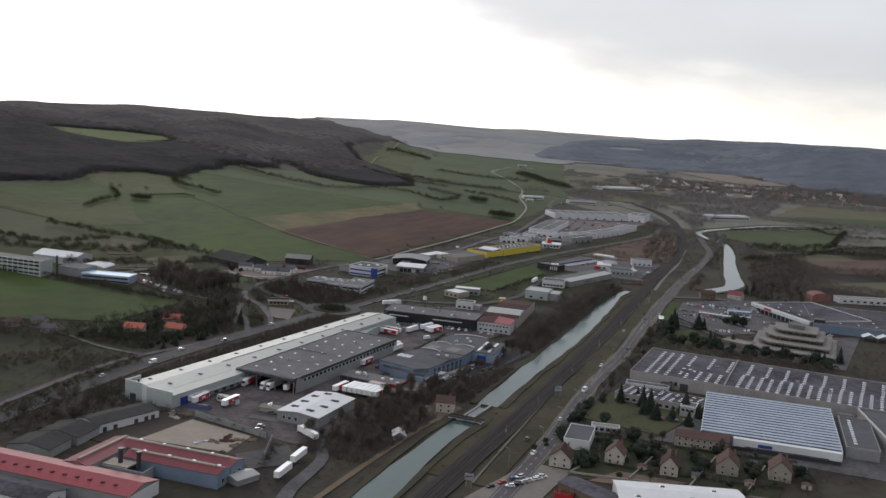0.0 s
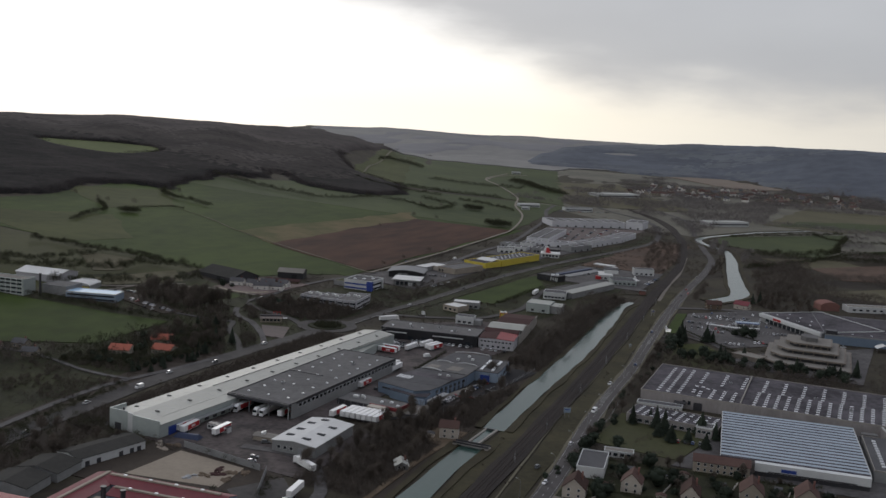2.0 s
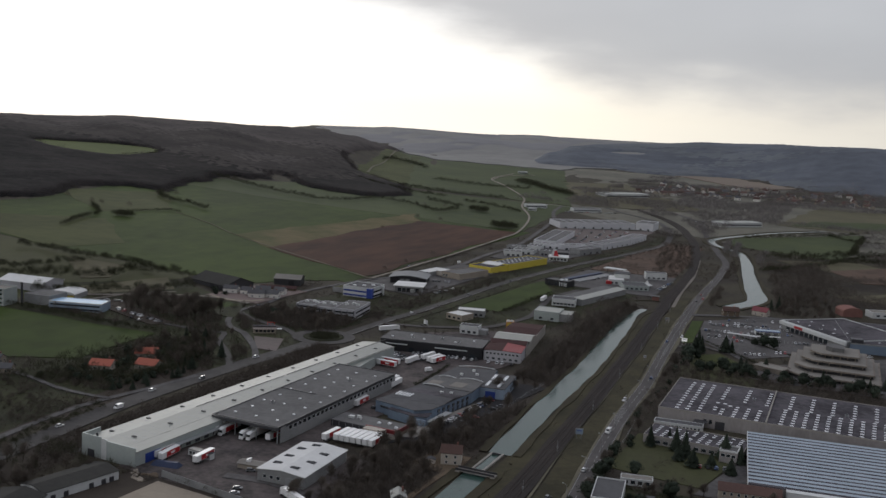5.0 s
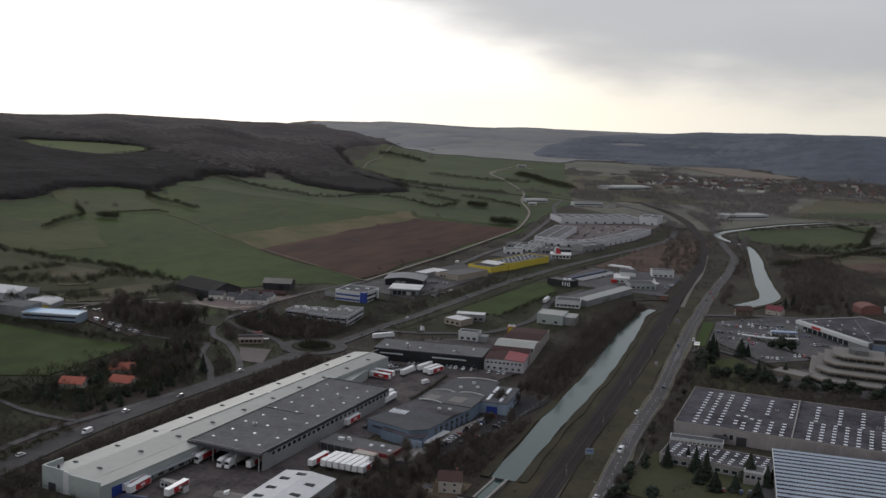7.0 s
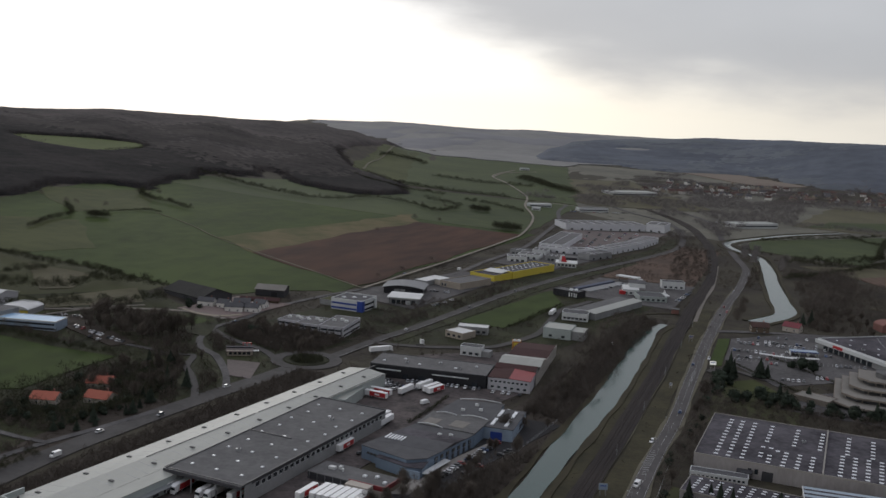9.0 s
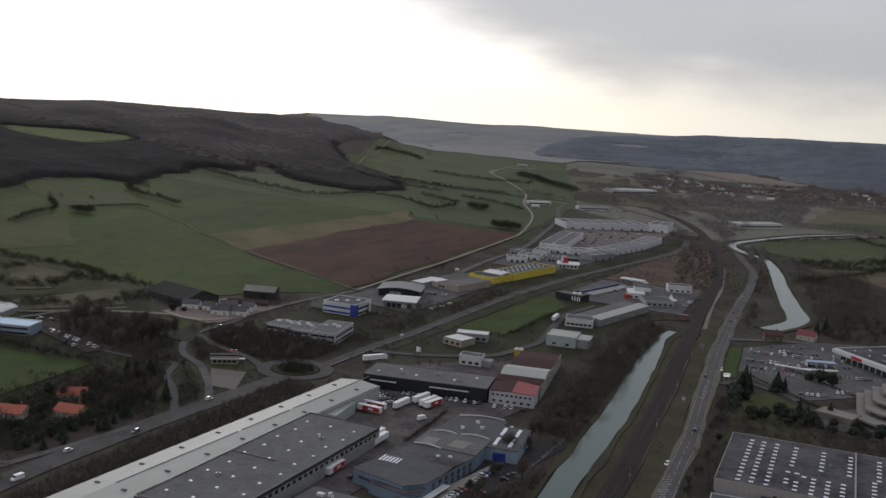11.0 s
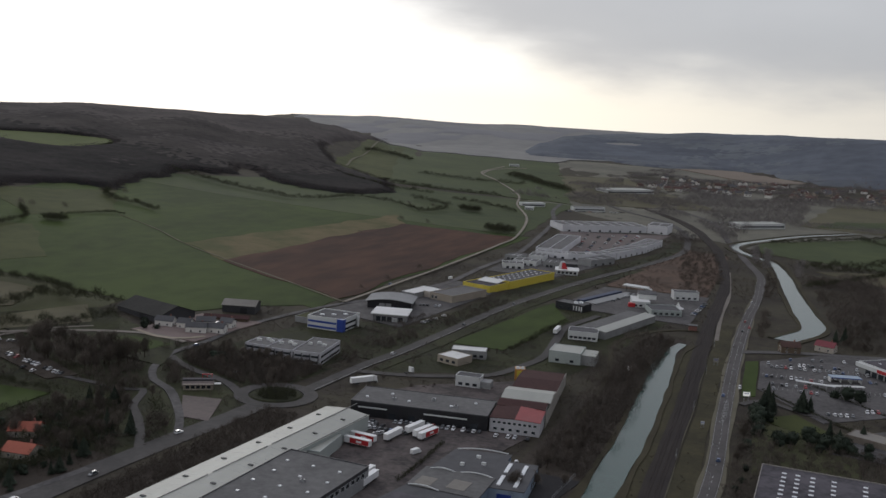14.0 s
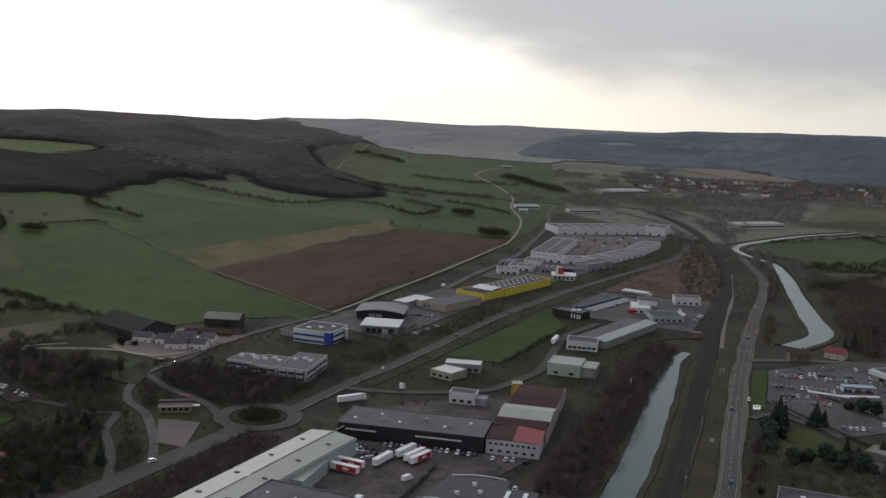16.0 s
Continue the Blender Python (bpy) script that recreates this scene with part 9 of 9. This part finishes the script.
part("cover", Shape().loft([(-7, -3, 0), (7, -3, 0), (7, 3, 0), (-7, 3, 0)], [(-5.5, -0.8, 2.2), (5.5, -0.8, 2.4), (5.5, 0.8, 2.4), (-5.5, 0.8, 2.2)]), NAVY, tarp)
crossing = thing("signal_cabin", "small dark signal cabin beside the railway", "cabin", -217, 985, 10)
part("body", Shape().box(-3, -2.5, -0.2, 3, 2.5, 4.0), BRICK, crossing)
part("cabin_roof", Shape().box(-3.5, -3, 4.0, 3.5, 3, 4.4), FELT, crossing)
for k, (x, y, m) in enumerate(((-276, 380, WOOD), (-271, 384, BROWN_ROOF), (-268, 388, WOOD), (-279, 375, STEEL), (-264, 380, WOOD), (-274, 389, BROWN_ROOF), (-262, 391, WOOD), (-318, 402, STONE_WALL), (-312, 398, STONE_WALL), (-311, 404, WOOD))):
    heap = thing("scrap_heap", "low heap of timber and rusty scrap on gravel", "heap", x, y, 20 * k, "scrap heaps")
    lump = Shape()
    for i in range(16):
        r = mix.uniform(0.4, 1.1)
        lump.add((ICO_V * np.array([[mix.uniform(0.6, 1.3)] for _ in range(12)]) * (r * 1.6, r, r * 0.7) + (mix.uniform(-3, 3), mix.uniform(-1.6, 1.6), r * 0.5)).tolist(), ICO_F.tolist())
    tagged(part("rubble", lump, m, heap), kind="stuff")


# ---- supermarket car park ----
shelter, sw = sited("trolley_shelter", "long pale flat-roofed trolley shelter in the car park", "shelter", (-135, 867), (-113, 866))
part("shelter_roof", Shape().box(-0.4, -1.6, 3.0, sw + 0.4, 1.6, 3.3), WHITE_METAL, shelter)
for i in range(6):
    for y in (-1.3, 1.3):
        part("post", shared("shelter_post", lambda: Shape().box(-0.08, -0.08, -0.1, 0.08, 0.08, 3.0).mesh("post", STEEL)), None, shelter).location = (0.3 + i * (sw - 0.6) / 5, y, 0)
wash, ww = sited("car_wash", "car wash under a blue and white canopy", "car wash", (-116, 886), (-98, 892))
part("canopy", Shape().box(0, 0, 3.2, ww, 7, 3.9), PALE_BLUE, wash, "pale blue canopy")
part("canopy_band", Shape().box(-0.05, -0.06, 3.35, ww + 0.05, -0.01, 3.75), DEEP_BLUE, wash, "deep blue band")
for i in range(4):
    part("bay_wall", Shape().box(i * (ww - 0.3) / 3, 0.4, -0.1, i * (ww - 0.3) / 3 + 0.3, 6.6, 3.2), WHITE_METAL, wash)
s = Shape()
for x0, y0, n, dx, dy in ((-156, 907, 24, 2.75, 0.7), (-156, 881, 13, 2.75, 0.4), (-150, 852, 11, 2.8, 0.5), (-96, 870, 11, 2.8, 1.05)):
    for i in range(n):
        x, y = x0 + dx * i, y0 + dy * i
        s.plate((x - 0.08, y - 4.6, height(x, y) + 0.55), (x + 0.08, y - 4.6, height(x, y) + 0.55), (x + 0.08, y + 4.6, height(x, y) + 0.55), (x - 0.08, y + 4.6, height(x, y) + 0.55), 0.02)
setting("parking_lines", s, MARKING, "white lines between parking bays", "marking")


# ---- garden sheds, walls and fences ----
def garden_shed(roof, label):
    ob = tagged(new("garden_shed"), label, "shed")
    part("wall", gable_walls(-2.2, -1.6, 2.2, 1.6, 2.1, 0.7), RENDERED, ob)
    part("roof", gable_roof(-2.2, -1.6, 2.2, 1.6, 2.15, 0.7, over=0.25, thick=0.1), roof, ob)
    part("door", Shape().box(-0.5, -1.68, 0, 0.5, -1.58, 1.9), WOOD, ob)
    return ob


SHEDS = [garden_shed(TILE_ROOF, "small garden shed with a brown tile roof"), garden_shed(GREY_FELT, "small garden shed with a grey felt roof")]
SHEDS[0].matrix_world, SHEDS[1].matrix_world = pose(-92, 462, 0.1, 0, 0, 8), pose(-68, 466, 0.1, 0, 0, 98)
for x, y, yaw, k in ((-118, 462, 10, 0), (-96, 488, 6, 1), (-70, 492, 96, 1), (-44, 470, 8, 0), (-46, 500, 98, 1), (-20, 482, 10, 0), (-112, 490, 100, 1), (-88, 496, 8, 0), (-24, 506, 12, 1), (-214, 484, 20, 1)):
    copy_thing(SHEDS[k], pose(x, y, 0.1, 0, 0, yaw))


def garden_wall(a, b, h=1.3):
    ob, w = sited("garden_wall", "low pale garden wall between plots", "wall", a, b)
    part("masonry", Shape().box(0, -0.15, -0.2, w, 0.15, h), STONE_WALL, ob)
    part("coping", Shape().box(-0.05, -0.22, h, w + 0.05, 0.22, h + 0.12), CONCRETE, ob)


for a, b in (((-120, 437), (-114, 466)), ((-94, 446), (-90, 496)), ((-68, 450), (-64, 500)), ((-44, 456), (-40, 508)), ((-121, 437), (-94, 443)), ((-92, 444), (-68, 448)), ((-66, 449), (-30, 456))):
    garden_wall(a, b)


def wire_fence(points):
    for a, b in zip(points, points[1:]):
        ob, w = sited("wire_fence", "grey wire fence on thin steel posts", "fence", a, b, "yard fences")
        n = max(2, int(w / 6))
        for i in range(n + 1):
            part("post", shared("fence_post", lambda: Shape().box(-0.06, -0.06, -0.2, 0.06, 0.06, 2.0).mesh("post", STEEL)), None, ob).location = (w * i / n, 0, 0)
        for z in (0.6, 1.2, 1.85):
            part("wire", Shape().box(0, -0.02, z, w, 0.02, z + 0.05), STEEL, ob)


wire_fence([(-357, 404), (-359, 480), (-357, 560)])
wire_fence([(-226, 520), (-214, 590), (-212, 645)])
wire_fence([(-146, 508), (-142, 566), (-146, 610)])
park(-110, 545, -80, 552, 8, 95, "cars behind the workshop", 0.5)
park(-118, 440, -60, 446, 10, 10, "cars in the street of houses", 0.5)
park(-455, 752, -405, 768, 16, 105, "cars before the offices", 0.55)
park(-392, 880, -388, 915, 8, 10, "cars on the trade strip", 0.7)
park(-440, 935, -425, 950, 6, 100, "cars on the trade strip", 0.7)


# ---- roof plant and trackside posts ----
def roof_unit():
    ob = tagged(new("roof_unit"), "small grey ventilation unit on a flat roof", "ventilator")
    part("casing", Shape().box(-0.9, -0.7, 0, 0.9, 0.7, 1.1), STEEL, ob)
    part("cowl", Shape().tube(0, 0, 1.1, 1.5, 0.5, 0.42, 10), DARK_TRIM, ob)
    return ob


UNIT = roof_unit()
UNIT.matrix_world = pose(-318, 681, 8.0, 0, 0, 10)
for x, y, z in ((-300, 690, 8.0), (-286, 686, 8.0), (-90, 660, 7.6), (-40, 655, 7.6), (-20, 640, 7.6), (-312, 500, 8.6), (-300, 560, 8.6), (-70, 905, 7.4)):
    copy_thing(UNIT, pose(x, y, z, 0, 0, 10))


def mast():
    ob = tagged(new("track_mast"), "thin grey trackside post with a small box", "post")
    part("pole", Shape().tube(0, 0, -0.2, 6.0, 0.12, 0.09, 8), STEEL, ob)
    part("box", Shape().box(-0.35, -0.25, 2.2, 0.35, 0.25, 3.2), GREY_WALL, ob)
    return ob


MAST = mast()
MAST.matrix_world = pose(-163.5, 470, 0.3)
for y in (530, 610, 690, 775, 860, 940):
    copy_thing(MAST, pose(-163.8 - (y - 470) * 0.047 - 0.00004 * (y - 470) ** 2, y, 0.3))


# ---- rough scrub wherever nothing else covers the open ground ----
bpy.context.view_layer.update()
CELL, EAST_LOW, NORTH_LOW = 2.0, -610.0, 330.0
taken = np.zeros((600, 330), bool)


def cover(poly, spare=1.0):
    """Marks the cells inside a convex outline."""
    pts = np.array(poly)
    (ax, ay), (bx, by) = pts.min(0) - spare, pts.max(0) + spare
    i0, i1 = int(max(0, (ax - EAST_LOW) // CELL)), int(min(329, (bx - EAST_LOW) // CELL + 1))
    j0, j1 = int(max(0, (ay - NORTH_LOW) // CELL)), int(min(599, (by - NORTH_LOW) // CELL + 1))
    if i1 <= i0 or j1 <= j0:
        return
    gx, gy = np.meshgrid(EAST_LOW + (np.arange(i0, i1) + 0.5) * CELL, NORTH_LOW + (np.arange(j0, j1) + 0.5) * CELL)
    sides = []
    for (px, py), (qx, qy) in zip(pts, np.roll(pts, -1, 0)):
        run = math.hypot(qx - px, qy - py)
        if run > 0:
            sides.append(((qx - px) * (gy - py) - (qy - py) * (gx - px)) / run)
    if sides:
        sides = np.array(sides)
        taken[j0:j1, i0:i1] |= (sides > -spare).all(0) | (sides < spare).all(0)


for ob in bpy.data.objects:
    if ob.type != "MESH" or ob.name.startswith(("ground", "scrub", "woods", "rail.", "hedge", "rough_grass", "canal_slope", "lawn_", "embankment", "waste_ground", "valley_floor", "pasture_hill", "verge", "bush_clump", "reach_trees", "garden_hedge", "office_hedge", "lane_hedge", "car_park_hedge", "wheel", "crown", "trunk", "pane", "window", "foliage", "stem")) or ob.parent and ob.parent.name.startswith(("bare_tree", "conifer", "evergreen")):
        continue
    if ob.name.startswith(("road", "water", "bank", "track", "towpath", "railway", "rail")):
        m = ob.data
        for f in m.polygons:
            cover([m.vertices[k].co.xy for k in f.vertices], 0.5)
    elif ob.name.startswith(("field", "yard")):
        m = ob.data
        n = round((len(m.vertices) + 8) ** 0.5) - 2
        cover([m.vertices[k].co.xy for k in (0, n - 1, n * n - 1, n * n - n)], 0.5)
    else:
        box = [ob.matrix_world @ Vector(c) for c in ob.bound_box]
        cover([box[k].xy for k in (0, 3, 7, 4)], 1.0)


def open_ground(x, y):
    i, j = int((x - EAST_LOW) / CELL), int((y - NORTH_LOW) / CELL)
    return 0 <= i < 330 and 0 <= j < 600 and not taken[j, i]


scrub("scrub_rough", grid_spots(-600, 40, 340, 1500, 5.5, lambda x, y: open_ground(x, y) and noise.noise((x * 0.022, y * 0.022, 61)) + 0.5 * noise.noise((x * 0.09, y * 0.09, 62)) > -0.02, 0.4, 0.95), SCRUB, 2.8, 2.8, "bare brown scrub and bramble on rough ground", 33)
scrub("scrub_grass", grid_spots(-480, -90, 340, 1150, 4.2, lambda x, y: open_ground(x, y) and noise.noise((x * 0.03, y * 0.03, 71)) > -0.1, 0.4, 0.9), BANK, 2.4, 0.9, "tufts of rough dark winter grass", 18)
